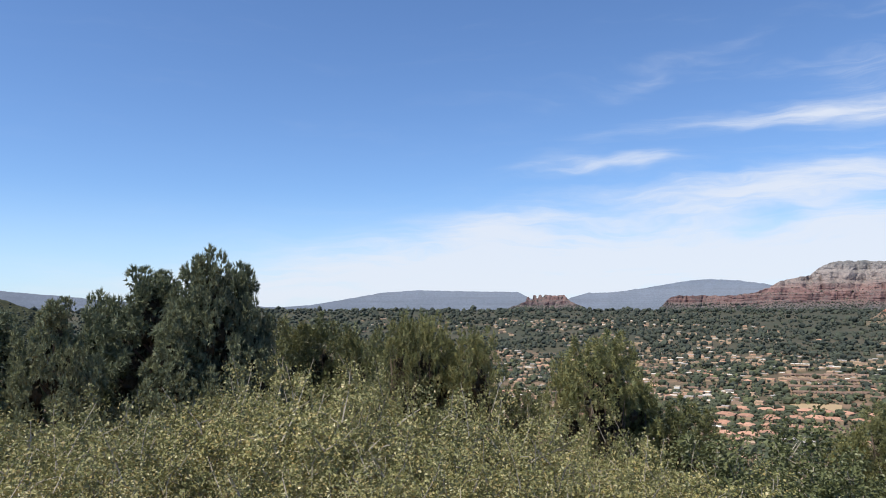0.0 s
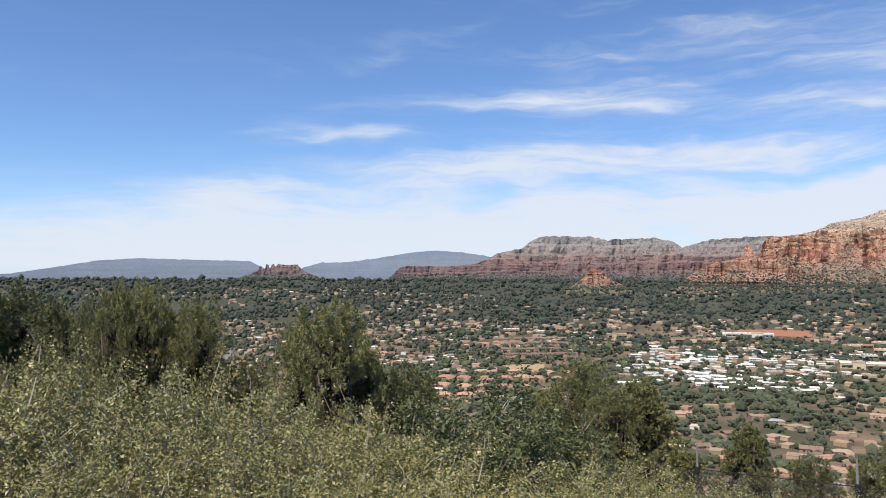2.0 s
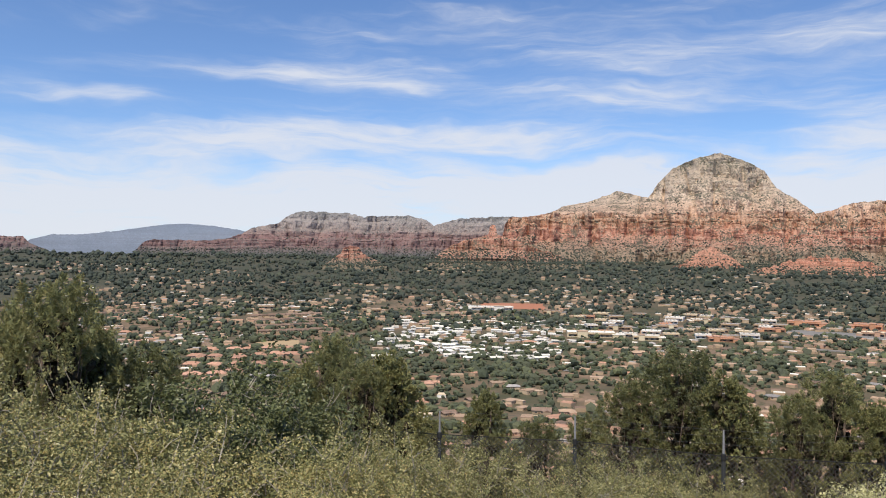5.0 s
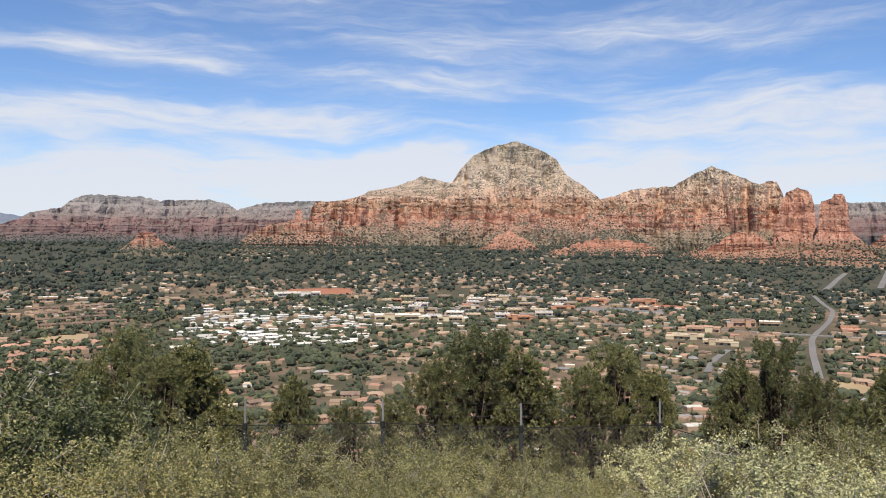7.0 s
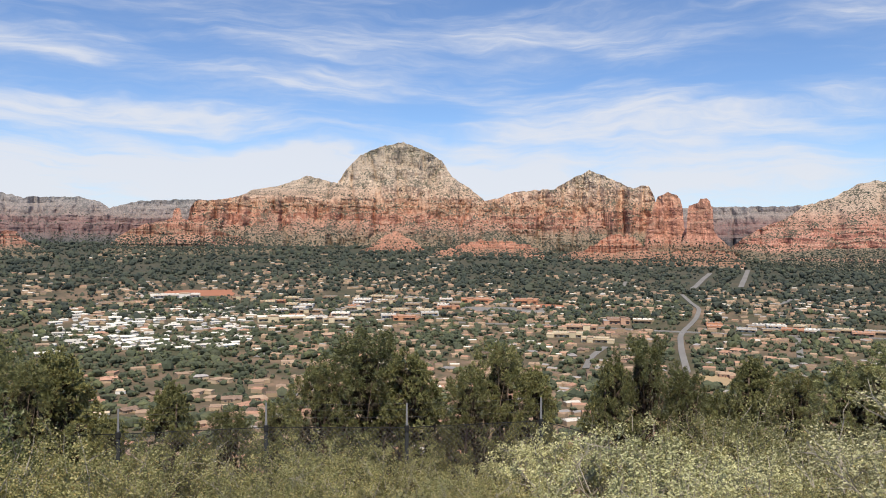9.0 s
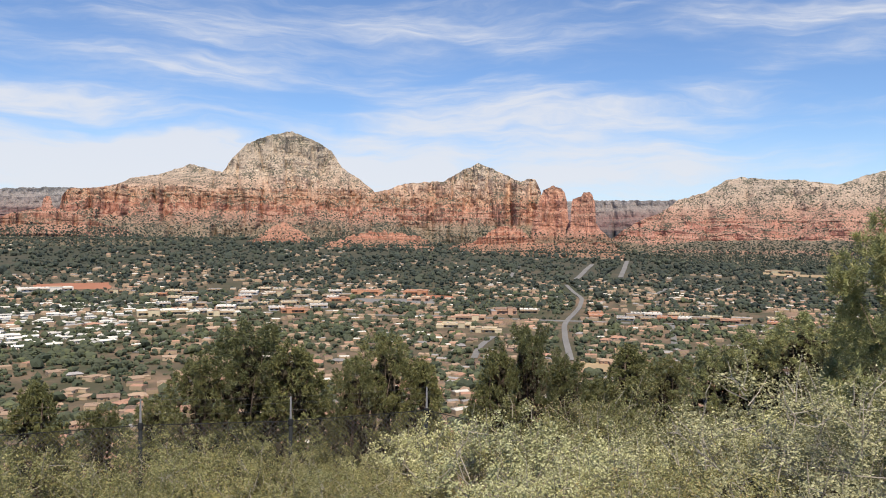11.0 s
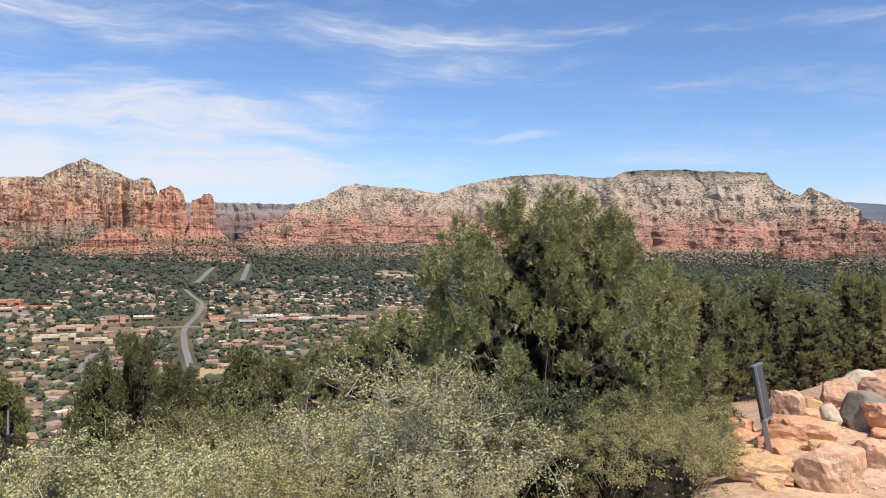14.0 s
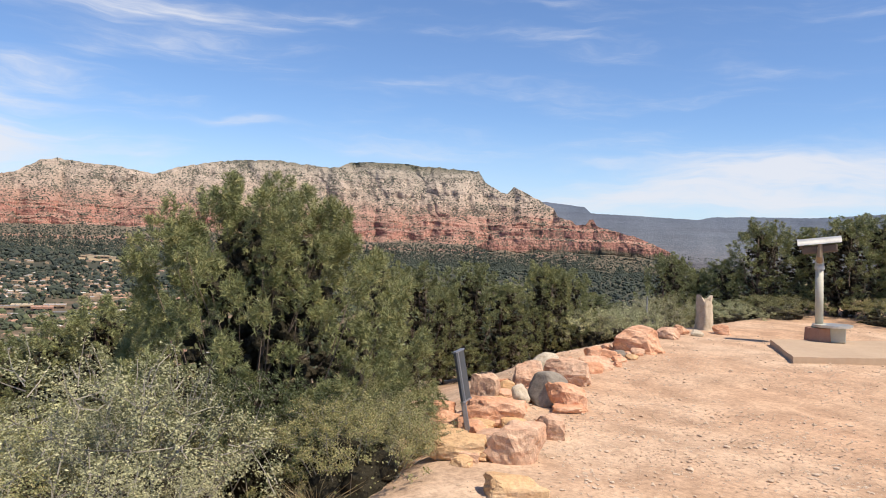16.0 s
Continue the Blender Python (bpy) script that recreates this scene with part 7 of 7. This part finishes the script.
def stump():
    x, y = stand(135.0, 14.6)
    g = np.random.default_rng(8)
    ob = thing("tree_stump", pose(x, y, flat_z(x, y), 0, 0, 20), "pale weathered tree stump at the rim", "tree stump")
    n, rows = 22, 12
    V = []
    for j in range(rows):
        t = j / (rows - 1)
        for k in range(n):
            a = 2 * math.pi * k / n
            r = 0.125 + 0.05 * (1 - t) ** 3 + 0.018 * math.sin(3 * a + 1) + 0.012 * math.sin(7 * a) + 0.008 * g.normal()
            V.append((r * math.cos(a) + 0.03 * t, r * math.sin(a), -0.1 + 0.66 * t + (0.05 * math.sin(2 * a) + 0.02 * g.normal()) * (j == rows - 1)))
    V.append((0.03, 0, 0.53))
    F = [(j * n + k, j * n + (k + 1) % n, (j + 1) * n + (k + 1) % n, (j + 1) * n + k) for j in range(rows - 1) for k in range(n)]
    ob_np("trunk", V, F, M_DEADWOOD, ob, True)
    top = [((rows - 1) * n + k, (rows - 1) * n + (k + 1) % n, rows * n) for k in range(n)]
    ob_np("cut_top", V, top, M_DEADWOOD, ob, False, "splintered cut face")
    bm = bmesh.new()
    tube(bm, [(0.1, -0.1, 0.0), (0.22, -0.2, 0.06), (0.36, -0.3, -0.02)], [0.06, 0.045, 0.02], 7)
    part("root", bm, M_DEADWOOD, ob)


stump()

# ---------------------------------------------------------------- the chain-link fence on the slope
M_POST = rough_mat("black_coated_steel", [(0.018, 0.020, 0.022), (0.032, 0.036, 0.038)], 10.0, 0.85, 0.1, spec=0.1)
M_ARM = rough_mat("dull_grey_steel", [(0.10, 0.105, 0.11), (0.17, 0.175, 0.18)], 10.0, 0.7, 0.1, spec=0.2)
M_WIRE = rough_mat("dark_coated_wire", [(0.05, 0.053, 0.055), (0.08, 0.084, 0.088)], 10.0, 0.5, 0.0)
fence = thing("chain_link_fence", Matrix.Identity(4), "dark chain-link fence with barbed wire arms on the slope", "fence")
line_az, line_d, bay = 52.3, 13.0, 2.33
feet = []
for k in range(-4, 4):
    off = (k + 0.5) * bay
    c, s = math.cos(radians(line_az)), math.sin(radians(line_az))
    feet.append((0.15 + line_d * s + off * c, 0.13 + line_d * c - off * s))
feet += [stand(a, r) for a, r in ((83.5, 15.0), (91.5, 14.6), (99.5, 14.2), (107.5, 14.0), (116.0, 14.8), (121.5, 15.5), (126.3, 16.0), (131.0, 16.6))]
POST_H = 1.85
tops = []
for i, (x, y) in enumerate(feet):
    az = math.degrees(math.atan2(x, y))
    d = math.hypot(x, y)
    want = float(np.interp(az, (20, 37.3, 47.1, 57.3, 67.5, 80, 110, 121, 126.3, 131), (-11.5, -12.9, -13.1, -13.4, -12.8, -15.4, -13.5, -7.0, -5.6, -5.0)))
    z_top = EYE + d * math.tan(radians(want))
    base = float(ground_z(x, y))
    tops.append((x, y, z_top, min(base, z_top - POST_H)))
    bm = bmesh.new()
    tube(bm, [(x, y, min(base, z_top - POST_H) - 0.3), (x, y, z_top + 0.04)], [0.032, 0.032], 10)
    post = part("post", bm, M_POST, fence, smooth_it=True)
    out = unit(np.array([x, y]))
    bm = bmesh.new()
    tube(bm, [(x, y, z_top + 0.02), (x + out[0] * 0.05, y + out[1] * 0.05, z_top + 0.08), (x + out[0] * 0.24, y + out[1] * 0.24, z_top + 0.36)], [0.022, 0.02, 0.014], 6)
    part("arm", bm, M_ARM, post, "grey steel arm for barbed wire")
    bm = bmesh.new()
    tube(bm, [(x, y, z_top - 0.06), (x, y, z_top + 0.03)], [0.042, 0.042], 10)
    part("cap", bm, M_POST, post)
for (x0, y0, z0, b0), (x1, y1, z1, b1) in zip(tops[:-1], tops[1:]):
    bm = bmesh.new()
    tube(bm, [(x0, y0, z0), (x1, y1, z1)], [0.007, 0.007], 6)
    part("top_rail", bm, M_POST, fence)
    for q in (0.35, 0.7, 1.0):
        o0, o1 = unit(np.array([x0, y0])) * 0.24 * q, unit(np.array([x1, y1])) * 0.24 * q
        bm = bmesh.new()
        tube(bm, [(x0 + o0[0], y0 + o0[1], z0 + 0.06 + 0.30 * q), ((x0 + x1) / 2 + (o0[0] + o1[0]) / 2, (y0 + y1) / 2 + (o0[1] + o1[1]) / 2, (z0 + z1) / 2 + 0.03 + 0.30 * q), (x1 + o1[0], y1 + o1[1], z1 + 0.06 + 0.30 * q)], [0.0013] * 3, 3)
        part("barbed_wire", bm, M_WIRE, fence)
    span, high, cell, wid = math.hypot(x1 - x0, y1 - y0), POST_H - 0.02, 0.080, 0.0058
    V, F = [], []
    for sgn in (1, -1):
        for o in np.arange(-high, span, cell):
            u0, u1 = max(0.0, o), min(span, o + high)
            if u1 - u0 < 0.03:
                continue
            ends = [(u0, (u0 - o)), (u1, (u1 - o))]
            if sgn < 0:
                ends = [(u, high - h) for u, h in ends]
            k = len(V)
            for (u, h), nrm in ((ends[0], 1), (ends[0], -1), (ends[1], -1), (ends[1], 1)):
                t = (u + nrm * wid * 0.7) / span
                V.append((x0 + (x1 - x0) * t, y0 + (y1 - y0) * t, z0 + (z1 - z0) * t - high + h + 0.003 * sgn))
            F.append((k, k + 1, k + 2, k + 3))
    ob_np("wire_mesh", V, F, M_WIRE, fence)
